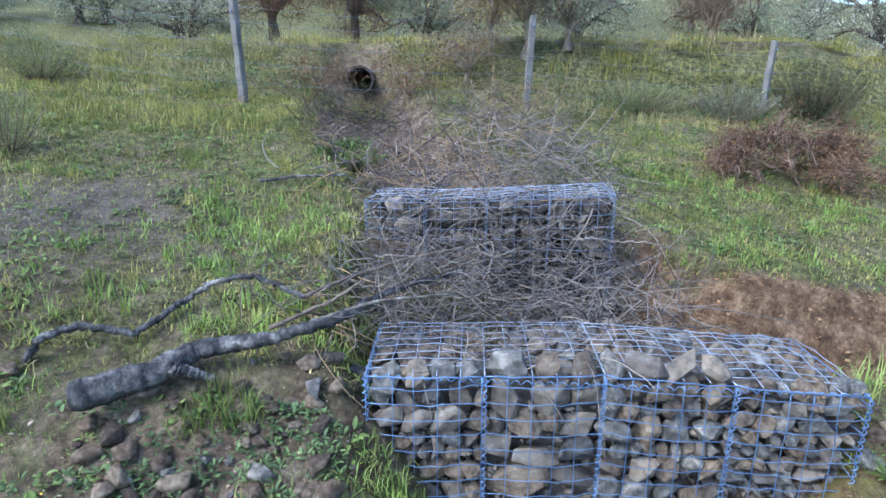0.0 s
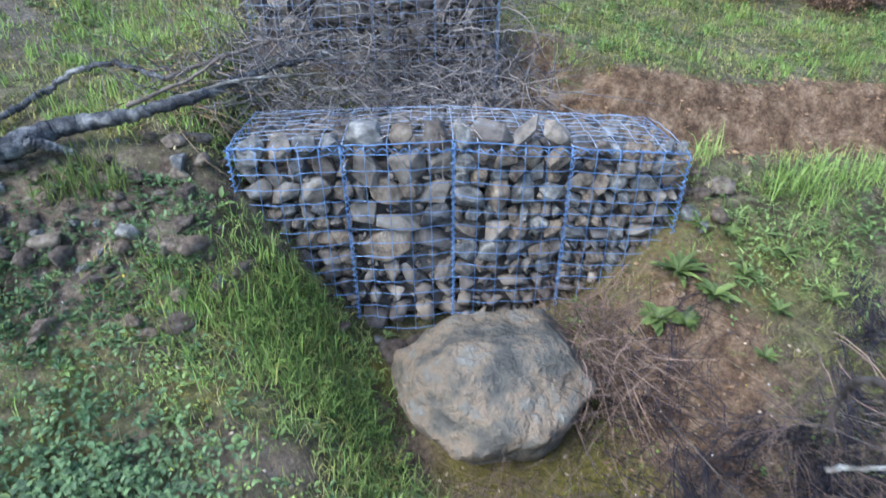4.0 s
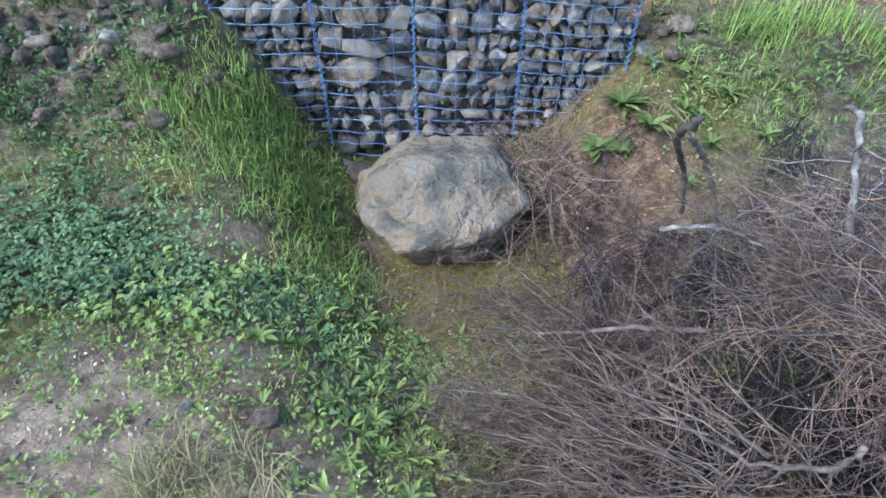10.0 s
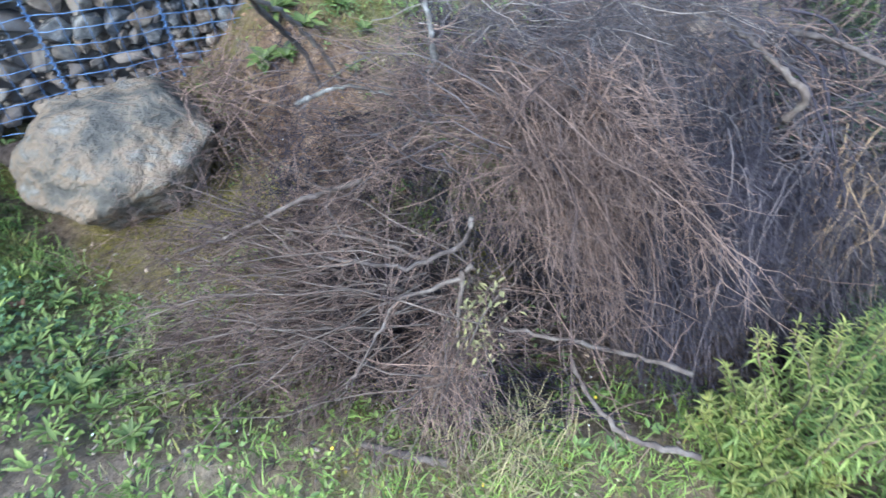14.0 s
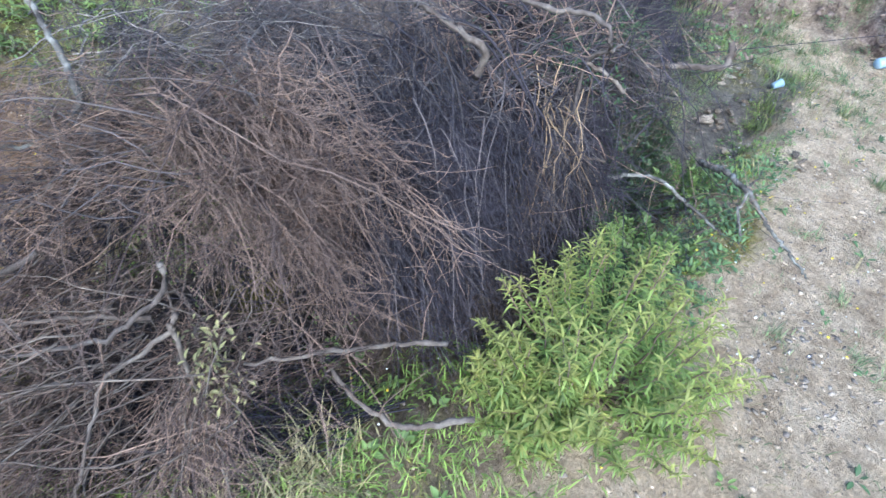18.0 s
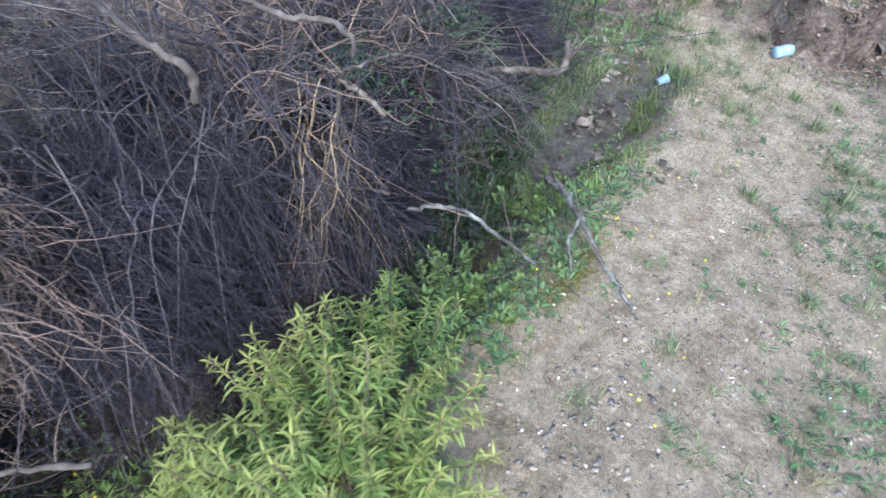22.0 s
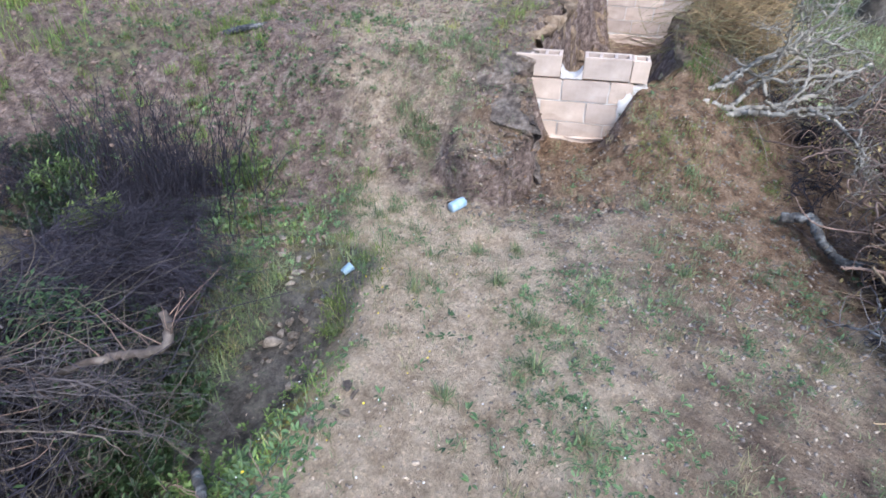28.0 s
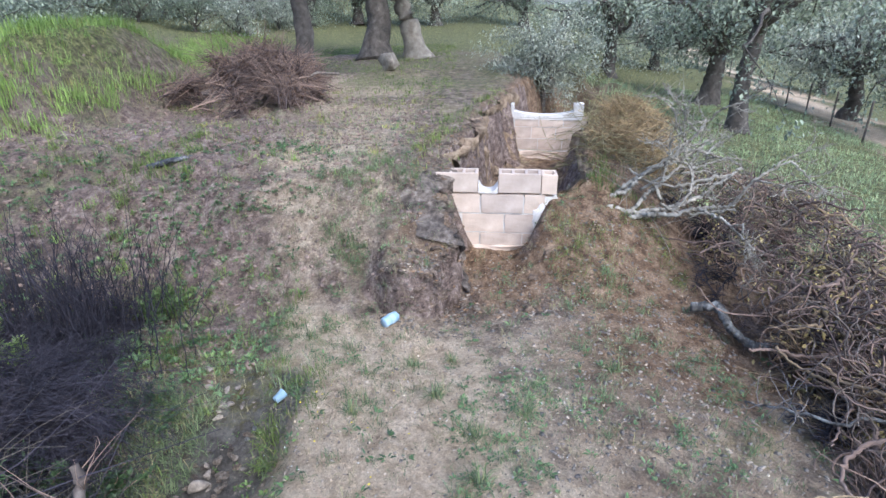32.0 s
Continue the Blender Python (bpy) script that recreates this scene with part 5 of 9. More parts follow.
def twig_object(name, parent, material, tw, stems, radius, label=""):
    taper = np.linspace(1, 0.45, 4) * radius
    V1, Q1, C1 = tubes(tw, taper, 3)
    V2, Q2, C2 = tubes(stems, np.linspace(1.0, 0.5, stems.shape[1]) * radius * 1.6, 4)
    me = smooth(mesh_np(name, np.concatenate([V1, V2]), np.concatenate([Q1, Q2 + len(V1)]), C1, C2 + len(V1)))
    return tagged(put(name, me, material, parent), label, kind="stuff")


def limb(name, points, r0, r1, material, parent, label="", seed=0, wobble=0.0014, sides=8, gnarl=0.05):
    """One bare branch with a bent, knobbly, tapering course."""
    count = max(10, int((14 if r0 > 0.018 else 6) * len(points)))
    p = bent(points, count, wobble, seed)
    g = np.random.default_rng(seed + 500)
    r = np.linspace(r0, r1, count) * (1 + g.normal(0, gnarl, count))
    me = tube_mesh(name, [p], r, sides)
    if r0 > 0.018:
        v = np.empty(len(me.vertices) * 3)
        me.vertices.foreach_get("co", v)
        me.vertices.foreach_set("co", v + g.normal(0, 0.03 * r0, v.size))
    return put(name, me, material, parent, label)


def shoots(points, count, length, seed, radius=0.0022):
    """Thin bare shoots along a branch."""
    g = np.random.default_rng(seed)
    p = bent(points, 40, 0)
    i = g.integers(3, 40, count)
    d = g.normal(0, 1, (count, 3)) + [0, 0, 0.35]
    d /= np.linalg.norm(d, axis=1, keepdims=True)
    u = np.linspace(0, 1, 6)
    L = length * g.uniform(0.4, 1.2, count)
    tw = p[i][:, None] + d[:, None] * (u[None, :, None] * L[:, None, None]) + g.normal(0, 0.25, (count, 1, 3)) * (u ** 2)[None, :, None] * L[:, None, None]
    return tw + g.normal(0, 0.004, tw.shape)


def shoot_part(parent, points, count, length, seed, material, radius=0.0025):
    tw = shoots(points, count, length, seed)
    V, Q, C = tubes(tw, np.linspace(1, 0.4, 6) * radius, 3)
    return tagged(put("twig_spray", smooth(mesh_np("side twigs", V, Q, C)), material, parent), kind="stuff")


MOUNDS = [(1.55, 0.1, 0.42, 0.36, 0.56), (1.85, -0.18, 0.38, 0.28, 0.55), (2.05, 0.5, 0.95, 0.75, 0.98), (2.72, 0.02, 0.7, 0.42, 0.82), (2.95, 0.85, 1.0, 0.7, 1.05), (3.3, 0.2, 0.8, 0.7, 0.95)]
MOUNDS_B = [(3.45, -0.35, 0.6, 0.5, 0.75), (4.2, -0.15, 0.75, 0.5, 0.55), (4.0, 0.55, 1.0, 0.6, 0.75), (4.9, 0.35, 0.75, 0.55, 0.4)]
MOUNDS_C = [(4.45, -0.2, 0.5, 0.3, 0.35), (4.9, 0.35, 0.75, 0.5, 0.35), (5.7, 0.95, 0.7, 0.5, 0.15), (6.3, 0.6, 0.6, 0.5, -0.1), (5.3, 1.5, 1.0, 0.6, 0.6), (3.1, -0.3, 0.6, 0.45, 0.6)]
pile = thing("brushwood_pile", pose(2.2, 0.2, 0), "tangled heap of cut red-brown and grey brushwood filling the ditch", "brushwood")
at_pile = lambda ps: [(x - 2.2, y - 0.2, z) for x, y, z in ps]
# seed 305: sunken twigs, the heap's inner shade put into their colour
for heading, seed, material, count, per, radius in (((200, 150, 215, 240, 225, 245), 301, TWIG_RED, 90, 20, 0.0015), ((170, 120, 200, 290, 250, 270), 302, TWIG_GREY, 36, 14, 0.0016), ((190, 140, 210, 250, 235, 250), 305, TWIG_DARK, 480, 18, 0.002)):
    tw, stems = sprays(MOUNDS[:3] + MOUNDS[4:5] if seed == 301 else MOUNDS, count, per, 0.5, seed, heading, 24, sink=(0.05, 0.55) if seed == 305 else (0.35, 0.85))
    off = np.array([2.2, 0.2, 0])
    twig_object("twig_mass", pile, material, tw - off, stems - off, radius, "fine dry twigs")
# near-black twigs painting the shade inside the farther mounds
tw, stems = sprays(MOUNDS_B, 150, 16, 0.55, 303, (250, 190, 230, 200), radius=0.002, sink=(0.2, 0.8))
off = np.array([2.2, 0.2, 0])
twig_object("twig_mass", pile, TWIG_DARK, tw - off, stems - off, 0.0022, "fine twigs darkened for shade")
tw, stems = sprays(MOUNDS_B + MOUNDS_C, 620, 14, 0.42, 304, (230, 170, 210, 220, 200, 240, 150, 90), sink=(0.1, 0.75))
twig_object("twig_mass", pile, TWIG_DARK, tw - off, stems - off, 0.002, "fine purplish twigs darkened for shade")


def feathered(starts, ends, count, seed, arch=0.08, per=14, twig=0.2, loose_=0.05, spray=0.62, sag=0.15):
    """Cut boughs lying one way: stems from one stretch to another, each with side twigs that keep its direction, forked again. Returns stems, twigs and fine ends."""
    g = np.random.default_rng(seed)
    S, E = np.array(starts, float), np.array(ends, float)
    a, b_ = g.random(count) * (len(S) - 1), g.random(count) * (len(E) - 1)
    pick_ = lambda A, w: A[np.floor(w).astype(int)] + (A[np.minimum(np.floor(w).astype(int) + 1, len(A) - 1)] - A[np.floor(w).astype(int)]) * (w % 1)[:, None]
    P = pick_(S, a) + g.normal(0, loose_ * 1.8, (count, 3)) * [1, 1, 0.6]
    Qe = pick_(E, b_) + g.normal(0, loose_ * 2.2, (count, 3)) * [1, 1, 0.5]
    P = P + (Qe - P) * (0.6 * g.random(count))[:, None]
    u = np.linspace(0, 1, 9)
    stems = P[:, None] + (Qe - P)[:, None] * u[None, :, None]
    stems[..., 2] += (arch * g.uniform(0.3, 1.6, count))[:, None] * (4 * u * (1 - u))[None]
    stems += np.cumsum(np.cumsum(g.normal(0, 0.006, stems.shape), 1), 1) * 0.7 + np.cumsum(g.normal(0, 0.008, stems.shape), 1)
    D = np.gradient(stems, axis=1)
    D /= np.linalg.norm(D, axis=2, keepdims=True)

    def fork(paths, dirs, n, length, wide, pts):
        m_, k_ = paths.shape[0], paths.shape[1]
        t0 = g.uniform(0.12, 1.0, (m_, n)) * (k_ - 1.001)
        i = t0.astype(int)
        f = (t0 - i)[..., None]
        r_ = np.arange(m_)[:, None]
        st = paths[r_, i] * (1 - f) + paths[r_, i + 1] * f
        d = dirs[r_, i] + g.normal(0, wide, (m_, n, 3))
        d /= np.linalg.norm(d, axis=2, keepdims=True)
        L = length * g.uniform(0.4, 1.25, (m_, n))
        w = np.linspace(0, 1, pts)
        c = st[:, :, None] + d[:, :, None] * (w[None, None, :, None] * L[..., None, None])
        c = c + g.normal(0, 0.34, (m_, n, 1, 3)) * (w ** 2)[None, None, :, None] * L[..., None, None]
        c[..., 2] -= sag * (w ** 2)[None, None] * L[..., None]
        c = (c + np.cumsum(g.normal(0, 0.007, c.shape), 2)).reshape(-1, pts, 3)
        dd = np.gradient(c, axis=1)
        return c, dd / (np.linalg.norm(dd, axis=2, keepdims=True) + 1e-9)

    kink = np.cumsum(g.normal(0, 0.011, stems.shape), 1)
    stems = stems + kink - kink[:, :1]
    tw, dt = fork(stems, D, per, twig, spray, 5)
    fine, _ = fork(tw, dt, 2, twig * 0.42, spray * 1.25, 4)
    for A in (stems, tw, fine):
        A[..., 2] = np.maximum(A[..., 2], ground(A[..., 0], A[..., 1], False) + 0.012)
    return stems, tw, fine


def bough_mass(material, stem_material, stem_r, data, label):
    stems, tw, fine = [a - off for a in data]
    V1, Q1, C1 = tubes(tw, np.linspace(1, 0.5, 5) * stem_r * 0.5, 3)
    V2, Q2, C2 = tubes(fine, np.linspace(1, 0.5, 4) * stem_r * 0.32, 3)
    tagged(put("twig_mass", smooth(mesh_np("twigs", np.concatenate([V1, V2]), np.concatenate([Q1, Q2 + len(V1)]), C1, C2 + len(V1))), material, pile), label, kind="stuff")
    V1, Q1, C1 = tubes(stems, np.linspace(1, 0.35, 9) * stem_r, 5)
    tagged(put("stem_mass", smooth(mesh_np("stems", V1, Q1, C1)), stem_material, pile), "long bare stems", kind="stuff")


# the near fan, laid out from its cut ends
bough_mass(TWIG_RED, BRANCH, 0.0028, feathered([(1.85, -0.12, 0.66), (1.78, -0.28, 0.6)], [(1.3, 0.52, 0.56), (1.02, 0.42, 0.48), (0.9, 0.26, 0.4), (0.98, 0.04, 0.32), (1.22, -0.22, 0.32), (1.48, -0.4, 0.32), (1.66, -0.46, 0.34)], 105, 321, 0.05, 18, 0.17, 0.06, 0.75), "fine red-brown twigs of the near boughs")
# the middle boughs, over the hollow
bough_mass(TWIG_RED, TWIG_SHADE, 0.0026, feathered([(2.1, -0.18, 0.86), (2.35, 0.0, 0.94)], [(1.66, 0.36, 0.82), (1.68, 0.5, 0.92), (1.82, 0.3, 0.95), (1.95, 0.62, 0.96)], 40, 322, 0.05, 16, 0.2, 0.05, 0.6), "grey-brown twigs of the middle boughs")
# the broad feathery mass behind, hanging down towards the path
bough_mass(TWIG_RED, TWIG_RED, 0.0028, feathered([(2.1, 0.5, 1.04), (2.35, 0.2, 1.08), (2.5, 0.12, 1.08)], [(1.98, -0.22, 0.74), (2.14, -0.42, 0.66), (2.3, -0.42, 0.74)], 85, 323, 0.07, 20, 0.17, 0.06, 0.8), "feathery red-brown twigs of the broad boughs")
bough_mass(TWIG_SHADE, TWIG_GREY, 0.0024, feathered([(1.9, 0.9, 0.98), (2.3, 0.75, 1.05), (2.8, 0.6, 1.05), (3.1, 0.5, 1.02)], [(1.8, 0.35, 0.97), (2.25, 0.15, 1.06), (2.75, 0.05, 1.03), (2.95, 0.0, 1.0)], 60, 324, 0.05, 14, 0.2, 0.07, 0.7), "fine grey twigs on the crest of the heap")
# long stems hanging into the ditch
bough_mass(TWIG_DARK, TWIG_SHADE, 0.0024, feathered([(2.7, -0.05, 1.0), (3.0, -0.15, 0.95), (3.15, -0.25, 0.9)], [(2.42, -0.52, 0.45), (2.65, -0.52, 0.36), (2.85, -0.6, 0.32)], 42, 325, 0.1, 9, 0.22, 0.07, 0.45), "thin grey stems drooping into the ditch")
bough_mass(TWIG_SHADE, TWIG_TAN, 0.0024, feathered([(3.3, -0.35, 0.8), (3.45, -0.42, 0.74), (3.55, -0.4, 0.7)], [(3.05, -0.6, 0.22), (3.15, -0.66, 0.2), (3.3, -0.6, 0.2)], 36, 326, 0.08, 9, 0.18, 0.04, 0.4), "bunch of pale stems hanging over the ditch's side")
# inner stems and far flank: shade painted by dark twig colours
bough_mass(TWIG_DARK, TWIG_SHADE, 0.003, feathered([(2.75, 0.2, 0.9), (3.0, 0.1, 0.85), (3.25, 0.15, 0.85)], [(2.5, -0.4, 0.3), (2.8, -0.45, 0.2), (3.0, -0.45, 0.2)], 80, 327, 0.1, 14, 0.25, 0.07, 0.5), "stems deep in the heap, darkened for shade")
bough_mass(TWIG_DARK, TWIG_SHADE, 0.0026, feathered([(2.5, 0.15, 0.98), (2.7, 0.05, 0.98)], [(2.42, -0.45, 0.42), (2.55, -0.45, 0.4), (2.7, -0.45, 0.35)], 90, 332, 0.08, 16, 0.2, 0.06, 0.6), "flank twigs with the heap's shade in their colour")
# lichened boughs over the channel, twig colours darkened for the ditch's shade
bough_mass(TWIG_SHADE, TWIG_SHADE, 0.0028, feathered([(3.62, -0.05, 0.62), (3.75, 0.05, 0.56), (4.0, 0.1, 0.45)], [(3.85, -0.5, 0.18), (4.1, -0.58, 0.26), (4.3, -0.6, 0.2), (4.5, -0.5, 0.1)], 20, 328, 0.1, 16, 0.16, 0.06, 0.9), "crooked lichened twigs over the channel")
bough_mass(TWIG_DARK, TWIG_SHADE, 0.0028, feathered([(3.7, 0.3, 0.6), (4.0, 0.3, 0.5), (4.3, 0.3, 0.4)], [(3.7, -0.25, 0.4), (4.1, -0.2, 0.3), (4.6, -0.1, 0.2), (4.9, 0.1, 0.15)], 50, 329, 0.12, 14, 0.2, 0.07, 0.9), "crooked twigs beyond the channel, darkened for shade")
bough_mass(TWIG_DARK, TWIG_DARK, 0.0032, feathered([(4.7, 0.5, 0.25), (5.2, 0.6, 0.15), (5.7, 0.8, 0.1)], [(4.8, -0.25, 0.0), (5.2, -0.25, -0.02), (5.6, -0.05, -0.02)], 90, 330, 0.12, 16, 0.22, 0.07, 0.7), "twigs over the ditch with bluish shade in their colour")
bough_mass(TWIG_DARK, TWIG_DARK, 0.003, feathered([(4.4, 0.35, 0.4), (5.0, 0.5, 0.25), (5.6, 0.7, 0.15)], [(4.5, -0.3, 0.15), (4.95, -0.25, 0.08), (5.4, -0.15, 0.05)], 70, 331, 0.1, 10, 0.2, 0.06, 0.6), "thin twigs over the ditch, darkened for shade")


def pile_branch(points, r0, r1, material, twigs, seed):
    """A bare crooked branch of the heap, with its thin side shoots and a few stubs."""
    ps = at_pile(points)
    ob = limb("branch", ps, r0, r1, material, pile, "bare bent branch in the heap", seed, 0.0032, 7, 0.11)
    tw = shoots(ps, twigs, 0.3, seed + 100)
    V, Q, C = tubes(tw, np.linspace(1, 0.35, 6) * 0.002, 4)
    tagged(put("twig_spray", smooth(mesh_np("side twigs", V, Q, C)), TWIG_RED, ob), kind="stuff")


pile_branch([(1.66, 0.66, 0.85), (1.63, 0.66, 1.0), (1.47, 0.5, 1.25), (1.44, 0.34, 1.38)], 0.0079, 0.0106, BRANCH, 6, 700)
pile_branch([(1.46, 0.41, 1.3), (1.56, 0.5, 1.2), (1.63, 0.53, 1.1), (1.71, 0.53, 0.9)], 0.0066, 0.0086, BRANCH, 3, 701)
pile_branch([(2.1, 0.75, 1.2), (2.04, 0.61, 1.25), (2.0, 0.45, 1.1), (1.96, 0.33, 1.02), (1.91, 0.33, 1.0)], 0.0086, 0.0125, LICHEN, 8, 702)
pile_branch([(1.0, 0.5, 0.45), (1.21, 0.34, 0.6), (1.37, 0.3, 0.68), (1.64, 0.26, 0.72)], 0.0040, 0.0106, BRANCH, 14, 703)
pile_branch([(1.53, 0.52, 0.9), (1.68, 0.48, 0.95), (1.86, 0.41, 0.9)], 0.0079, 0.0053, LICHEN, 6, 704)
pile_branch([(1.31, 0.31, 0.6), (1.57, 0.1, 0.63), (1.73, -0.08, 0.6)], 0.0046, 0.0073, BRANCH, 3, 705)
pile_branch([(1.8, -0.18, 0.85), (1.79, -0.2, 0.78), (1.7, -0.18, 0.74), (1.61, -0.15, 0.7), (1.43, 0.08, 0.62), (1.25, 0.4, 0.5)], 0.0085, 0.003, BRANCH, 14, 706)
pile_branch([(1.75, -0.27, 0.77), (1.73, -0.27, 0.72), (1.54, -0.21, 0.66), (1.4, -0.28, 0.55), (1.29, -0.29, 0.4)], 0.0075, 0.003, BRANCH, 14, 707)
pile_branch([(1.81, -0.37, 0.55), (2.13, -0.62, 0.5), (2.24, -0.75, 0.5)], 0.0059, 0.0082, BRANCH, 14, 708)
pile_branch([(1.98, -0.52, 0.45), (1.96, -0.64, 0.42), (1.99, -0.79, 0.4), (2.14, -0.92, 0.38)], 0.007, 0.011, BRANCH, 6, 709)
pile_branch([(3.05, 0.23, 1.05), (3.03, -0.06, 1.0), (3.04, -0.21, 0.95), (3.06, -0.28, 0.92), (3.05, -0.24, 0.8)], 0.009, 0.015, BRANCH, 10, 710)
pile_branch([(3.45, 0.1, 0.9), (3.37, -0.15, 0.98), (3.35, -0.35, 0.98), (3.43, -0.47, 0.98), (3.42, -0.57, 0.95), (3.38, -0.6, 0.9), (3.4, -0.49, 0.8), (3.34, -0.53, 0.7), (3.22, -0.54, 0.5), (3.1, -0.6, 0.35)], 0.0125, 0.005, BRANCH, 16, 711)
pile_branch([(3.38, -0.52, 0.82), (3.39, -0.62, 0.79), (3.39, -0.69, 0.75)], 0.0073, 0.0092, BRANCH, 3, 712)
pile_branch([(3.3, -0.45, 0.35), (3.37, -0.56, 0.4), (3.36, -0.7, 0.45)], 0.0040, 0.0059, BRANCH, 3, 713)
pile_branch([(3.36, -0.61, 0.9), (3.63, -0.54, 0.8), (3.79, -0.56, 0.7), (3.95, -0.63, 0.55), (4.07, -0.76, 0.4), (4.09, -0.83, 0.25)], 0.005, 0.002, BRANCH, 5, 714)
pile_branch([(3.45, -0.7, 0.3), (3.5, -0.84, 0.36), (3.55, -0.92, 0.32), (3.61, -1.18, 0.15)], 0.0095, 0.0065, LICHEN, 8, 715)
pile_branch([(4.18, -0.94, 0.04), (4.04, -1.08, 0.15), (3.9, -1.22, 0.19), (3.8, -1.36, 0.13), (3.66, -1.6, 0.07)], 0.019, 0.0045, LICHEN, 6, 716)
pile_branch([(3.9, -1.22, 0.19), (3.8, -1.22, 0.13), (3.74, -1.28, 0.08), (3.66, -1.3, 0.05)], 0.008, 0.0035, LICHEN, 3, 717)
pile_branch([(3.93, -1.2, 0.18), (4.1, -1.22, 0.12), (4.3, -1.22, 0.06)], 0.005, 0.002, BRANCH, 2, 718)
pile_branch([(4.29, -0.42, 0.36), (4.36, -0.64, 0.42), (4.38, -0.82, 0.45), (4.44, -0.84, 0.5), (4.47, -0.8, 0.56)], 0.0145, 0.0172, BRANCH, 10, 719)
g = np.random.default_rng(77)
hang = []
for k in range(40):
    x, y = g.uniform(2.95, 3.7), g.uniform(-0.8, -0.25)
    z = g.uniform(0.55, 0.98)
    w = g.normal(0, 0.13, (2, 2))
    hang.append(bent([(x, y, z), (x + w[0, 0], y + w[0, 1] - 0.08, z * 0.62), (x + w[0, 0] + w[1, 0] - 0.08, y + w[0, 1] + w[1, 1] - 0.12, g.uniform(0.1, 0.35))], 7, 0.022, k) - off)
V, Q, C = tubes(np.array(hang), np.linspace(0.0022, 0.001, 7), 4)
tagged(put("drooping_spray", smooth(mesh_np("drooping twigs", V, Q, C)), TWIG_DARK, pile, "long dark twigs drooping over the ditch"), kind="stuff")


def litter_twigs(name, places, length, radius, seed, material, label, category, lift=0.12, curl=0.5):
    """Loose curved twigs tangled over a stretch of ground."""
    g = np.random.default_rng(seed)
    n = len(places)
    d = g.normal(0, 1, (n, 3)) * [1, 1, 0.45]
    d /= np.linalg.norm(d, axis=1, keepdims=True)
    turn = g.normal(0, curl, (n, 3))
    u = np.linspace(0, 1, 6)
    L = length * g.uniform(0.35, 1.3, n)
    P = places[:, None] + d[:, None] * (u[None, :, None] * L[:, None, None]) + turn[:, None] * (u ** 2)[None, :, None] * L[:, None, None] * 0.6
    P += np.cumsum(g.normal(0, 0.007, P.shape), 1)
    P[..., 2] = np.maximum(P[..., 2], ground(P[..., 0], P[..., 1], False) + 0.008)
    r = radius * g.uniform(0.5, 1.6, (n, 1)) * np.linspace(1, 0.4, 6)[None]
    V, Q, C = tubes(P, r, 3)
    ob = new(name, smooth(mesh_np(name, V, Q, C)))
    ob.data.materials.append(material)
    return tagged(ob, label, category, kind="stuff")


def curled_twigs(name, places, length, radius, seed, material, label, category, wind=0.9):
    """Twigs that wind and kink all along, as dead vines do."""
    g = np.random.default_rng(seed)
    n, k = len(places), 11
    d = g.normal(0, 1, (n, 3)) * [1, 1, 0.5]
    d /= np.linalg.norm(d, axis=1, keepdims=True)
    axis = g.normal(0, 1, (n, 3))
    step = length * g.uniform(0.4, 1.3, n)[:, None] / (k - 1)
    P = [places]
    for i in range(k - 1):
        axis = axis + g.normal(0, 0.5, (n, 3))
        turn = np.cross(axis / np.linalg.norm(axis, axis=1, keepdims=True), d)
        d = d + wind * 0.55 * turn + g.normal(0, 0.12, (n, 3))
        d /= np.linalg.norm(d, axis=1, keepdims=True)
        P.append(P[-1] + d * step)
    P = np.stack(P, 1)
    P[..., 2] = np.maximum(P[..., 2], ground(P[..., 0], P[..., 1], False) + 0.008)
    r = radius * g.uniform(0.5, 1.7, (n, 1)) * np.linspace(1, 0.4, k)[None]
    V, Q, C = tubes(P, r, 4)
    ob = new(name, smooth(mesh_np(name, V, Q, C)))
    ob.data.materials.append(material)
    return tagged(ob, label, category, kind="stuff")


def box_points(n, x0, x1, y0, y1, z0, z1, seed):
    g = np.random.default_rng(seed)
    return np.column_stack([g.uniform(x0, x1, n), g.uniform(y0, y1, n), g.uniform(z0, z1, n)])


litter_twigs("twig_tangle", box_points(900, -0.35, 1.45, 2.62, 3.4, 0.8, 1.32, 401), 0.42, 0.003, 402, TWIG_GREY, "grey curved twigs tangled in the pit between the gabions", "twigs")
litter_twigs("twig_tangle", box_points(420, -0.6, 1.25, 3.2, 3.7, 0.9, 1.85, 403), 0.42, 0.0026, 404, TWIG_GREY, "grey twigs draped over the upper gabion", "twigs")
pt = pick(900, -1.5, 1.7, 3.7, 6.6, 405, lambda x, y: np.exp(-((x - 0.2 + 0.25 * (y - 4)) / 0.9) ** 2))
litter_twigs("twig_tangle", on_ground(pt, 0.22), 0.5, 0.0038, 406, TWIG_TAN, "dry tan and grey brush piled along the upper gully", "twigs")
litter_twigs("twig_tangle", on_ground(pick(240, -0.9, 0.4, 2.3, 3.4, 407), 0.12), 0.4, 0.003, 408, TWIG_TAN, "thin tan twigs spread on the grass", "twigs")
litter_twigs("twig_tangle", box_points(70, -0.2, 1.0, 2.1, 2.6, 1.28, 1.34, 409), 0.35, 0.0028, 410, TWIG_GREY, "thin twigs fallen across the gabion lid", "twigs", curl=0.3)
litter_twigs("twig_tangle", on_ground(pick(420, 1.3, 1.85, 1.0, 1.75, 413), 0.03), 0.22, 0.0018, 414, TWIG_DARK, "fine dark roots spread over the reddish bank", "twigs")
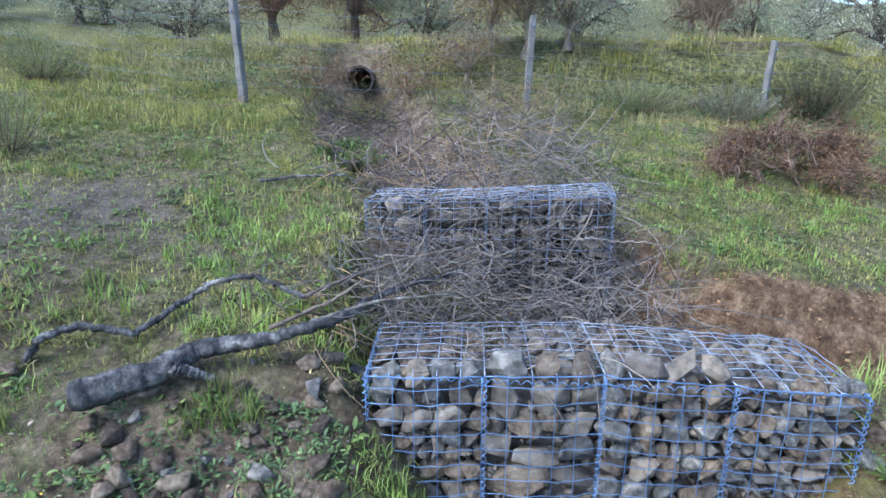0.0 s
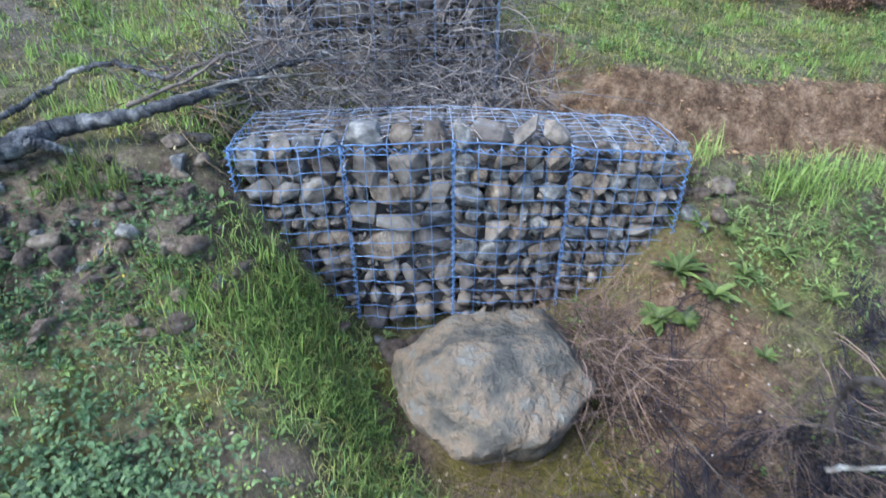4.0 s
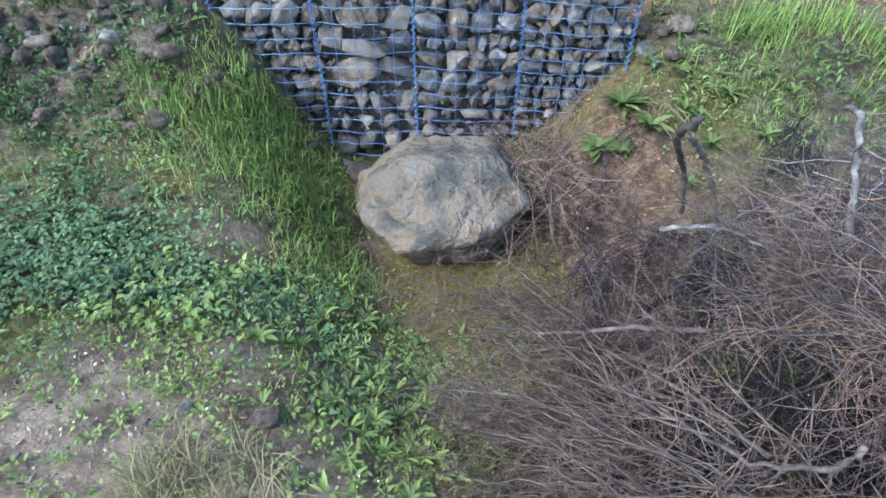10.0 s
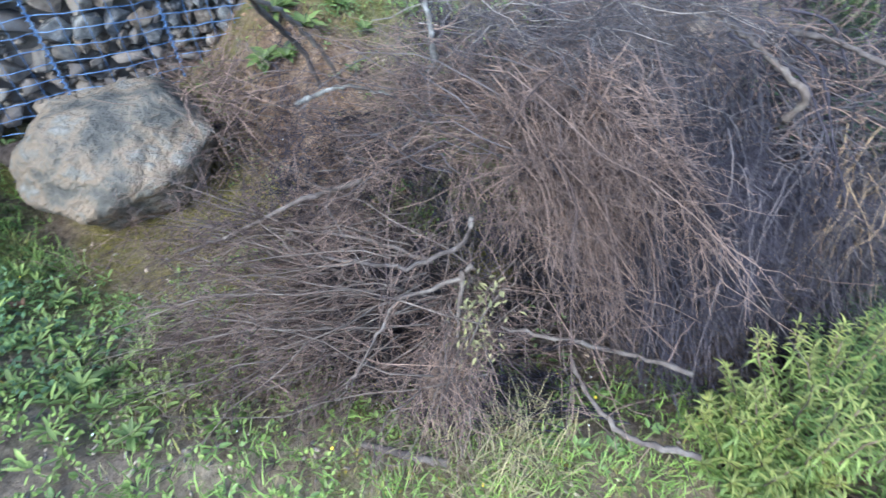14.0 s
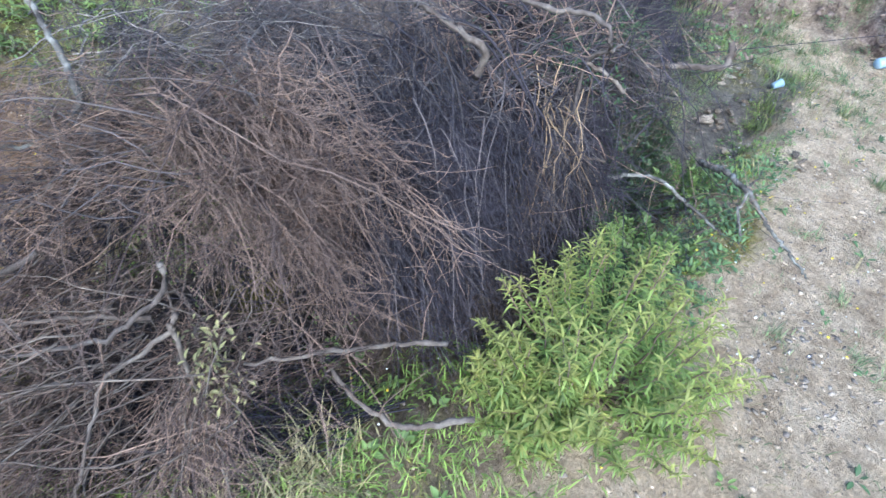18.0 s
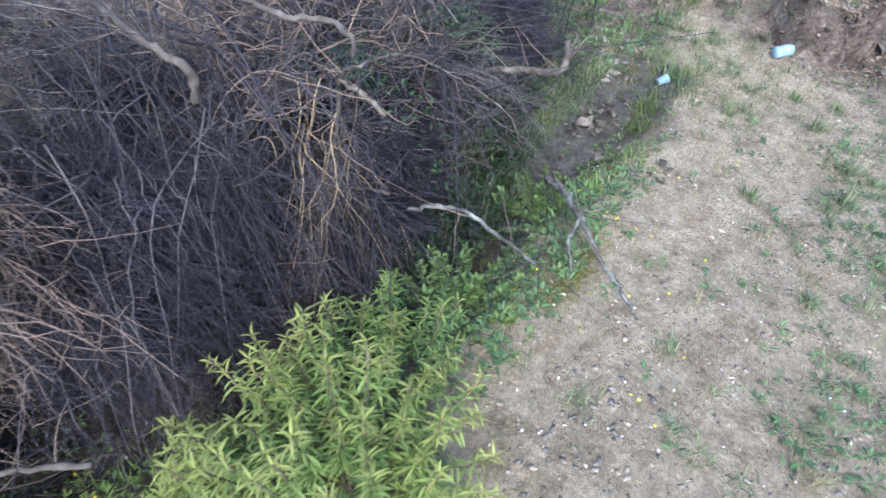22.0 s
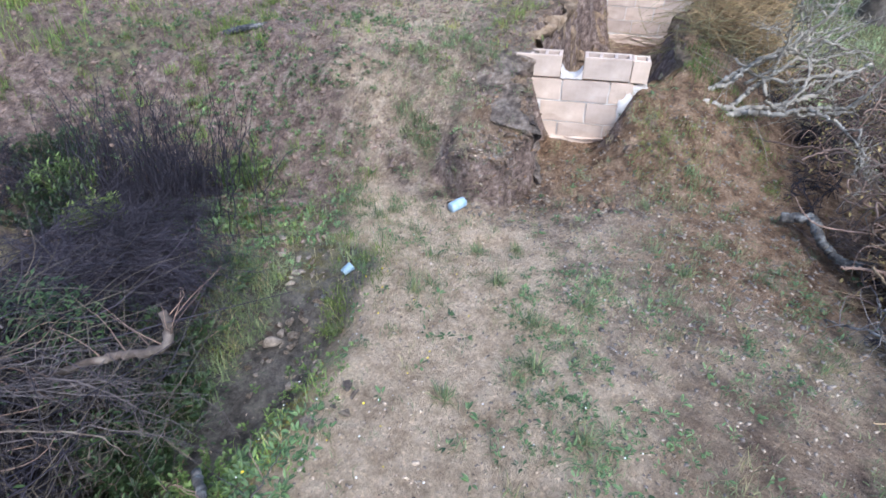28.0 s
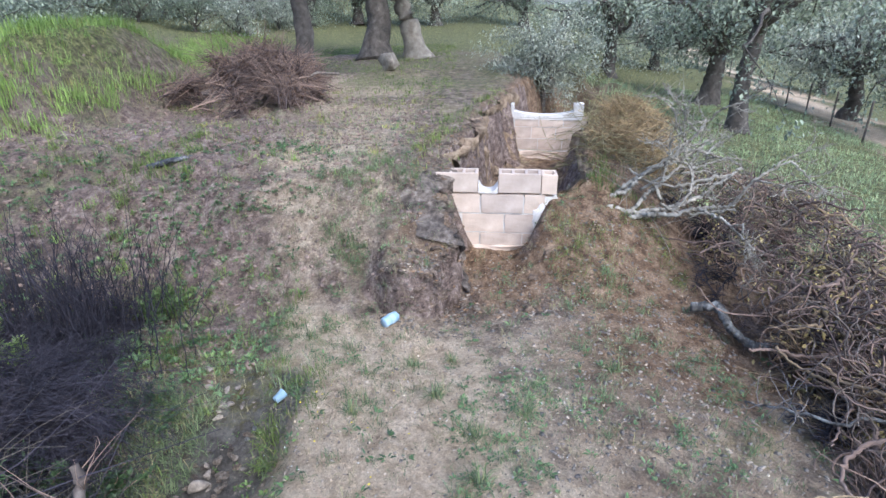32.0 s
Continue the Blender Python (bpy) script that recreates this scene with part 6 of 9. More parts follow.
litter_twigs("twig_tangle", box_points(520, 1.14, 1.5, 1.3, 2.02, 0.12, 0.5, 411), 0.3, 0.0019, 412, TWIG_RED, "fine dark roots and twigs beside the boulder", "twigs")
litter_twigs("twig_tangle", on_ground(pick(160, 0.5, 1.2, 0.85, 1.15, 413), 0.03), 0.22, 0.0014, 414, TWIG_RED, "fine brown rootlets under the boulder", "twigs")
litter_twigs("twig_tangle", on_ground(pick(170, 0.85, 1.5, 0.1, 1.0, 415), 0.05), 0.3, 0.0016, 416, TWIG_RED, "thin red-brown twigs spilling down the bank", "twigs")
litter_twigs("twig_tangle", on_ground(pick(240, 2.7, 4.1, -1.2, -0.8, 417), 0.08), 0.26, 0.0016, 418, TWIG_DARK, "dark twigs along the ditch edge", "twigs")

# charred branch lying beside the gabion, and its thinner neighbour
log = thing("fallen_branch", pose(-1.0, 2.1, 1.2), "thick charred branch with a sawn end lying in the grass", "branch")
sh = lambda ps: [(x + 1.0, y - 2.1, z - 1.2) for x, y, z in ps]
LOG = [(-1.42, 1.86, 1.30), (-1.18, 1.99, 1.33), (-1.08, 2.13, 1.36), (-0.75, 2.17, 1.40), (-0.47, 2.27, 1.45), (-0.26, 2.49, 1.5), (0.1, 2.62, 1.56)]
limb("trunk", sh(LOG[:4]), 0.066, 0.03, CHARRED, log, "blackened bark", 41, 0.003, 12, 0.03)
limb("upper_stem", sh(LOG[3:]), 0.029, 0.011, CHARRED, log, "grey lichened upper stem", 40, 0.004, 10, 0.07)
bm = bmesh.new()
bmesh.ops.create_cone(bm, cap_ends=True, segments=16, radius1=0.056, radius2=0.05, depth=0.02)
cap = part("sawn_end", bm, surface("sawn wood", [(0.3, (0.22, 0.23, 0.25)), (0.7, (0.42, 0.42, 0.42))], 12, 0.8, relief=0.3), log, "pale weathered sawn face")
cap.matrix_basis = Matrix.Translation((-0.425, -0.243, 0.10)) @ Vector((-0.85, -0.5, -0.1)).to_track_quat("Z", "Y").to_matrix().to_4x4()
limb("side_branch", sh([(-1.1, 1.98, 1.36), (-1.02, 2.0, 1.32), (-0.95, 2.03, 1.28)]), 0.03, 0.012, CHARRED, log, "", 42)
limb("side_branch", sh([(-0.77, 2.2, 1.43), (-0.5, 2.32, 1.52), (-0.37, 2.36, 1.6)]), 0.012, 0.006, BRANCH, log, "", 43)
limb("side_branch", sh([(-0.6, 2.24, 1.44), (-0.3, 2.36, 1.5), (0.05, 2.44, 1.5)]), 0.012, 0.005, LICHEN, log, "", 44)
shoot_part(log, sh([(-0.6, 2.24, 1.44), (-0.26, 2.49, 1.5), (0.1, 2.62, 1.56)]), 60, 0.45, 45, TWIG_GREY, 0.0035)
bough = thing("fallen_branch", pose(-1.3, 2.4, 1.25), "slender winding grey dead branch resting on the grass", "branch")
sh = lambda ps: [(x + 1.3, y - 2.4, z - 1.25) for x, y, z in ps]
limb("stem", sh([(-1.9, 2.22, 1.26), (-1.85, 2.26, 1.35), (-1.72, 2.35, 1.38), (-1.45, 2.34, 1.34), (-1.31, 2.58, 1.42), (-1.17, 2.61, 1.5), (-0.96, 2.6, 1.54), (-0.66, 2.41, 1.5)]), 0.02, 0.012, CHARRED, bough, "", 46, 0.004)
limb("side_branch", sh([(-0.66, 2.41, 1.5), (-0.46, 2.55, 1.55), (-0.2, 2.61, 1.62), (0.1, 2.7, 1.66)]), 0.012, 0.006, BRANCH, bough, "", 47)
shoot_part(bough, sh([(-1.17, 2.61, 1.5), (-0.96, 2.6, 1.54), (-0.66, 2.41, 1.5), (-0.2, 2.61, 1.6)]), 34, 0.32, 48, TWIG_GREY, 0.003)
stick = thing("stick", pose(-1.34, 4.48, float(ground(-1.34, 4.48)) + 0.01), "dark stick lying on the meadow", "stick")
limb("stem", [(-0.2, 0, 0.01), (0.15, 0.02, 0.05), (0.55, 0.0, 0.06)], 0.014, 0.008, CHARRED, stick, "", 49)
shoot_part(stick, [(-0.2, 0, 0.01), (0.15, 0.02, 0.05), (0.55, 0.0, 0.06)], 10, 0.35, 50, TWIG_GREY, 0.003)
stick = thing("stick", pose(8.4, 0.82, float(ground(8.4, 0.82)) + 0.02), "short dark stick lying on the dug slope", "stick")
limb("stem", [(-0.12, 0.18, 0.0), (0.0, 0.0, 0.04), (0.2, -0.2, 0.03)], 0.03, 0.02, CHARRED, stick, "", 51)
stick = thing("stick", pose(1.42, -0.5, float(ground(1.42, -0.5)) + 0.02), "pale broken stick on the weeds", "stick")
limb("stem", [(-0.1, 0.1, 0.0), (0.0, 0.0, 0.02), (0.1, -0.08, 0.0)], 0.011, 0.014, BRANCH, stick, "", 52)

# dead heaps beside the trench
heap = thing("brushwood_pile", pose(7.2, -4.4, -0.4), "large heap of dry brown brush with lichened boughs beside the trench", "brushwood")
HEAP = [(5.0, -4.3, 0.45, 0.38, -0.02), (5.45, -4.55, 0.6, 0.5, 0.05), (6.35, -4.55, 0.6, 0.45, 0.0), (7.0, -4.9, 1.0, 0.8, 0.22), (7.7, -5.0, 1.0, 0.75, 0.3), (6.0, -5.0, 0.75, 0.7, 0.1), (8.7, -4.9, 0.9, 0.7, 0.2), (5.6, -5.2, 0.9, 0.9, 0.2)]
off = np.array([7.2, -4.4, -0.4])
# sunken twigs coloured dark for the shade inside this heap
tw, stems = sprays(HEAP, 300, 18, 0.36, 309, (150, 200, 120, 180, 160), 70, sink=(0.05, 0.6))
twig_object("twig_mass", heap, TWIG_DARK, tw - off, stems - off, 0.0036, "twigs deep in the heap, darkened for shade")
tw, stems = sprays(HEAP, 170, 16, 0.38, 310, (150, 200, 120, 180, 160), 70, sink=(0.5, 1.0))
twig_object("twig_mass", heap, TWIG_RED, tw - off, stems - off, 0.0028, "dry red-brown twigs")
tw, stems = sprays(HEAP, 90, 14, 0.38, 311, (100, 200, 60, 180, 230), 80, sink=(0.5, 1.0))
twig_object("twig_mass", heap, TWIG_TAN, tw - off, stems - off, 0.0034, "dry tan twigs")
sh = lambda ps: [(x - 7.2, y + 4.4, z + 0.4) for x, y, z in ps]
BOUGHS = [
    ([(8.2, -3.44, 0.12), (8.2, -3.67, 0.25), (8.2, -3.85, 0.44), (8.2, -4.1, 0.52), (8.2, -4.39, 0.72)], 0.022, 0.009),
    ([(8.05, -3.4, 0.12), (8.0, -3.74, 0.08), (8.0, -4.05, 0.13), (8.0, -4.29, 0.25), (8.0, -4.59, 0.5)], 0.03, 0.012),
    ([(8.4, -3.73, 0.39), (8.3, -3.85, 0.3), (8.2, -4.09, 0.27), (8.2, -4.6, 0.38)], 0.012, 0.02),
    ([(8.2, -4.11, 0.5), (8.2, -4.09, 0.76), (8.2, -3.99, 0.89)], 0.012, 0.006),
    ([(8.1, -3.9, 0.3), (8.0, -3.95, 0.15), (7.9, -4.2, 0.1), (7.8, -4.5, 0.2)], 0.018, 0.01),
    ([(5.82, -3.74, -0.3), (5.52, -3.82, -0.1), (5.34, -3.96, -0.05), (5.3, -4.4, 0.05)], 0.005, 0.011),
    ([(5.6, -3.83, 0.0), (5.5, -3.82, -0.08), (5.42, -3.84, -0.12)], 0.004, 0.006),
]
for i, (ps, r0, r1) in enumerate(BOUGHS):
    limb("bough", sh(ps), r0, r1, BOUGH if i < 5 else LICHEN, heap, "pale lichened bough", 900 + i, 0.01)
    shoot_part(heap, sh(ps), 12, 0.4 if i < 5 else 0.2, 920 + i, BOUGH if i < 5 else TWIG_GREY, 0.0035)
# a fan of dead limbs growing out of the heap's far end, and curled sticks over the rest
def dead_fork(start, heading, length, radius, depth, seed):
    g = np.random.default_rng(seed)
    d = np.array(heading, float) / np.linalg.norm(heading)
    pts = [np.array(start, float)]
    for _ in range(4):
        d = d + g.normal(0, 0.22, 3) + [0, 0, 0.05]
        d /= np.linalg.norm(d)
        pts.append(pts[-1] + d * length / 4)
    limb("bough", sh(pts), radius, radius * 0.45, BOUGH, heap, "pale lichened bough", seed, 0.006)
    if depth == 0:
        shoot_part(heap, sh(pts), 9, length * 0.5, seed + 7, BOUGH, 0.003)
        return
    for k in range(3):
        dead_fork(pts[2 + k % 3], d + g.normal(0, 0.65, 3), length * 0.62, radius * 0.55, depth - 1, seed * 3 + k)


dead_fork((8.25, -3.35, 0.05), (0.05, -1.0, 0.45), 1.0, 0.03, 3, 71)
dead_fork((8.0, -3.55, 0.0), (-0.1, -1.0, 0.25), 0.95, 0.028, 3, 72)
dead_fork((8.1, -3.7, 0.05), (0.1, -0.8, 0.7), 0.8, 0.022, 2, 74)
dead_fork((8.5, -3.9, 0.15), (0.1, -0.9, 0.6), 0.8, 0.016, 1, 73)
g = np.random.default_rng(76)
for k in range(70):
    m_ = HEAP[k % len(HEAP)]
    x, y = m_[0] + m_[2] * g.uniform(-0.8, 0.8), m_[1] + m_[3] * g.uniform(-0.6, 0.9)
    z = float(heap_top(np.array([x]), np.array([y]), HEAP)[0]) + 0.01
    a, turn = g.uniform(0, 6.283), g.normal(0, 0.9)
    pts = [(x, y, z)]
    for _ in range(5):
        a += turn * 0.35 + g.normal(0, 0.25)
        px, py, pz = pts[-1]
        px, py = px + 0.11 * math.cos(a), py + 0.11 * math.sin(a)
        floor_z = float(heap_top(np.array([px]), np.array([py]), HEAP)[0])
        pts.append((px, py, max(floor_z, pz + g.normal(0, 0.04))))
    r = g.uniform(0.006, 0.016)
    limb("stick", sh(pts), r, r * 0.5, (TWIG_TAN, TWIG_RED, TWIG_RED)[k % 3], heap, "curled dead stick", 1200 + k, 0.004)
root = thing("crooked_log", pose(6.7, -4.0, float(ground(6.7, -4.0))), "crooked brown log with lichen lying at the heap's edge", "log")
limb("stem", [(x - 6.7, y + 4.0, z + 0.02) for x, y, z in ((6.9, -3.86, 0.06), (6.85, -4.03, 0.12), (6.58, -4.02, 0.08), (6.42, -4.1, 0.04), (6.4, -4.42, 0.06))], 0.036, 0.024, LICHEN, root, "", 53, 0.006, 10, 0.03)
OCHRE_TWIG = surface("dry ochre twig", [(0.3, (0.19, 0.135, 0.07)), (0.7, (0.44, 0.33, 0.18))], 3, 0.85, relief=0.2, vary="island", amount=0.5)
ochre = pick(1300, 8.6, 13.6, -5.4, -3.4, 420, lambda x, y: np.exp(-((y + 3.95 + 0.27 * (x - 10)) / 0.55) ** 2))
for k, (x, y, rx, ry, top) in enumerate(((9.6, -4.1, 0.8, 0.5, 0.5), (10.8, -4.5, 0.9, 0.55, 0.62), (12.0, -4.85, 1.0, 0.55, 0.6))):
    base = float(ground(x, y))
    mound = thing("dry_bush", pose(x, y, base), "mound of dry ochre brush beside the trench", "bush", "dry bushes beside the trench")
    tw, stems = sprays([(x, y, rx, ry, base + top)], 130, 18, 0.42, 430 + k, (0,), 180, rise=0.3)
    off = np.array([x, y, base])
    twig_object("twig_mass", mound, OCHRE_TWIG, tw - off, stems - off, 0.0034, "dry ochre twigs")
litter_twigs("dry_brush", on_ground(ochre, 0.2), 0.6, 0.004, 421, GRASS_DRY, "dry straw-coloured brush along the trench's edge", "brushwood")
pile2 = thing("brushwood_pile", pose(12.0, 0.9, float(ground(12.0, 0.9))), "dark heap of thin dead branches at the foot of a tree", "brushwood")
hz = float(ground(12.0, 0.9))
tw, stems = sprays([(12.2, 1.2, 1.3, 0.9, hz + 0.85), (11.6, 0.7, 0.8, 0.6, hz + 0.5), (12.4, 2.0, 1.2, 0.7, hz + 0.5)], 330, 18, 0.8, 312, (200, 150, 250), 60)
off = np.array([12.0, 0.9, hz])
twig_object("twig_mass", pile2, TWIG_RED, tw - off, stems - off, 0.006, "thin dark branches")
limb("bough", [(-0.2, -0.4, 0.3), (0.1, -0.7, 0.45), (0.4, -1.0, 0.4)], 0.03, 0.02, BRANCH, pile2, "pale broken bough", 54)
scrub = thing("dead_shrub", pose(6.45, 0.45, float(ground(6.45, 0.45))), "dark purple-brown leafless shrub at the ditch edge", "shrub")
tw, stems = sprays([(6.45, 0.45, 0.4, 0.35, 0.3)], 60, 16, 0.5, 313, (90,), 80, rise=-0.4)
g = np.random.default_rng(314)
up = []
for k in range(260):
    x, y = g.normal(-0.2, 0.3), g.normal(0.1, 0.32)
    low = float(ground(6.45 + x, 0.45 + y) - ground(6.45, 0.45))
    dx, dy = g.normal(-0.04, 0.14), g.normal(-0.05, 0.14)
    h = g.uniform(0.4, 0.95)
    up.append(bent([(x, y, low), (x + dx * 0.4, y + dy * 0.4, low + h * 0.6), (x + dx, y + dy, low + h)], 8, 0.012, k))
for p_ in up[:30]:
    put("stem", tube_mesh("stem", [p_], np.linspace(0.005, 0.0018, 8), 5), TWIG_DARK, scrub)
V, Q, C = tubes(np.array(up[30:]), np.linspace(0.0042, 0.0015, 8), 3)
tagged(put("stem_mass", smooth(mesh_np("stems", V, Q, C)), TWIG_DARK, scrub), "dark bare stems", kind="stuff")

litter_twigs("bramble", on_ground(pick(700, -2.5, 0.6, 6.3, 9.9, 430, lambda x, y: np.exp(-((x + 1.1 - 0.0 * y) / 0.9) ** 2) * (np.hypot(x + 1.43, y - 9.7) > 0.35)), 0.2), 0.5, 0.0045, 431, TWIG_RED, "dark dry brambles round the culvert mouth", "brambles", curl=0.9)
litter_twigs("bramble", on_ground(pick(420, 0.0, 2.2, 5.5, 9.5, 432, lambda x, y: np.exp(-((x - 0.9) / 0.6) ** 2)), 0.25), 0.55, 0.0045, 433, TWIG_TAN, "dry tan brambles on the gully's side", "brambles", curl=0.9)

hp = np.concatenate([np.column_stack([g.uniform(-1, 1, 110) * m[2] * 0.8 + m[0], g.uniform(-1, 1, 110) * m[3] * 0.8 + m[1]]) for m in HEAP])
curled_twigs("twig_tangle", np.column_stack([hp, heap_top(hp[:, 0], hp[:, 1], HEAP) - 0.02]), 0.5, 0.005, 440, BRANCH, "curled brown twigs over the dry heap", "twigs")
curled_twigs("twig_tangle", np.column_stack([hp + 0.05, heap_top(hp[:, 0], hp[:, 1], HEAP) - 0.03]), 0.5, 0.006, 441, TWIG_RED, "red-brown winding twigs over the dry heap", "twigs")
hp = np.concatenate([np.column_stack([g.uniform(-1, 1, 34) * m[2] * 0.8 + m[0], g.uniform(-1, 1, 34) * m[3] * 0.8 + m[1]]) for m in MOUNDS])
litter_twigs("twig_tangle", np.column_stack([hp, heap_top(hp[:, 0], hp[:, 1], MOUNDS) - 0.02]), 0.36, 0.002, 442, BRANCH, "grey curved twigs over the brushwood", "twigs", curl=0.7)

# long stems drooping over the ditch and the lichened tangle beyond them
g = np.random.default_rng(450)
for k in range(10):
    x, y, z = g.uniform(3.0, 3.6), g.uniform(0.1, 0.65), g.uniform(0.75, 1.0)
    dx, dy = g.normal(-0.12, 0.14), -g.uniform(0.5, 0.95)
    pts = [(x, y, z), (x + 0.35 * dx + g.normal(0, 0.05), y + 0.35 * dy, z + g.uniform(-0.05, 0.06)), (x + 0.75 * dx + g.normal(0, 0.05), y + 0.75 * dy, z - 0.3), (x + dx, y + dy, max(0.1, z - g.uniform(0.5, 0.8)))]
    pile_branch(pts, g.uniform(0.004, 0.0075), 0.0022, TWIG_DARK, 5, 1300 + k)
tp = np.column_stack([g.uniform(3.6, 4.5, 330), g.uniform(-0.6, 0.15, 330)])
tz = np.maximum(heap_top(tp[:, 0], tp[:, 1], MOUNDS_B + MOUNDS_C), 0.1) + g.uniform(-0.1, 0.12, 330)
litter_twigs("twig_tangle", np.column_stack([tp, tz])[:150], 0.36, 0.0024, 451, TWIG_DARK, "crooked dark twigs arching over the muddy channel", "twigs", curl=1.1)
tp = np.column_stack([g.uniform(3.9, 4.7, 420), g.uniform(-0.65, 0.0, 420)])
tz = np.maximum(heap_top(tp[:, 0], tp[:, 1], MOUNDS_B + MOUNDS_C), 0.1) + g.uniform(-0.15, 0.08, 420)
litter_twigs("twig_tangle", np.column_stack([tp, tz]), 0.24, 0.0018, 452, surface("lichened fine twig", [(0.3, (0.05, 0.043, 0.035)), (0.7, (0.14, 0.122, 0.095))], 3, 0.9, relief=0.2, vary="island"), "fine crinkled lichened twigs beside the channel", "twigs", curl=1.4)
tw, stems = sprays([(5.5, 0.5, 0.8, 0.55, 0.05), (6.1, 0.95, 0.8, 0.7, 0.05), (5.2, 0.1, 0.6, 0.4, 0.05)], 170, 14, 0.45, 460, (230, 200, 250, 180), 60)
off = np.array([2.2, 0.2, 0])
twig_object("twig_mass", pile, TWIG_DARK, tw - off, stems - off, 0.0024, "fine purplish twigs darkened for shade")
tp = np.column_stack([g.uniform(3.0, 4.3, 620), g.uniform(-0.4, 0.5, 620)])
tz = np.maximum(heap_top(tp[:, 0], tp[:, 1], MOUNDS_B + MOUNDS_C), 0.1) + g.uniform(-0.1, 0.12, 620)
curled_twigs("twig_tangle", np.column_stack([tp, tz])[:340], 0.38, 0.0028, 453, TWIG_SHADE, "crooked grey twigs sprawling over the ditch", "twigs", 0.5)
curled_twigs("twig_tangle", np.column_stack([tp, tz])[340:], 0.38, 0.0026, 454, TWIG_RED, "crooked brown twigs sprawling over the ditch", "twigs", 0.5)
# crooked branches caught in front of the upper gabion
tangle = thing("brush_tangle", pose(0.5, 3.2, 0.8), "crooked grey branches caught between the two gabions", "brushwood")
g = np.random.default_rng(470)
for k in range(90):
    x, y, z = g.uniform(-0.7, 1.3), g.uniform(2.75, 3.6), g.uniform(0.95, 1.6)
    a, pts = g.uniform(0, 6.283), []
    for _ in range(6):
        pts.append((x - 0.5, y - 3.2, z - 0.8))
        a += g.normal(0, 0.55)
        x, y, z = x + 0.13 * math.cos(a), min(y + 0.1 * math.sin(a), 3.66), max(z + g.normal(0.0, 0.06), 0.85)
    r = g.uniform(0.003, 0.007)
    limb("branch", pts, r, r * 0.45, (TWIG_GREY, LICHEN, TWIG_SHADE)[k % 3], tangle, "", 1400 + k, 0.004)
curled_twigs("vine_tangle", on_ground(pick(520, -1.3, 1.1, 4.2, 6.6, 475, lambda x, y: np.exp(-((x - 0.1 + 0.25 * (y - 4.5)) / 0.7) ** 2)), 0.2), 0.55, 0.0045, 476, TWIG_GREY, "pale grey winding vines heaped in the upper gully", "vines", 0.6)
curled_twigs("vine_tangle", box_points(190, -0.6, 1.1, 3.15, 3.66, 0.9, 1.6, 477), 0.55, 0.0036, 478, TWIG_SHADE, "grey winding vines hanging before the upper gabion", "vines", 0.6)
litter_twigs("bramble", on_ground(pick(700, 0.2, 1.5, 4.2, 7.0, 471), 0.2), 0.5, 0.004, 472, TWIG_GREY, "grey brambles leaning over the upper gully", "brambles", curl=0.9)
litter_twigs("bramble", on_ground(pick(420, -1.6, 0.9, 4.3, 8.5, 473, lambda x, y: np.exp(-((x + 0.1 + 0.25 * (y - 4.5)) / 0.5) ** 2)), 0.25), 0.5, 0.0045, 474, TWIG_DARK, "dark brambles in the upper gully's bed", "brambles", curl=0.9)
# yellowed leaves caught in the dry heap
hl = np.concatenate([np.column_stack([g.uniform(-1, 1, 14) * m[2] * 0.85 + m[0], g.uniform(-1, 1, 14) * m[3] * 0.85 + m[1]]) for m in HEAP])
hl = np.repeat(hl, 26, 0) + g.normal(0, 0.06, (len(hl) * 26, 2))
LEAF_BASE = np.column_stack([hl, heap_top(hl[:, 0], hl[:, 1], HEAP) + g.normal(0.01, 0.03, len(hl))])


# ------------------------------------------------------------ grass and weeds
def blades(base, count, length, width, seed, lean=0.5, spread=0.03):
    """Tufts of grass: at each base place, so many bent tapering blades. length: one number or one for each base."""
    g = np.random.default_rng(seed)
    n = len(base) * count
    P = np.repeat(base, count, 0) + np.column_stack([g.normal(0, spread, (n, 2)), np.zeros(n)])
    P[:, 2] = np.repeat(base[:, 2], count) - 0.01
    a = g.uniform(0, 6.283, n)
    L = np.repeat(np.broadcast_to(length, len(base)), count) * g.uniform(0.45, 1.15, n)
    tilt = np.abs(g.normal(0, lean, n)) + 0.08
    out = np.stack([np.cos(a), np.sin(a), np.zeros(n)], 1)
    side = np.stack([-np.sin(a), np.cos(a), np.zeros(n)], 1) * (width * g.uniform(0.6, 1.3, n))[:, None]
    up = np.array([0, 0, 1.0])
    mid = P + (out * np.sin(tilt)[:, None] + up * np.cos(tilt)[:, None]) * (L * 0.55)[:, None]
    bend = np.minimum(tilt * 2.1, 2.0)
    tip = mid + (out * np.sin(bend)[:, None] + up * np.cos(bend)[:, None]) * (L * 0.45)[:, None]
    V = np.stack([P - side * 0.6, P + side * 0.6, mid + side * 0.5, mid - side * 0.5, tip], 1).reshape(-1, 3)
    k = np.arange(n)[:, None] * 5
    return V, k + np.array([[0, 1, 2, 3]]), k + np.array([[3, 2, 4]])


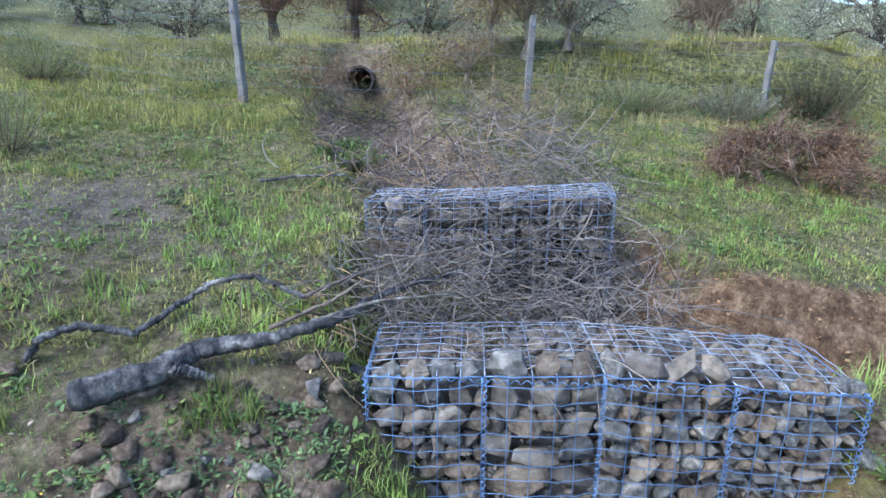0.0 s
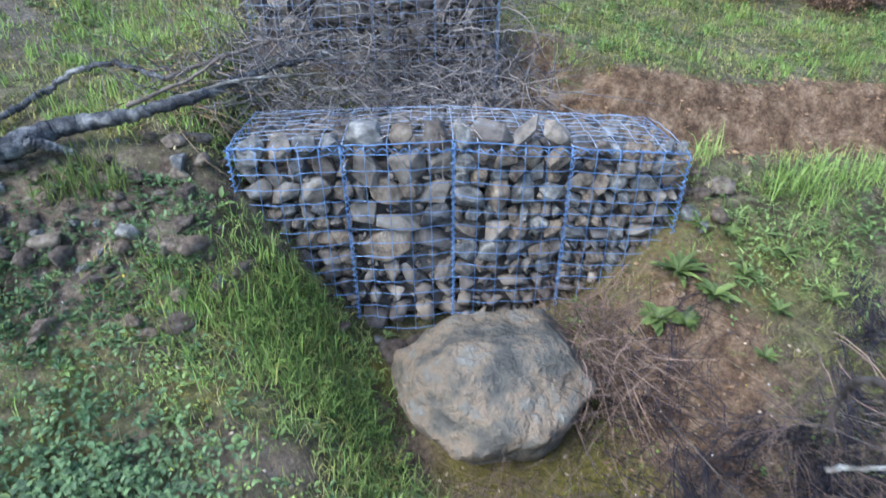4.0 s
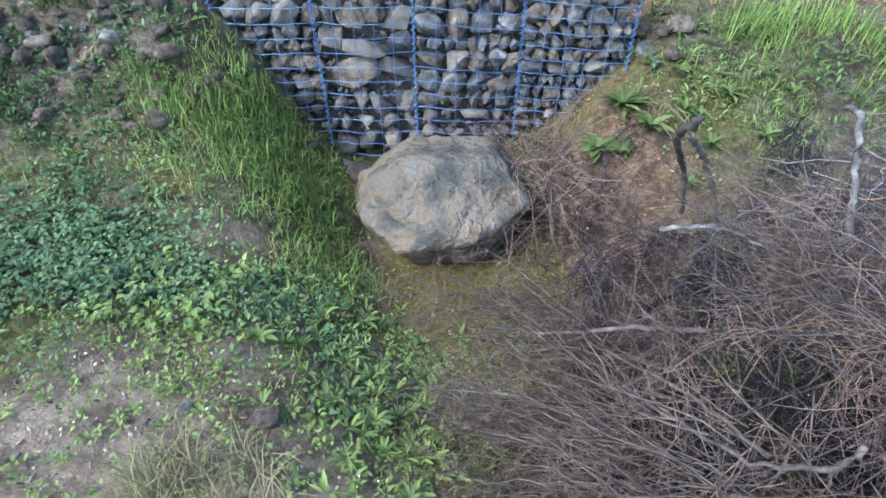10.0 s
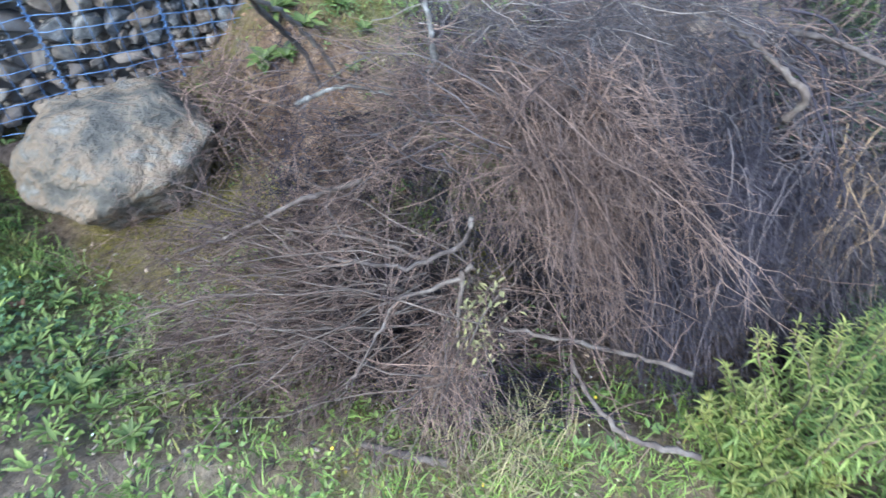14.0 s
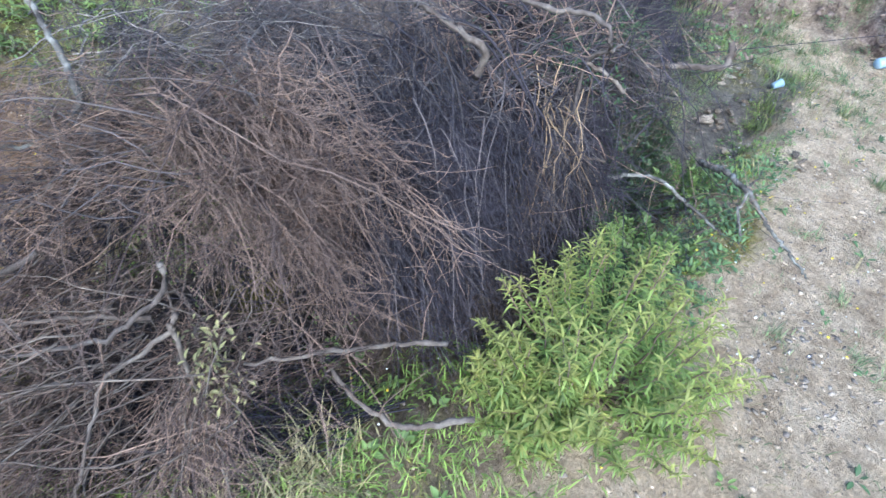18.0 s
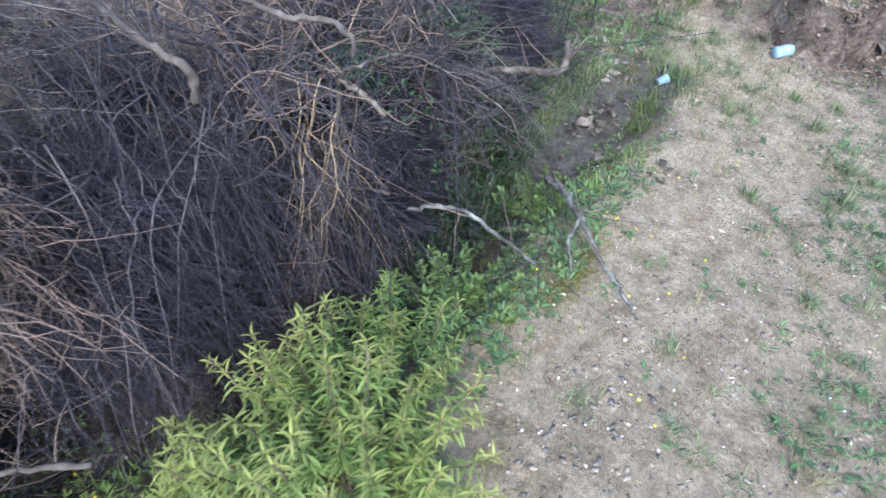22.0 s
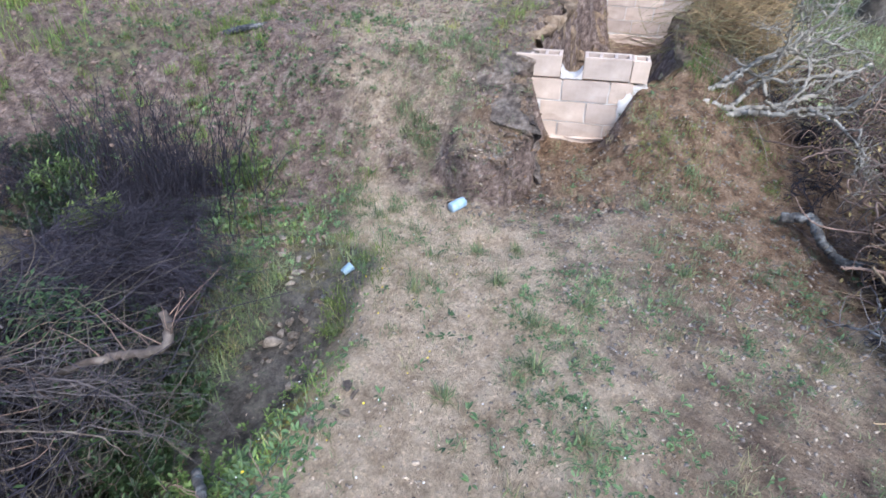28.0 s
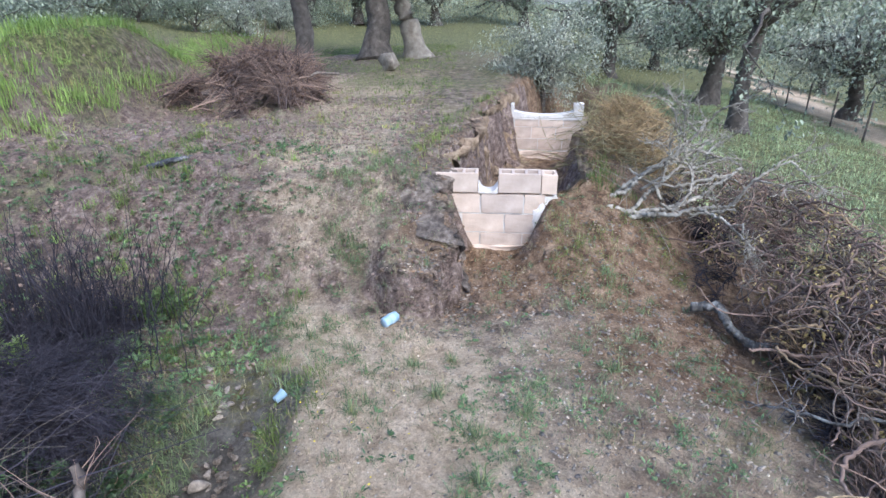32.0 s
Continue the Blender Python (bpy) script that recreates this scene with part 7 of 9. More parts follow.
def leaves(base, direction, length, width, seed, droop=0.35, fold=0.2, small=False):
    """Oval leaves: base places, directions, lengths and widths in arrays. Small ones are folded lozenges."""
    g = np.random.default_rng(seed)
    n = len(base)
    d = direction / (np.linalg.norm(direction, axis=1, keepdims=True) + 1e-9)
    side = np.cross(d, [0, 0, 1.0])
    side /= np.linalg.norm(side, axis=1, keepdims=True) + 1e-6
    up = np.cross(side, d)
    L, W = length[:, None], width[:, None]
    dr = droop * g.uniform(0.4, 1.4, n)[:, None]
    if small:
        tip = base + d * L - up * L * 0.25 * dr
        mid = base + d * L * 0.5 + up * W * fold
        V = np.stack([base, mid - side * W * 0.5, tip, mid + side * W * 0.5], 1).reshape(-1, 3)
        k = np.arange(n)[:, None] * 4
        return V, np.concatenate([k + np.array([[0, 2, 1]]), k + np.array([[0, 3, 2]])])
    m1 = base + d * L * 0.38 + up * L * 0.04
    m2 = base + d * L * 0.72 - up * L * 0.10 * dr
    tip = base + d * L - up * L * 0.35 * dr
    lift = up * W * fold
    V = np.stack([base, m1 - side * W * 0.5 + lift, m1, m1 + side * W * 0.5 + lift, m2 - side * W * 0.42 + lift, m2, m2 + side * W * 0.42 + lift, tip], 1).reshape(-1, 3)
    k = np.arange(n)[:, None] * 8
    quads = np.concatenate([k + np.array([[1, 2, 5, 4]]), k + np.array([[2, 3, 6, 5]])])
    tris = np.concatenate([k + np.array([[0, 2, 1]]), k + np.array([[0, 3, 2]]), k + np.array([[4, 5, 7]]), k + np.array([[5, 6, 7]])])
    return V, quads, tris


def rosettes(centre, count, length, width, seed, rise=0.35, small=False):
    """Low plants: at each centre, so many leaves standing out in a ring."""
    g = np.random.default_rng(seed)
    n = len(centre) * count
    a = g.uniform(0, 6.283, n)
    e = np.clip(g.normal(rise, 0.28, n), -0.05, 1.3)
    d = np.stack([np.cos(a) * np.cos(e), np.sin(a) * np.cos(e), np.sin(e)], 1)
    L = np.repeat(np.broadcast_to(length, len(centre)), count) * g.uniform(0.5, 1.2, n)
    W = L * np.broadcast_to(width, n) * g.uniform(0.75, 1.25, n)
    b = np.repeat(centre, count, 0) + d * 0.01
    return leaves(b, d, L, W, seed + 1, small=small)


def blot(x, y, *spots):
    """A soft field from spots (x, y, radius in x, radius in y, strength)."""
    return sum(w * np.exp(-((x - a) / ra) ** 2 - ((y - b_) / rb) ** 2) for a, b_, ra, rb, w in spots)


def herbs(base, height, count, leaf, wide, seed, rise=0.25, reach=0.5):
    """Upright herbs: at each base a short stem with leaves at several heights. height: one for each base."""
    g = np.random.default_rng(seed)
    n = len(base) * count
    h = np.repeat(np.broadcast_to(height, len(base)), count)
    u = g.uniform(0.15, 1.0, n)
    a = g.uniform(0, 6.283, n)
    e = np.clip(g.normal(rise, 0.3, n), -0.3, 1.2)
    d = np.stack([np.cos(a) * np.cos(e), np.sin(a) * np.cos(e), np.sin(e)], 1)
    b_ = np.repeat(base, count, 0) + np.stack([np.cos(a) * h * reach * 0.5, np.sin(a) * h * reach * 0.5, u * h], 1)
    L = leaf * g.uniform(0.5, 1.2, n)
    return leaves(b_, d, L, L * wide * g.uniform(0.75, 1.25, n), seed + 1, 0.9)


def stuff(name, data, material, label, category):
    ob = new(name, smooth(mesh_np(name, *data)))
    ob.data.materials.append(material)
    return tagged(ob, label, category, kind="stuff")


def mixed(x, y, key):
    return vnoise(x, y, 0.35, key)


green_at = lambda x, y: cover(x, y)[0]
clear = lambda x, y: np.where((np.abs(x - 0.75) < 1.12) & (np.abs(y - 2.36) < 0.34) | (np.hypot(x - 0.87, y - 1.45) < 0.42) | (np.abs(x - 0.3) < 0.9) & (np.abs(y - 3.85) < 0.36), 0.0, 1.0)

# meadow above the gabions
p = pick(20000, -6.5, 7.5, 2.0, 9.6, 501, lambda x, y: clear(x, y) * green_at(x, y) ** 2 * (0.3 + 0.9 * mixed(x, y, 31)) * np.where(np.abs(x) < 3.2, 0.75, 0.45))
L = 0.04 + 0.11 * vnoise(p[:, 0], p[:, 1], 0.45, 33) ** 2.2 + 0.04 * sstep(6.5, 8.5, p[:, 1])
stuff("meadow_grass", blades(on_ground(p), 9, L, 0.005, 502, 1.15, 0.04), GRASS, "short green meadow grass with thin patches", "grass")
p = pick(6500, -6.5, 7.5, 2.0, 9.6, 503, lambda x, y: clear(x, y) * green_at(x, y) * 0.6)
stuff("meadow_grass", blades(on_ground(p), 6, 0.08, 0.0036, 504, 1.15, 0.04), GRASS_DRY, "straw-coloured blades among the meadow grass", "grass")
p = pick(15000, -6.0, 7.0, 1.9, 8.5, 505, lambda x, y: clear(x, y) * green_at(x, y) * sstep(0.4, 0.7, mixed(x, y, 35)))
stuff("meadow_weeds", rosettes(on_ground(p, 0.005), 6, 0.05, 0.35, 506), WEED, "low broad-leaved weeds in the meadow", "weeds")
# road bank
p = pick(5200, -12, 12, 8.4, 11.2, 507, lambda x, y: 0.15 + 0.85 * sstep(0.35, 0.7, vnoise(x, y, 0.5, 77)))
stuff("bank_grass", blades(on_ground(p), 12, 0.08 + 0.3 * vnoise(p[:, 0], p[:, 1], 0.6, 78) ** 2, 0.008, 508, 0.8, 0.06), GRASS_BANK, "tall yellowish grass on the road bank", "grass")
p = pick(3600, -12, 12, 8.0, 11.3, 509, lambda x, y: 0.1 + 0.9 * sstep(0.4, 0.75, vnoise(x, y, 0.8, 79)))
stuff("bank_grass", blades(on_ground(p), 8, 0.1 + 0.25 * vnoise(p[:, 0], p[:, 1], 0.5, 80), 0.007, 510, 0.8, 0.07), GRASS_DRY, "dry straw grass on the road bank", "grass")
p = pick(2600, -9, 7, 7.6, 11.0, 505, lambda x, y: sstep(0.5, 0.75, vnoise(x, y, 0.7, 92)))
stuff("bank_weeds", herbs(on_ground(p), 0.1 + 0.3 * vnoise(p[:, 0], p[:, 1], 0.5, 93), 9, 0.06, 0.35, 506), CLOVER, "dark green weeds in clumps on the road bank", "weeds")
p = pick(2200, -7, -1.9, 5.0, 8.6, 511, lambda x, y: sstep(5.2, 6.8, y))
stuff("rank_grass", blades(on_ground(p), 9, 0.06 + 0.25 * vnoise(p[:, 0], p[:, 1], 0.6, 90) ** 1.5, 0.006, 512, 0.8, 0.06), GRASS_BANK, "taller rank grass below the fence", "grass")
# weedy slope below the gabion and the near ground
clover_at = lambda x, y: blot(x, y, (-0.55, 0.85, 0.34, 0.28, 1.0), (-0.8, 1.0, 0.3, 0.25, 0.8), (-0.5, 0.6, 0.4, 0.16, 0.9), (0.3, 0.78, 0.14, 0.16, 0.35), (0.5, 0.4, 0.18, 0.18, 0.3), (0.12, 0.55, 0.16, 0.1, 0.4))
lush_at = lambda x, y: blot(x, y, (-0.08, 1.7, 0.2, 0.26, 1.0), (0.1, 1.42, 0.16, 0.22, 0.9), (-0.4, 1.55, 0.26, 0.16, 0.5), (0.32, 1.0, 0.18, 0.18, 0.5))
p = pick(9000, -1.6, 1.1, -0.2, 1.5, 513, lambda x, y: clear(x, y) * clover_at(x, y) * (0.35 + 0.8 * mixed(x, y, 37)))
stuff("clover_bed", herbs(on_ground(p), 0.02 + 0.07 * np.random.default_rng(514).random(len(p)), 5, 0.028, 0.5, 515), CLOVER, "dense bed of dark bluish green clover-like weeds", "weeds")
p = pick(900, -1.6, 1.1, -0.2, 1.5, 516, lambda x, y: clear(x, y) * clover_at(x, y) * mixed(x, y, 37))
stuff("clover_bed", herbs(on_ground(p)[::3], 0.07, 7, 0.028, 0.4, 517), WEED, "taller green weeds rising from the clover", "weeds")
p = pick(3600, -0.9, 0.7, 0.7, 2.05, 518, lambda x, y: clear(x, y) * lush_at(x, y))
stuff("tall_grass", blades(on_ground(p), 9, 0.06 + 0.09 * vnoise(p[:, 0], p[:, 1], 0.2, 38), 0.0042, 519, 0.75, 0.03), GRASS_LUSH, "lush bright green grass against the gabion", "grass")
p = pick(2200, -0.9, 0.7, 0.7, 2.05, 542, lambda x, y: clear(x, y) * lush_at(x, y))
stuff("tall_grass", blades(on_ground(p), 9, 0.1, 0.004, 543, 0.9, 0.03), GRASS, "green grass against the gabion", "grass")
p = pick(16000, -2.6, 2.9, -1.9, 2.1, 520, lambda x, y: clear(x, y) * green_at(x, y) ** 1.3 * sstep(0.3, 0.65, mixed(x, y, 39)) * (1 - 0.7 * np.clip(clover_at(x, y), 0, 1)))
stuff("slope_grass", blades(on_ground(p), 6, 0.035 + 0.07 * vnoise(p[:, 0], p[:, 1], 0.4, 38) ** 2, 0.0034, 521, 0.9, 0.026), GRASS_LUSH, "fine yellow-green grass on the ditch slope", "grass")
p = pick(6000, -2.6, 2.9, -1.9, 2.1, 522, lambda x, y: clear(x, y) * np.clip(green_at(x, y) + 0.15, 0, 1) * 0.7)
stuff("slope_grass", blades(on_ground(p), 5, 0.08, 0.0022, 523, 0.8, 0.03), GRASS_DRY, "dry blades on the ditch slope", "grass")
p = pick(5200, -2.4, 2.9, -1.9, 2.0, 524, lambda x, y: clear(x, y) * np.clip(green_at(x, y), 0, 1) * sstep(0.45, 0.7, vnoise(x, y, 0.3, 85)) * (1 - 0.6 * np.clip(clover_at(x, y), 0, 1)))
stuff("slope_weeds", rosettes(on_ground(p, 0.012), 7, 0.018 + 0.025 * np.random.default_rng(525).random(len(p)), 0.4, 526, 0.45), WEED, "low weeds in patches on the slope", "weeds")
p = pick(2600, -1.6, 1.4, -0.9, 0.75, 527, lambda x, y: clear(x, y) * (0.2 + 0.8 * mixed(x, y, 86)))
stuff("slope_weeds", rosettes(on_ground(p, 0.012), 7, 0.022, 0.42, 528, 0.5), SHRUB_LEAF, "yellow-green sprouting weeds on the near ground", "weeds")
p = pick(330, 0.0, 1.2, -0.2, 1.0, 529, lambda x, y: clear(x, y) * blot(x, y, (0.6, 0.3, 0.3, 0.3, 1.0), (0.35, 0.7, 0.2, 0.2, 0.8), (0.85, 0.0, 0.2, 0.2, 0.6)))
stuff("slope_weeds", rosettes(on_ground(p, 0.012), 8, 0.055, 0.2, 530, 0.6), SHRUB_LEAF, "lance-leaved green weeds in loose rosettes", "weeds")
p = pick(26, -0.4, 0.05, 0.4, 0.8, 531)
stuff("slope_weeds", herbs(on_ground(p), 0.07, 7, 0.04, 0.5, 532), SHRUB_LEAF, "broad yellow-green leaves among the clover", "weeds")
tuft_r = np.array([(2.42, 2.2), (2.5, 2.28), (2.6, 2.22), (2.75, 2.3), (2.9, 2.24), (2.66, 2.14), (3.05, 2.3), (3.2, 2.2), (2.15, 2.45)])
stuff("tall_grass", blades(np.repeat(on_ground(tuft_r), 4, 0), 18, 0.2, 0.0042, 533, 0.5, 0.06), GRASS_LUSH, "tall bright grass tufts on the right bank", "grass")
bank_at = lambda x, y: blot(x, y, (2.55, 2.0, 0.35, 0.25, 1.0), (3.0, 1.95, 0.45, 0.3, 1.0), (2.2, 1.75, 0.15, 0.15, 0.7), (2.05, 2.0, 0.15, 0.12, 0.5), (3.4, 2.0, 0.4, 0.3, 0.8))
p = pick(750, 1.7, 3.9, 1.4, 2.5, 534, lambda x, y: bank_at(x, y) * (0.3 + 0.7 * mixed(x, y, 87)))
stuff("bank_weeds", herbs(on_ground(p), 0.04 + 0.05 * np.random.default_rng(535).random(len(p)), 7, 0.05, 0.22, 536, 0.45), WEED, "bright green toothed weeds crowding the bank", "weeds")
p = pick(420, 1.7, 3.9, 1.4, 2.5, 537, lambda x, y: np.clip(bank_at(x, y) + 0.1, 0, 1) * sstep(0.3, 0.7, mixed(x, y, 89)))
stuff("bank_grass", blades(on_ground(p), 9, 0.14, 0.0038, 538, 0.9, 0.035), GRASS_LUSH, "long arching bright grass on the bank", "grass")
tuft_l = np.array([(-0.95, 1.98), (-0.85, 2.02), (-0.9, 1.9), (-1.02, 1.88), (-0.78, 1.94), (-1.75, 1.85), (-1.9, 1.7)])
stuff("tall_grass", blades(np.repeat(on_ground(tuft_l), 3, 0), 16, 0.17, 0.0045, 539, 0.5, 0.035), GRASS, "grass tufts beside the charred branch", "grass")
p = pick(900, -1.6, -0.4, 1.3, 2.0, 540, lambda x, y: 0.2 + 0.8 * sstep(0.4, 0.7, mixed(x, y, 88)))
stuff("slope_weeds", rosettes(on_ground(p, 0.01), 7, 0.035, 0.34, 541, 0.5), CLOVER, "small dark weeds among the rubble", "weeds")
# track and dug ground
p = np.concatenate([pick(700, 2.6, 8.4, -4.2, -1.0, 526, lambda x, y: 0.25 + 0.75 * sstep(0.45, 0.7, mixed(x, y, 43))), pick(320, 6.0, 9.5, -1.6, 1.2, 527), pick(40, 3.3, 5.6, -1.35, -0.95, 528), pick(70, 5.6, 6.7, -1.8, -0.9, 528)])
stuff("track_tufts", blades(on_ground(p), 16, 0.06, 0.0026, 529, 1.3, 0.03), TUFT, "small flat grass tufts on the bare track", "grass")
p = np.concatenate([pick(200, 2.6, 8.4, -4.2, -1.0, 530), pick(520, 6.0, 10.5, -1.6, 2.4, 531), pick(300, 3.0, 4.6, -1.3, -0.95, 532), pick(160, 5.6, 6.5, -0.7, 0.6, 533)])
stuff("track_weeds", rosettes(on_ground(p, 0.006), 7, 0.038, 0.3, 534, 0.35), CLOVER, "small green weeds on the track and dug ground", "weeds")
p = pick(1100, 5.4, 9.0, -0.7, 2.0, 535, lambda x, y: sstep(0.45, 0.7, mixed(x, y, 41)))
stuff("track_weeds", rosettes(on_ground(p, 0.02), 12, 0.034, 0.26, 536, 0.8), CLOVER, "leafy green weeds on the dug slope", "weeds")
p = pick(4200, 8, 24, -2.0, 2.5, 537, lambda x, y: green_at(x, y) * 0.8)
stuff("terrace_grass", blades(on_ground(p), 8, 0.09, 0.008, 538, 0.8, 0.06), GRASS, "short grass on the terrace under the trees", "grass")
p = pick(9000, 6.5, 24, 2.2, 7.0, 539, lambda x, y: np.exp(-((y - 3.75 - 0.09 * (x - 9)) / 0.65) ** 2))
stuff("ridge_grass", blades(on_ground(p), 11, 0.16 + 0.12 * vnoise(p[:, 0], p[:, 1], 0.5, 71), 0.006, 540, 0.6, 0.08), GRASS_LUSH, "tall bright grass on the earth ridge", "grass")
p = pick(7000, 7, 26, -14, -5.0, 541, lambda x, y: green_at(x, y))
stuff("field_grass", blades(on_ground(p), 7, 0.12, 0.012, 542, 0.8, 0.1), GRASS_PALE, "pale green field grass beyond the heap", "grass")


ROSETTE_LEAF = surface("rosette leaf", [(0.3, (0.0864, 0.1368, 0.036)), (0.7, (0.216, 0.2808, 0.0864))], 14, 0.55, relief=0.3, vary="object", amount=0.4, through_light=0.25)


def plant(name, x, y, count, length, width, rise, seed, material, label, category, group=""):
    ob = thing(name, pose(x, y, float(ground(x, y))), label, category, group)
    c = np.zeros((1, 3)) + [0, 0, 0.03]
    g = np.random.default_rng(seed)
    for k in range(count):
        a = k * 2.4 + g.normal(0, 0.2)
        e = rise + g.normal(0, 0.2)
        d = np.array([[math.cos(a) * math.cos(e), math.sin(a) * math.cos(e), math.sin(e)]])
        s = length * g.uniform(0.55, 1.1)
        put("leaf", smooth(mesh_np("leaf", *leaves(c, d, np.array([s]), np.array([s * width]), seed + k))), material, ob)
    return ob


for i, (x, y, n, s, w) in enumerate(((1.79, 1.82, 36, 0.15, 0.22), (1.66, 1.68, 24, 0.11, 0.42), (1.76, 1.6, 20, 0.1, 0.4), (1.9, 1.66, 22, 0.12, 0.36), (2.2, 1.6, 18, 0.08, 0.26), (2.35, 1.85, 20, 0.09, 0.26), (2.1, 1.95, 18, 0.09, 0.24), (1.95, 2.0, 16, 0.08, 0.26), (2.05, 1.4, 14, 0.07, 0.28), (2.5, 1.65, 18, 0.08, 0.26), (2.1, 1.76, 20, 0.09, 0.26),
                                      (0.62, 0.16, 12, 0.08, 0.25), (0.75, -0.12, 12, 0.075, 0.25), (0.52, 0.72, 10, 0.07, 0.28), (0.2, 0.42, 12, 0.075, 0.3))):
    plant("leafy_weed", x, y, n, s, w, 0.45, 600 + 40 * i, ROSETTE_LEAF, "bright green broad-leaved weed rooted on the bank", "weed", "broad-leaved weeds")
for i, (x, y, s) in enumerate(((6.01, -3.02, 0.15), (5.36, -2.13, 0.13), (5.01, -2.14, 0.15), (5.51, -2.41, 0.13), (5.72, -1.91, 0.15), (6.42, -1.0, 0.14), (4.6, -2.35, 0.11), (4.75, -1.75, 0.12), (5.55, -1.45, 0.12), (6.1, -1.75, 0.11), (4.15, -2.1, 0.09), (6.2, -2.0, 0.1))):
    ob = thing("grass_tuft", pose(x, y, float(ground(x, y))), "flat spreading green grass tuft on the bare track", "grass", "tufts on the track")
    put("green_tuft", smooth(mesh_np("blades", *blades(np.zeros((1, 3)), 80, s, 0.0042, 850 + i, 1.3, 0.02))), TUFT, ob)
    put("dry_tuft", smooth(mesh_np("dry blades", *blades(np.zeros((1, 3)), 16, s, 0.003, 870 + i, 1.0, 0.03))), GRASS_DRY, ob, "straw blades")

# small flowers
def flowers(name, places, size, material, seed, label):
    g = np.random.default_rng(seed)
    n = len(places)
    V, F = [], []
    for k, p in enumerate(places):
        a = np.arange(6) * 1.0472 + g.uniform(0, 1)
        ring = np.column_stack([np.cos(a), np.sin(a), g.normal(0, 0.15, 6)]) * size * g.uniform(0.6, 1.2) + p
        V += [p + [0, 0, size * 0.25], *ring]
        F += [(7 * k, 7 * k + 1 + j, 7 * k + 1 + (j + 1) % 6) for j in range(6)]
    return stuff(name, (np.array(V), np.array(F)), material, label, "flowers")


flowers("white_flowers", on_ground(np.concatenate([pick(70, -2, 2.6, -1.5, 1.9, 551), pick(130, 2.8, 6.5, -2.8, -0.9, 552), pick(150, 1.5, 7, 4, 8.5, 553)]), 0.03), 0.004, FLOWER_W, 554, "tiny white daisies scattered in the grass")
flowers("yellow_flowers", on_ground(np.concatenate([pick(30, -1.5, 2.6, -1.5, 1.7, 555), pick(45, 3.2, 6, -1.8, -0.9, 556)]), 0.035), 0.0055, FLOWER_Y, 557, "tiny yellow flowers among the weeds")


# ------------------------------------------------------------ leafy shrubs
def leafy_shrub(x, y, radius, height, stems, seed, label, material=SHRUB_LEAF, leaf=0.042, wide=0.15, name="shrub"):
    g = np.random.default_rng(seed)
    ob = thing(name, pose(x, y, float(ground(x, y))), label, "shrub")
    paths, B, D = [], [], []
    for k in range(stems):
        a, r = g.uniform(0, 6.283), math.sqrt(g.random())
        hgt = height * (1 - 0.45 * r * r) * g.uniform(0.75, 1.1)
        end = np.array([radius * r * math.cos(a), radius * r * math.sin(a), hgt])
        p = bent([(end[0] * 0.25, end[1] * 0.25, 0), (end[0] * 0.7, end[1] * 0.7, hgt * 0.5), end], 8, 0.006, seed + k)
        paths.append(p)
        for s in np.linspace(0.12, 1, 30):
            i = s * 7
            j = min(int(i), 6)
            q = p[j] + (p[j + 1] - p[j]) * (i - j)
            a0 = g.uniform(0, 6.283)
            for turn in (0, 3.1416):
                e = 0.25 + 0.75 * s ** 4
                B.append(q)
                D.append((math.cos(a0 + turn) * math.cos(e), math.sin(a0 + turn) * math.cos(e), math.sin(e)))
    V, Q, C = tubes(np.array(paths), np.linspace(0.004, 0.0018, 8), 4)
    tagged(put("stem_mass", smooth(mesh_np("stems", V, Q, C)), TWIG_RED, ob), kind="stuff")
    B, D = np.array(B), np.array(D)
    L = leaf * g.uniform(0.6, 1.2, len(B))
    lv = put("foliage", smooth(mesh_np("foliage", *leaves(B, D, L, L * wide * 1.15, seed, 0.7, small=True))), material, ob)
    tagged(lv, "narrow green leaves in whorls", kind="stuff")
    return ob


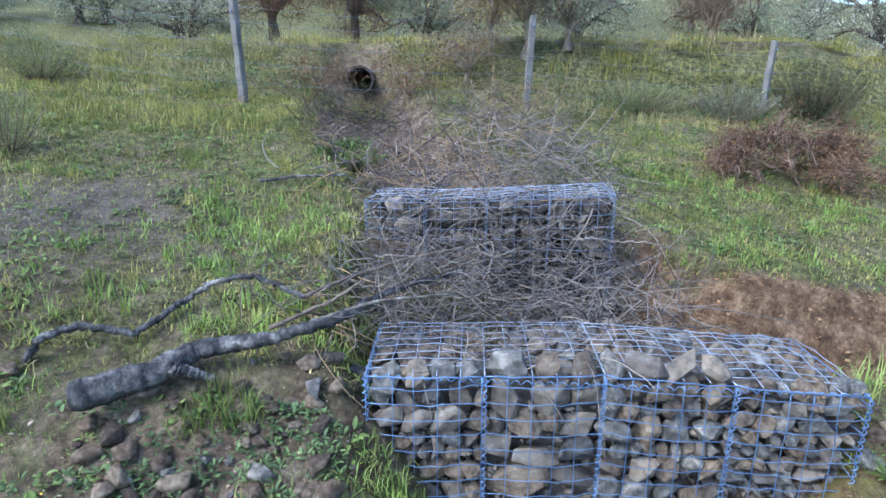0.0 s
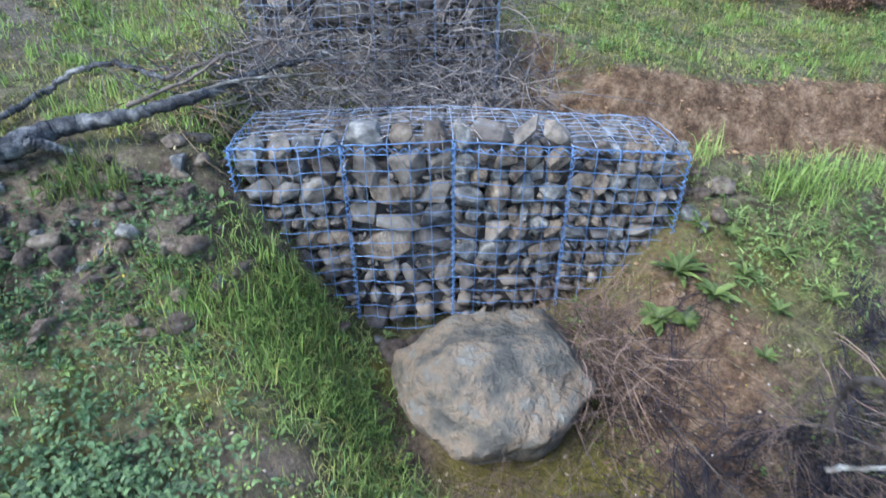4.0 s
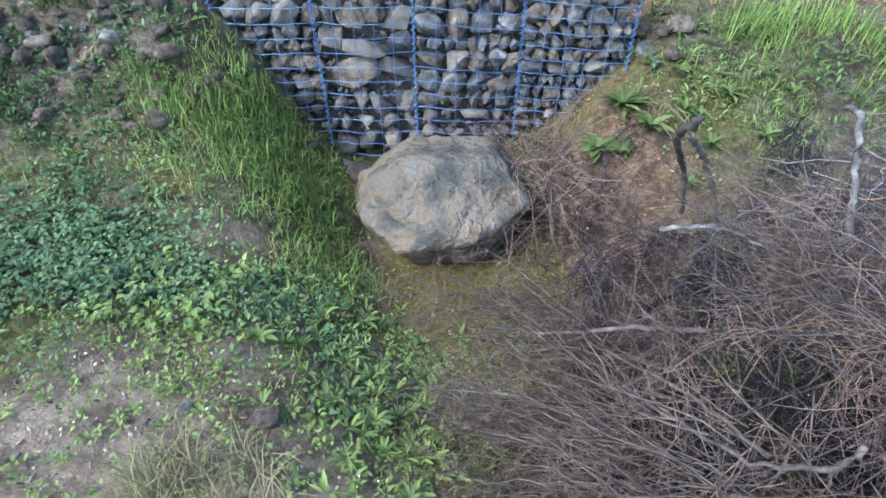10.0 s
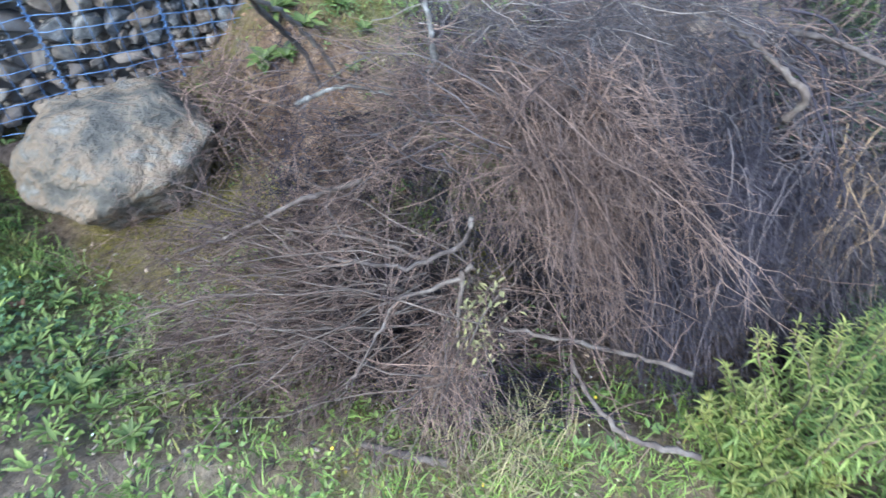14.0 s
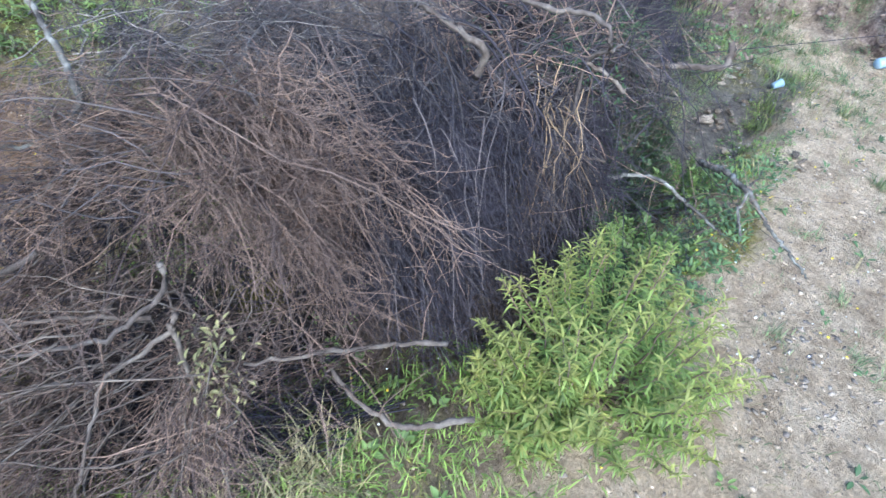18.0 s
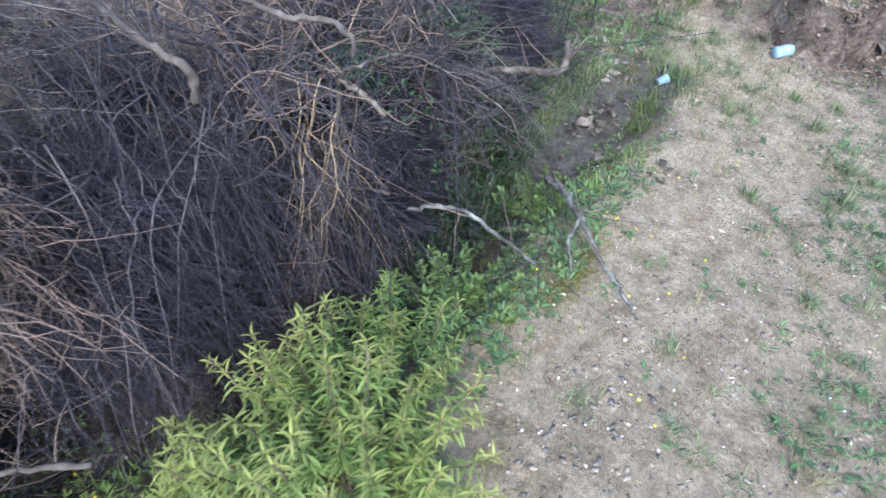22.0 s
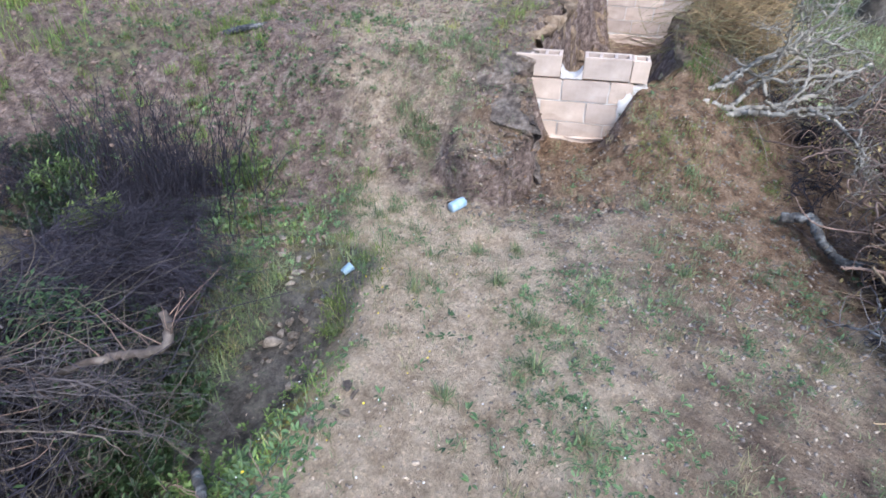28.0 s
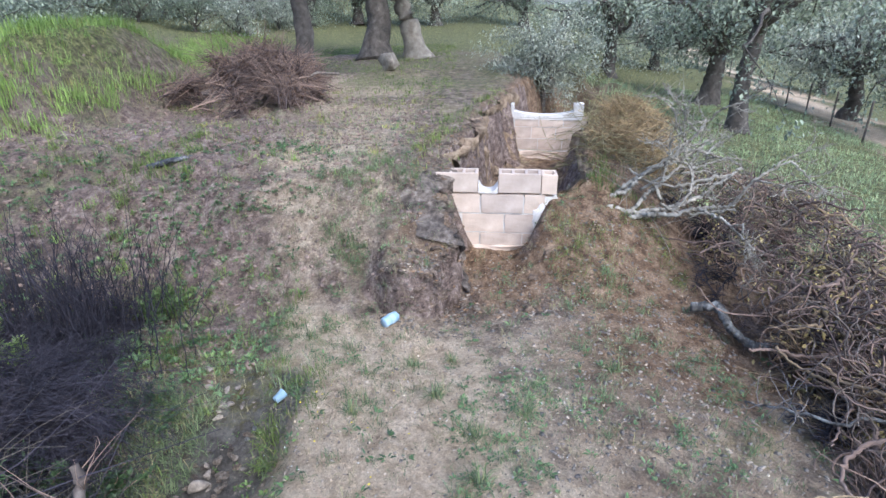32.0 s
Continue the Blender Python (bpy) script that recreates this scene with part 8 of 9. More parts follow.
def whorled_shrub(x, y, radius, height, stems, seed, label, leaf=0.046, low=SHRUB_LEAF, tips=SHRUB_TIP):
    """A shrub of upright shoots, each ringed with narrow arching leaves that close into a paler star at its tip."""
    g = np.random.default_rng(seed)
    ob = thing("shrub", pose(x, y, float(ground(x, y))), label, "shrub")
    paths, low_b, low_d, tip_b, tip_d = [], [], [], [], []
    for k in range(stems):
        a, r = k * 2.4 + g.normal(0, 0.3), math.sqrt((k + 0.5) / stems)
        hgt = height * (1 - 0.55 * r * r) * g.uniform(0.6, 1.1)
        end = np.array([radius * r * math.cos(a), radius * r * math.sin(a), hgt])
        p = bent([(end[0] * 0.3, end[1] * 0.3, 0), (end[0] * 0.8, end[1] * 0.8, hgt * 0.45), end], 8, 0.005, seed + k)
        paths.append(p)
        for s in np.linspace(0.3, 1.0, 13):
            j = min(int(s * 7), 6)
            q = p[j] + (p[j + 1] - p[j]) * (s * 7 - j)
            top = s > 0.78
            a0 = g.uniform(0, 6.283)
            for m_ in range(4):
                e = g.normal(0.75 if top else 0.35, 0.2)
                b_ = a0 + m_ * 1.5708 + g.normal(0, 0.25)
                (tip_b if top else low_b).append(q)
                (tip_d if top else low_d).append((math.cos(b_) * math.cos(e), math.sin(b_) * math.cos(e), math.sin(e)))
    V, Q, C = tubes(np.array(paths), np.linspace(0.004, 0.0018, 8), 4)
    tagged(put("stem_mass", smooth(mesh_np("stems", V, Q, C)), TWIG_RED, ob), kind="stuff")
    for name, B, D, material, size, text in (("foliage", low_b, low_d, low, leaf, "narrow green arching leaves"), ("tip_foliage", tip_b, tip_d, tips, leaf * 0.85, "paler yellow-green leaf stars")):
        L = size * g.uniform(0.65, 1.15, len(B))
        lv = put(name, smooth(mesh_np(name, *leaves(np.array(B), np.array(D), L, L * 0.17, seed + len(name), 1.7))), material, ob)
        tagged(lv, text, kind="stuff")
    return ob


whorled_shrub(2.6, -1.12, 0.42, 0.52, 92, 1001, "bright yellow-green narrow-leaved shrub at the track's edge")
whorled_shrub(2.36, -1.0, 0.24, 0.3, 40, 1002, "low bright green shrub beside the brushwood")
whorled_shrub(3.0, -1.0, 0.26, 0.38, 34, 1003, "smaller green narrow-leaved shrub on the ditch edge", 0.04, WEED, SHRUB_LEAF)
leafy_shrub(3.35, -1.02, 0.28, 0.2, 40, 1004, "low leafy green weeds on the ditch edge", WEED, 0.036, 0.4)
leafy_shrub(5.7, 0.62, 0.2, 0.35, 30, 1005, "green leafy weed on the dug slope", SHRUB_LEAF, 0.05, 0.25)
leafy_shrub(6.0, 1.1, 0.3, 0.4, 40, 1006, "tall green weeds on the dug slope", WEED, 0.05, 0.25)
leafy_shrub(4.1, -0.95, 0.25, 0.16, 40, 1009, "low mossy weeds on the ditch edge", WEED, 0.03, 0.4)
leafy_shrub(4.5, -0.35, 0.3, 0.3, 36, 1010, "dark green weeds under the brushwood", WEED_DARK, 0.042, 0.3)
leafy_shrub(-3.75, 4.7, 0.42, 0.6, 45, 1011, "grey-green wispy shrub on the meadow", GRASS_PALE, 0.035, 0.12)
leafy_shrub(-5.4, 7.6, 0.5, 0.7, 60, 1012, "grey-green wispy shrub below the fence", GRASS_PALE, 0.04, 0.12)
leafy_shrub(4.6, 9.0, 0.8, 0.6, 150, 1013, "dark green bush beside the fence", OLIVE_LEAF, 0.045, 0.16)
leafy_shrub(3.2, 9.2, 1.0, 0.5, 150, 1014, "grey-green low bush beside the fence", GRASS_PALE, 0.045, 0.12)
leafy_shrub(6.2, 9.3, 0.8, 0.95, 150, 1015, "dark green bush beside the fence", WEED_DARK, 0.045, 0.2)
leafy_shrub(-1.0, 5.6, 0.45, 0.35, 60, 1016, "dark green low bush on the gully edge", WEED, 0.06, 0.3)

# cut branch with withered leaves on the heap
sprig = thing("leafy_sprig", pose(1.73, -0.27, 0.5), "cut branch end with drooping pale withered leaves", "branch")
SP = [(0.0, 0.01, 0.24), (-0.03, -0.03, 0.1), (-0.06, -0.08, -0.04)]
limb("stem", SP, 0.008, 0.004, BRANCH, sprig, "", 61)
g = np.random.default_rng(62)
B = bent(SP, 60, 0.0)[g.integers(8, 60, 170)] + g.normal(0, 0.025, (170, 3)) + np.column_stack([g.uniform(0, 0.1, 170), g.uniform(-0.08, 0.02, 170), np.zeros(170)])
D = g.normal(0, 0.7, (170, 3)) + [0.1, -0.2, -0.6]
L = g.uniform(0.018, 0.032, 170)
put("leaves", smooth(mesh_np("leaves", *leaves(B, D, L, L * 0.3, 63))), surface("pale withered leaves", [(0.3, (0.19, 0.19, 0.085)), (0.7, (0.38, 0.36, 0.18))], 5, 0.7, vary="island", through_light=0.2), sprig, "pale yellow-green leaves")

# withered red-brown bush lying on the meadow
def withered(x, y, rx, ry, height, seed, label):
    ob = thing("withered_bush", pose(x, y, float(ground(x, y))), label, "bush", "withered bushes")
    base = float(ground(x, y))
    g = np.random.default_rng(seed)
    tw, stems = sprays([(x, y, rx, ry, base + height)], 150, 16, 0.4, seed, (0,), 180, rise=0.6)
    off = np.array([x, y, base])
    twig_object("twig_mass", ob, TWIG_RED, tw - off, stems - off, 0.003, "dry twigs")
    ends = (tw[:, 3] - off)[g.integers(0, len(tw), 15000)] + g.normal(0, 0.025, (15000, 3))
    D = g.normal(0, 0.7, (len(ends), 3)) + [0, 0, -0.5]
    L = g.uniform(0.014, 0.034, len(ends))
    tagged(put("foliage", smooth(mesh_np("foliage", *leaves(ends, D, L, L * 0.45, seed))), DRY_LEAF, ob, "curled rust-brown leaves"), kind="stuff")


withered(3.75, 5.75, 0.95, 0.55, 0.66, 1101, "heap of withered rust-brown foliage lying on the meadow")
withered(5.3, 5.6, 0.6, 0.45, 0.42, 1102, "smaller heap of withered brown foliage on the meadow")

p = pick(1300, 5.2, 11, -1.7, 3.0, 560, lambda x, y: 0.25 + 0.75 * sstep(0.45, 0.75, mixed(x, y, 47)))
stuff("slope_grass", blades(on_ground(p), 9, 0.08, 0.0036, 561, 1.1, 0.03), TUFT, "sparse grass on the dug brown slope", "grass")
p = pick(1000, 5.2, 12, -1.7, 3.0, 562)
stuff("slope_grass", blades(on_ground(p), 6, 0.09, 0.0030, 563, 0.9, 0.035), GRASS_DRY, "dry grass on the dug brown slope", "grass")
p = pick(500, 7.5, 13, -4.6, -1.8, 564, lambda x, y: np.exp(-((along(x, y, TRENCH)[0] - 1.05) / 0.2) ** 2))
stuff("slope_grass", blades(on_ground(p), 8, 0.12, 0.004, 565, 0.8, 0.035), GRASS_DRY, "dry grass hanging along the trench rims", "grass")

# tufts strewn over the track, and grass in front of the brushwood
g = np.random.default_rng(570)
p = pick(150, 3.2, 8.2, -4.0, -1.05, 571)
stuff("track_tufts", blades(on_ground(p), 34, 0.05 + 0.07 * g.random(len(p)), 0.0034, 572, 1.4, 0.02), TUFT, "spidery grass tufts spread flat on the track", "grass")
p = pick(90, 3.2, 8.2, -4.0, -1.05, 573)
stuff("track_tufts", blades(on_ground(p), 20, 0.10, 0.0028, 574, 1.1, 0.02), GRASS_DRY, "dry spidery tufts on the track", "grass")
p = pick(900, 0.5, 2.6, -1.35, -0.25, 575, lambda x, y: np.exp(-((y + 0.62 + 0.22 * (x - 1.2)) / 0.3) ** 2))
stuff("bank_tufts", blades(on_ground(p), 14, 0.09, 0.0036, 576, 0.8, 0.03), GRASS_LUSH, "bright grass in front of the brushwood", "grass")
p = np.concatenate([pick(18, 1.5, 1.95, -0.75, -0.5, 577), pick(30, 0.0, 0.4, -0.3, 0.0, 578)])
stuff("bank_tufts", blades(on_ground(p), 26, 0.2, 0.0028, 579, 0.7, 0.03), GRASS_DRY, "long pale grass tufts drooping over the bank", "grass")
p = pick(40, 3.3, 4.9, -1.25, -0.9, 580)
stuff("bank_tufts", blades(on_ground(p), 12, 0.08, 0.003, 581, 0.8, 0.025), GRASS_LUSH, "bright grass along the ditch edge", "grass")
plant("reddish_weed", 0.43, 0.66, 9, 0.05, 0.4, 0.9, 990, DRY_LEAF, "small weed with reddish-brown leaves among the grass", "weed")
leafy_shrub(5.0, -0.32, 0.3, 0.14, 24, 1020, "green weeds on the mossy channel bank", WEED_DARK, 0.035, 0.3)
leafy_shrub(5.45, -0.3, 0.28, 0.12, 20, 1021, "green weeds on the mossy channel bank", WEED_DARK, 0.032, 0.3)
leafy_shrub(4.6, -0.45, 0.25, 0.24, 45, 1022, "green weeds under the grey branch", WEED_DARK, 0.045, 0.28)
p = np.concatenate([pick(22, 5.45, 6.0, -1.25, -0.85, 582), pick(24, 4.4, 5.7, -0.5, -0.2, 583), pick(26, 6.0, 7.0, -0.9, 0.1, 584)])
stuff("bank_tufts", blades(on_ground(p), 16, 0.10, 0.0034, 585, 0.8, 0.03), GRASS, "grass tufts round the muddy channel", "grass")
p = pick(1500, 5.2, 9.0, -0.8, 2.4, 590, lambda x, y: sstep(0.55, 0.75, vnoise(x, y, 0.5, 51)))
stuff("slope_weeds", rosettes(on_ground(p, 0.02), 14, 0.032, 0.26, 591, 0.8), CLOVER, "clumps of leafy weeds on the dug slope", "weeds")
p = pick(130, 3.4, 5.5, -1.3, -0.75, 592)
stuff("bank_weeds", rosettes(on_ground(p, 0.008), 8, 0.022, 0.45, 593, 0.5), WEED, "small round-leaved weeds along the mossy ditch edge", "weeds")
p = pick(500, 7.2, 8.4, -4.0, -2.9, 594, lambda x, y: sstep(0.4, 0.7, vnoise(x, y, 0.4, 53)))
stuff("bank_tufts", blades(on_ground(p), 10, 0.08, 0.003, 595, 0.9, 0.03), GRASS, "sparse bluish grass on the reddish bank", "grass")
# spreading tufts over the meadow
g = np.random.default_rng(600)
for key, n, x0, x1, y0, y1, size, material, label in ((601, 900, -6, 3.2, 2.3, 8.4, 0.14, GRASS, "spreading green tufts on the thin meadow"), (602, 800, -6, 7, 2.3, 8.8, 0.15, GRASS_BANK, "yellowish spreading tufts on the thin meadow"),
                                                      (603, 460, 1.7, 6.5, 3.2, 5.6, 0.13, GRASS_LUSH, "bright green tufts above the cut bank"), (604, 420, -2.4, 0.3, 2.3, 4.4, 0.13, GRASS_LUSH, "bright green tufts beside the fallen branch")):
    p = pick(n, x0, x1, y0, y1, key, lambda x, y: clear(x, y) * sstep(0.2, 0.6, green_at(x, y)) * (0.25 + 0.75 * sstep(0.35, 0.65, vnoise(x, y, 0.6, key))))
    stuff("meadow_tufts", blades(on_ground(p), 34, size * (0.5 + 0.7 * g.random(len(p))), 0.0052, key + 20, 1.15, 0.03), material, label, "grass")
# green tufts along the footway and round the bottle
for key, n, x0, x1, y0, y1, size, material in ((611, 60, 5.6, 7.0, -1.7, 0.3, 0.12, TUFT), (612, 110, 7.2, 8.6, -1.7, -0.85, 0.10, TUFT), (613, 40, 6.0, 8.6, -0.5, 1.4, 0.12, GRASS_LUSH), (614, 60, 5.6, 7.6, -3.6, -2.2, 0.10, TUFT), (615, 120, 8.3, 13, -1.8, 2.0, 0.10, GRASS_BANK)):
    p = pick(n, x0, x1, y0, y1, key, lambda x, y: (0.2 + 0.8 * sstep(0.4, 0.65, vnoise(x, y, 0.45, key))) * (along(x, y, TRENCH)[0] > 0.5))
    stuff("track_tufts", blades(on_ground(p), 44, size * (0.5 + 0.7 * g.random(len(p))), 0.0042, key + 20, 1.25, 0.03), material, "spreading green tufts beside the footway", "grass")
D = g.normal(0, 0.7, (len(LEAF_BASE), 3))
L = g.uniform(0.018, 0.042, len(LEAF_BASE))
stuff("dry_leaves", leaves(LEAF_BASE, D, L, L * 0.5, 620), LEAF_STRAW, "yellowed leaves caught in the dry heap", "leaves")
leafy_shrub(5.75, 1.0, 0.3, 0.3, 55, 1030, "dark green leafy weeds on the dug slope", WEED_DARK, 0.04, 0.28)
leafy_shrub(6.4, 1.45, 0.32, 0.32, 55, 1031, "dark green leafy weeds on the dug slope", WEED_DARK, 0.04, 0.28)
leafy_shrub(6.75, 0.2, 0.26, 0.2, 45, 1032, "green leafy weeds beside the dark scrub", WEED, 0.035, 0.28)
leafy_shrub(4.75, -0.1, 0.3, 0.28, 50, 1033, "green leafy weeds under the brushwood", WEED_DARK, 0.038, 0.28)
leafy_shrub(4.25, -0.55, 0.26, 0.3, 45, 1034, "green leafy weeds in the ditch", WEED_DARK, 0.036, 0.28)
p = pick(1500, 6.5, 24, 2.2, 7.0, 640, lambda x, y: np.exp(-((y - 3.5 - 0.09 * (x - 9)) / 0.8) ** 2))
stuff("ridge_grass", blades(on_ground(p), 8, 0.2, 0.005, 641, 0.6, 0.08), GRASS_BANK, "yellowed grass on the earth ridge", "grass")
drift = lambda x, y: blot(x, y, (8.6, 3.1, 0.45, 0.16, 1.0), (9.4, 3.1, 0.5, 0.15, 1.0), (9.4, 2.72, 0.5, 0.09, 0.9), (10.6, 2.82, 0.7, 0.1, 1.0), (12.2, 2.87, 0.9, 0.12, 0.9), (7.8, 2.3, 0.2, 0.1, 0.5))
p = pick(1700, 7.4, 13.6, 2.1, 3.6, 642, drift)
stuff("ridge_grass", blades(on_ground(p), 9, 0.26, 0.0055, 643, 0.35, 0.05), GRASS_LUSH, "tall bright yellow-green grass in drifts on the ridge", "grass")
# fine grey-green mats beside the track and the trench
mats = lambda x, y: blot(x, y, (7.0, -3.0, 0.35, 0.13, 1.0), (7.6, -1.4, 0.14, 0.2, 0.9), (8.0, -1.05, 0.14, 0.3, 0.9), (7.75, -1.0, 0.25, 0.2, 0.9), (6.05, -3.0, 0.1, 0.1, 1.0), (7.4, -0.35, 0.3, 0.2, 0.7), (6.6, -0.75, 0.2, 0.15, 0.8), (6.1, -0.9, 0.2, 0.12, 0.8), (7.7, 0.5, 0.3, 0.2, 0.7), (6.9, 0.3, 0.3, 0.3, 0.6))
p = pick(9000, 5.6, 8.6, -3.5, 1.1, 645, lambda x, y: mats(x, y) * (0.3 + 0.7 * mixed(x, y, 98)))
stuff("grey_mats", blades(on_ground(p), 7, 0.045, 0.0032, 646, 1.1, 0.02), TUFT, "fine grey-green mats of low weeds", "weeds")
stuff("grey_mats", rosettes(on_ground(p[::3], 0.006), 6, 0.02, 0.3, 647, 0.5), CLOVER, "small leaves in the low mats", "weeds")
p = pick(240, 6.6, 9.5, 0.6, 3.2, 648, lambda x, y: 0.2 + 0.8 * sstep(0.5, 0.75, vnoise(x, y, 0.6, 99)))
stuff("slope_grass", blades(on_ground(p), 26, 0.16, 0.0042, 649, 0.7, 0.03), GRASS, "long grass clumps on the dug slope", "grass")
p = pick(420, -0.9, 0.7, 0.7, 2.05, 544, lambda x, y: clear(x, y) * lush_at(x, y))
stuff("tall_grass", blades(on_ground(p), 16, 0.11, 0.0036, 545, 1.0, 0.03), GRASS_BANK, "yellowish spreading grass against the gabion", "grass")
p = pick(120, 4.2, 5.7, -0.62, -0.3, 546)
stuff("bank_tufts", blades(on_ground(p), 26, 0.13, 0.0034, 547, 0.9, 0.03), TUFT, "grey-green grass on the channel's mossy bank", "grass")
p = pick(60, 4.6, 6.4, -0.6, 0.1, 548)
stuff("bank_tufts", blades(on_ground(p), 22, 0.12, 0.003, 549, 1.0, 0.03), GRASS_DRY, "dry straw tufts beyond the muddy channel", "grass")
slope_at = lambda x, y: blot(x, y, (6.4, -0.1, 0.3, 0.25, 1.0), (6.9, 0.35, 0.3, 0.25, 0.9), (7.3, -0.1, 0.3, 0.2, 0.8), (6.1, -0.45, 0.25, 0.15, 0.9), (7.7, 0.9, 0.3, 0.2, 0.6), (6.9, -0.7, 0.2, 0.15, 0.7))
p = pick(170, 5.7, 8.3, -0.9, 1.3, 662, slope_at)
stuff("slope_grass", blades(on_ground(p), 30, 0.11, 0.004, 663, 1.05, 0.03), GRASS, "green tufts in patches on the brown slope", "grass")
p = pick(420, 5.7, 8.3, -0.9, 1.3, 664, slope_at)
stuff("slope_weeds", rosettes(on_ground(p, 0.012), 11, 0.034, 0.28, 665, 0.7), WEED, "leafy weeds in patches on the brown slope", "weeds")
# moss cushions
MOSS = surface("moss shoots", [(0.3, (0.14, 0.125, 0.022)), (0.7, (0.33, 0.28, 0.055))], 6, 0.8, relief=0.2, vary="island", amount=0.5, through_light=0.15)
moss_at = lambda x, y: blot(x, y, (-0.36, 1.22, 0.2, 0.12, 1.0), (-0.1, 1.12, 0.2, 0.1, 0.8), (0.28, 1.15, 0.1, 0.16, 0.7), (1.36, 1.02, 0.16, 0.12, 0.9), (1.1, 0.85, 0.2, 0.12, 0.6), (0.2, 0.3, 0.3, 0.15, 0.5), (1.0, -0.55, 0.3, 0.12, 0.8), (1.5, -0.75, 0.3, 0.1, 0.7), (3.75, -1.28, 0.3, 0.08, 1.0), (4.5, -1.1, 0.4, 0.08, 0.9), (5.2, -0.42, 0.3, 0.06, 0.8))
p = pick(15000, -0.8, 5.6, -1.45, 1.5, 660, lambda x, y: moss_at(x, y) * (0.2 + 0.8 * mixed(x, y, 97)))
stuff("moss", rosettes(on_ground(p, 0.003), 6, 0.012, 0.5, 661, 0.7, True), MOSS, "olive-yellow moss in low cushions", "moss")
# fine mixed ground cover
p = pick(11000, -2.4, 2.6, -1.8, 1.95, 650, lambda x, y: clear(x, y) * sstep(0.15, 0.5, green_at(x, y)) * sstep(0.35, 0.65, vnoise(x, y, 0.3, 81)))
stuff("slope_weeds", rosettes(on_ground(p, 0.008), 5, 0.009 + 0.011 * np.random.default_rng(651).random(len(p)), 0.6, 652, 0.35, True), GRASS_LUSH, "tiny yellow-green creeping leaves between the weeds", "weeds")
p = pick(5000, -2.4, 2.6, -1.8, 1.95, 653, lambda x, y: clear(x, y) * sstep(0.15, 0.5, green_at(x, y)) * sstep(0.35, 0.7, vnoise(x, y, 0.5, 83)))
stuff("slope_grass", blades(on_ground(p), 8, 0.055, 0.003, 654, 1.0, 0.03), GRASS_BANK, "yellowish short grass on the near slope", "grass")
p = pick(900, 8.2, 13.0, -4.2, -1.5, 655, lambda x, y: np.exp(-((along(x, y, TRENCH)[0] - 0.95) / 0.15) ** 2))
stuff("bank_tufts", blades(on_ground(p), 22, 0.11, 0.0045, 656, 1.1, 0.04), GRASS, "grass tufts hanging over the trench's rim", "grass")
p = np.concatenate([pick(8, 4.6, 5.6, -1.15, -0.95, 657), pick(22, 5.5, 6.4, -0.6, 0.1, 658)])
stuff("bank_tufts", blades(on_ground(p), 40, 0.10, 0.0036, 659, 0.95, 0.03), GRASS, "spiky grass tufts at the muddy channel's edge", "grass")
p = pick(1200, 3.4, 6.4, -3.8, -2.0, 670, lambda x, y: sstep(0.35, 0.65, vnoise(x, y, 0.5, 72)))
stuff("track_weeds", rosettes(on_ground(p, 0.006), 9, 0.027, 0.28, 671, 0.4), CLOVER, "small grey-green weeds among the stone chips", "weeds")
p = pick(160, 3.4, 6.6, -3.8, -2.0, 672)
stuff("track_tufts", blades(on_ground(p), 30, 0.06, 0.003, 673, 1.3, 0.03), TUFT, "flat little tufts among the stone chips", "grass")
# short creeping cover over the meadow
for key, n, material, label in ((681, 13000, GRASS_BANK, "short olive creeping cover on the meadow"), (682, 9000, GRASS, "short green creeping cover on the meadow"), (683, 4200, GRASS_DRY, "short straw stubble on the meadow")):
    p = pick(n, -4.6, 5.6, 2.2, 7.6, key, lambda x, y: clear(x, y) * sstep(0.05, 0.5, green_at(x, y)) * (0.35 + 0.65 * vnoise(x, y, 0.4, key)))
    stuff("meadow_grass", blades(on_ground(p), 10, 0.045, 0.006, key + 10, 1.1, 0.05), material, label, "grass")
p = pick(520, 3.5, 4.8, -0.7, 0.3, 690, lambda x, y: 0.1 + 0.9 * sstep(0.5, 0.75, vnoise(x, y, 0.3, 97)))
low = ground(p[:, 0], p[:, 1], False)
stuff("ditch_weeds", herbs(np.column_stack([p, np.maximum(low, heap_top(p[:, 0], p[:, 1], MOUNDS_B + MOUNDS_C) - 0.16)]), 0.2, 9, 0.034, 0.34, 691, 0.3, 0.4), WEED_DARK, "green leafy weeds growing up through the dead twigs", "weeds")
p = pick(480, 3.5, 4.6, -0.75, 0.2, 692, lambda x, y: 0.1 + 0.9 * sstep(0.5, 0.75, vnoise(x, y, 0.3, 97)))
low = ground(p[:, 0], p[:, 1], False)
stuff("ditch_weeds", herbs(np.column_stack([p, np.maximum(low, heap_top(p[:, 0], p[:, 1], MOUNDS_B + MOUNDS_C) - 0.12)]), 0.2, 7, 0.036, 0.28, 693, 0.4, 0.4), WEED_DARK, "dark weed shoots among the dead twigs", "weeds")
leafy_shrub(3.62, -0.68, 0.26, 0.3, 45, 1040, "dark green leafy weeds on the ditch's bank", WEED_DARK, 0.034, 0.28)
leafy_shrub(3.95, -0.72, 0.26, 0.28, 45, 1041, "dark green leafy weeds on the ditch's bank", WEED_DARK, 0.034, 0.28)
leafy_shrub(3.4, -0.72, 0.22, 0.26, 35, 1042, "dark green leafy weeds on the ditch's bank", WEED_DARK, 0.032, 0.28)


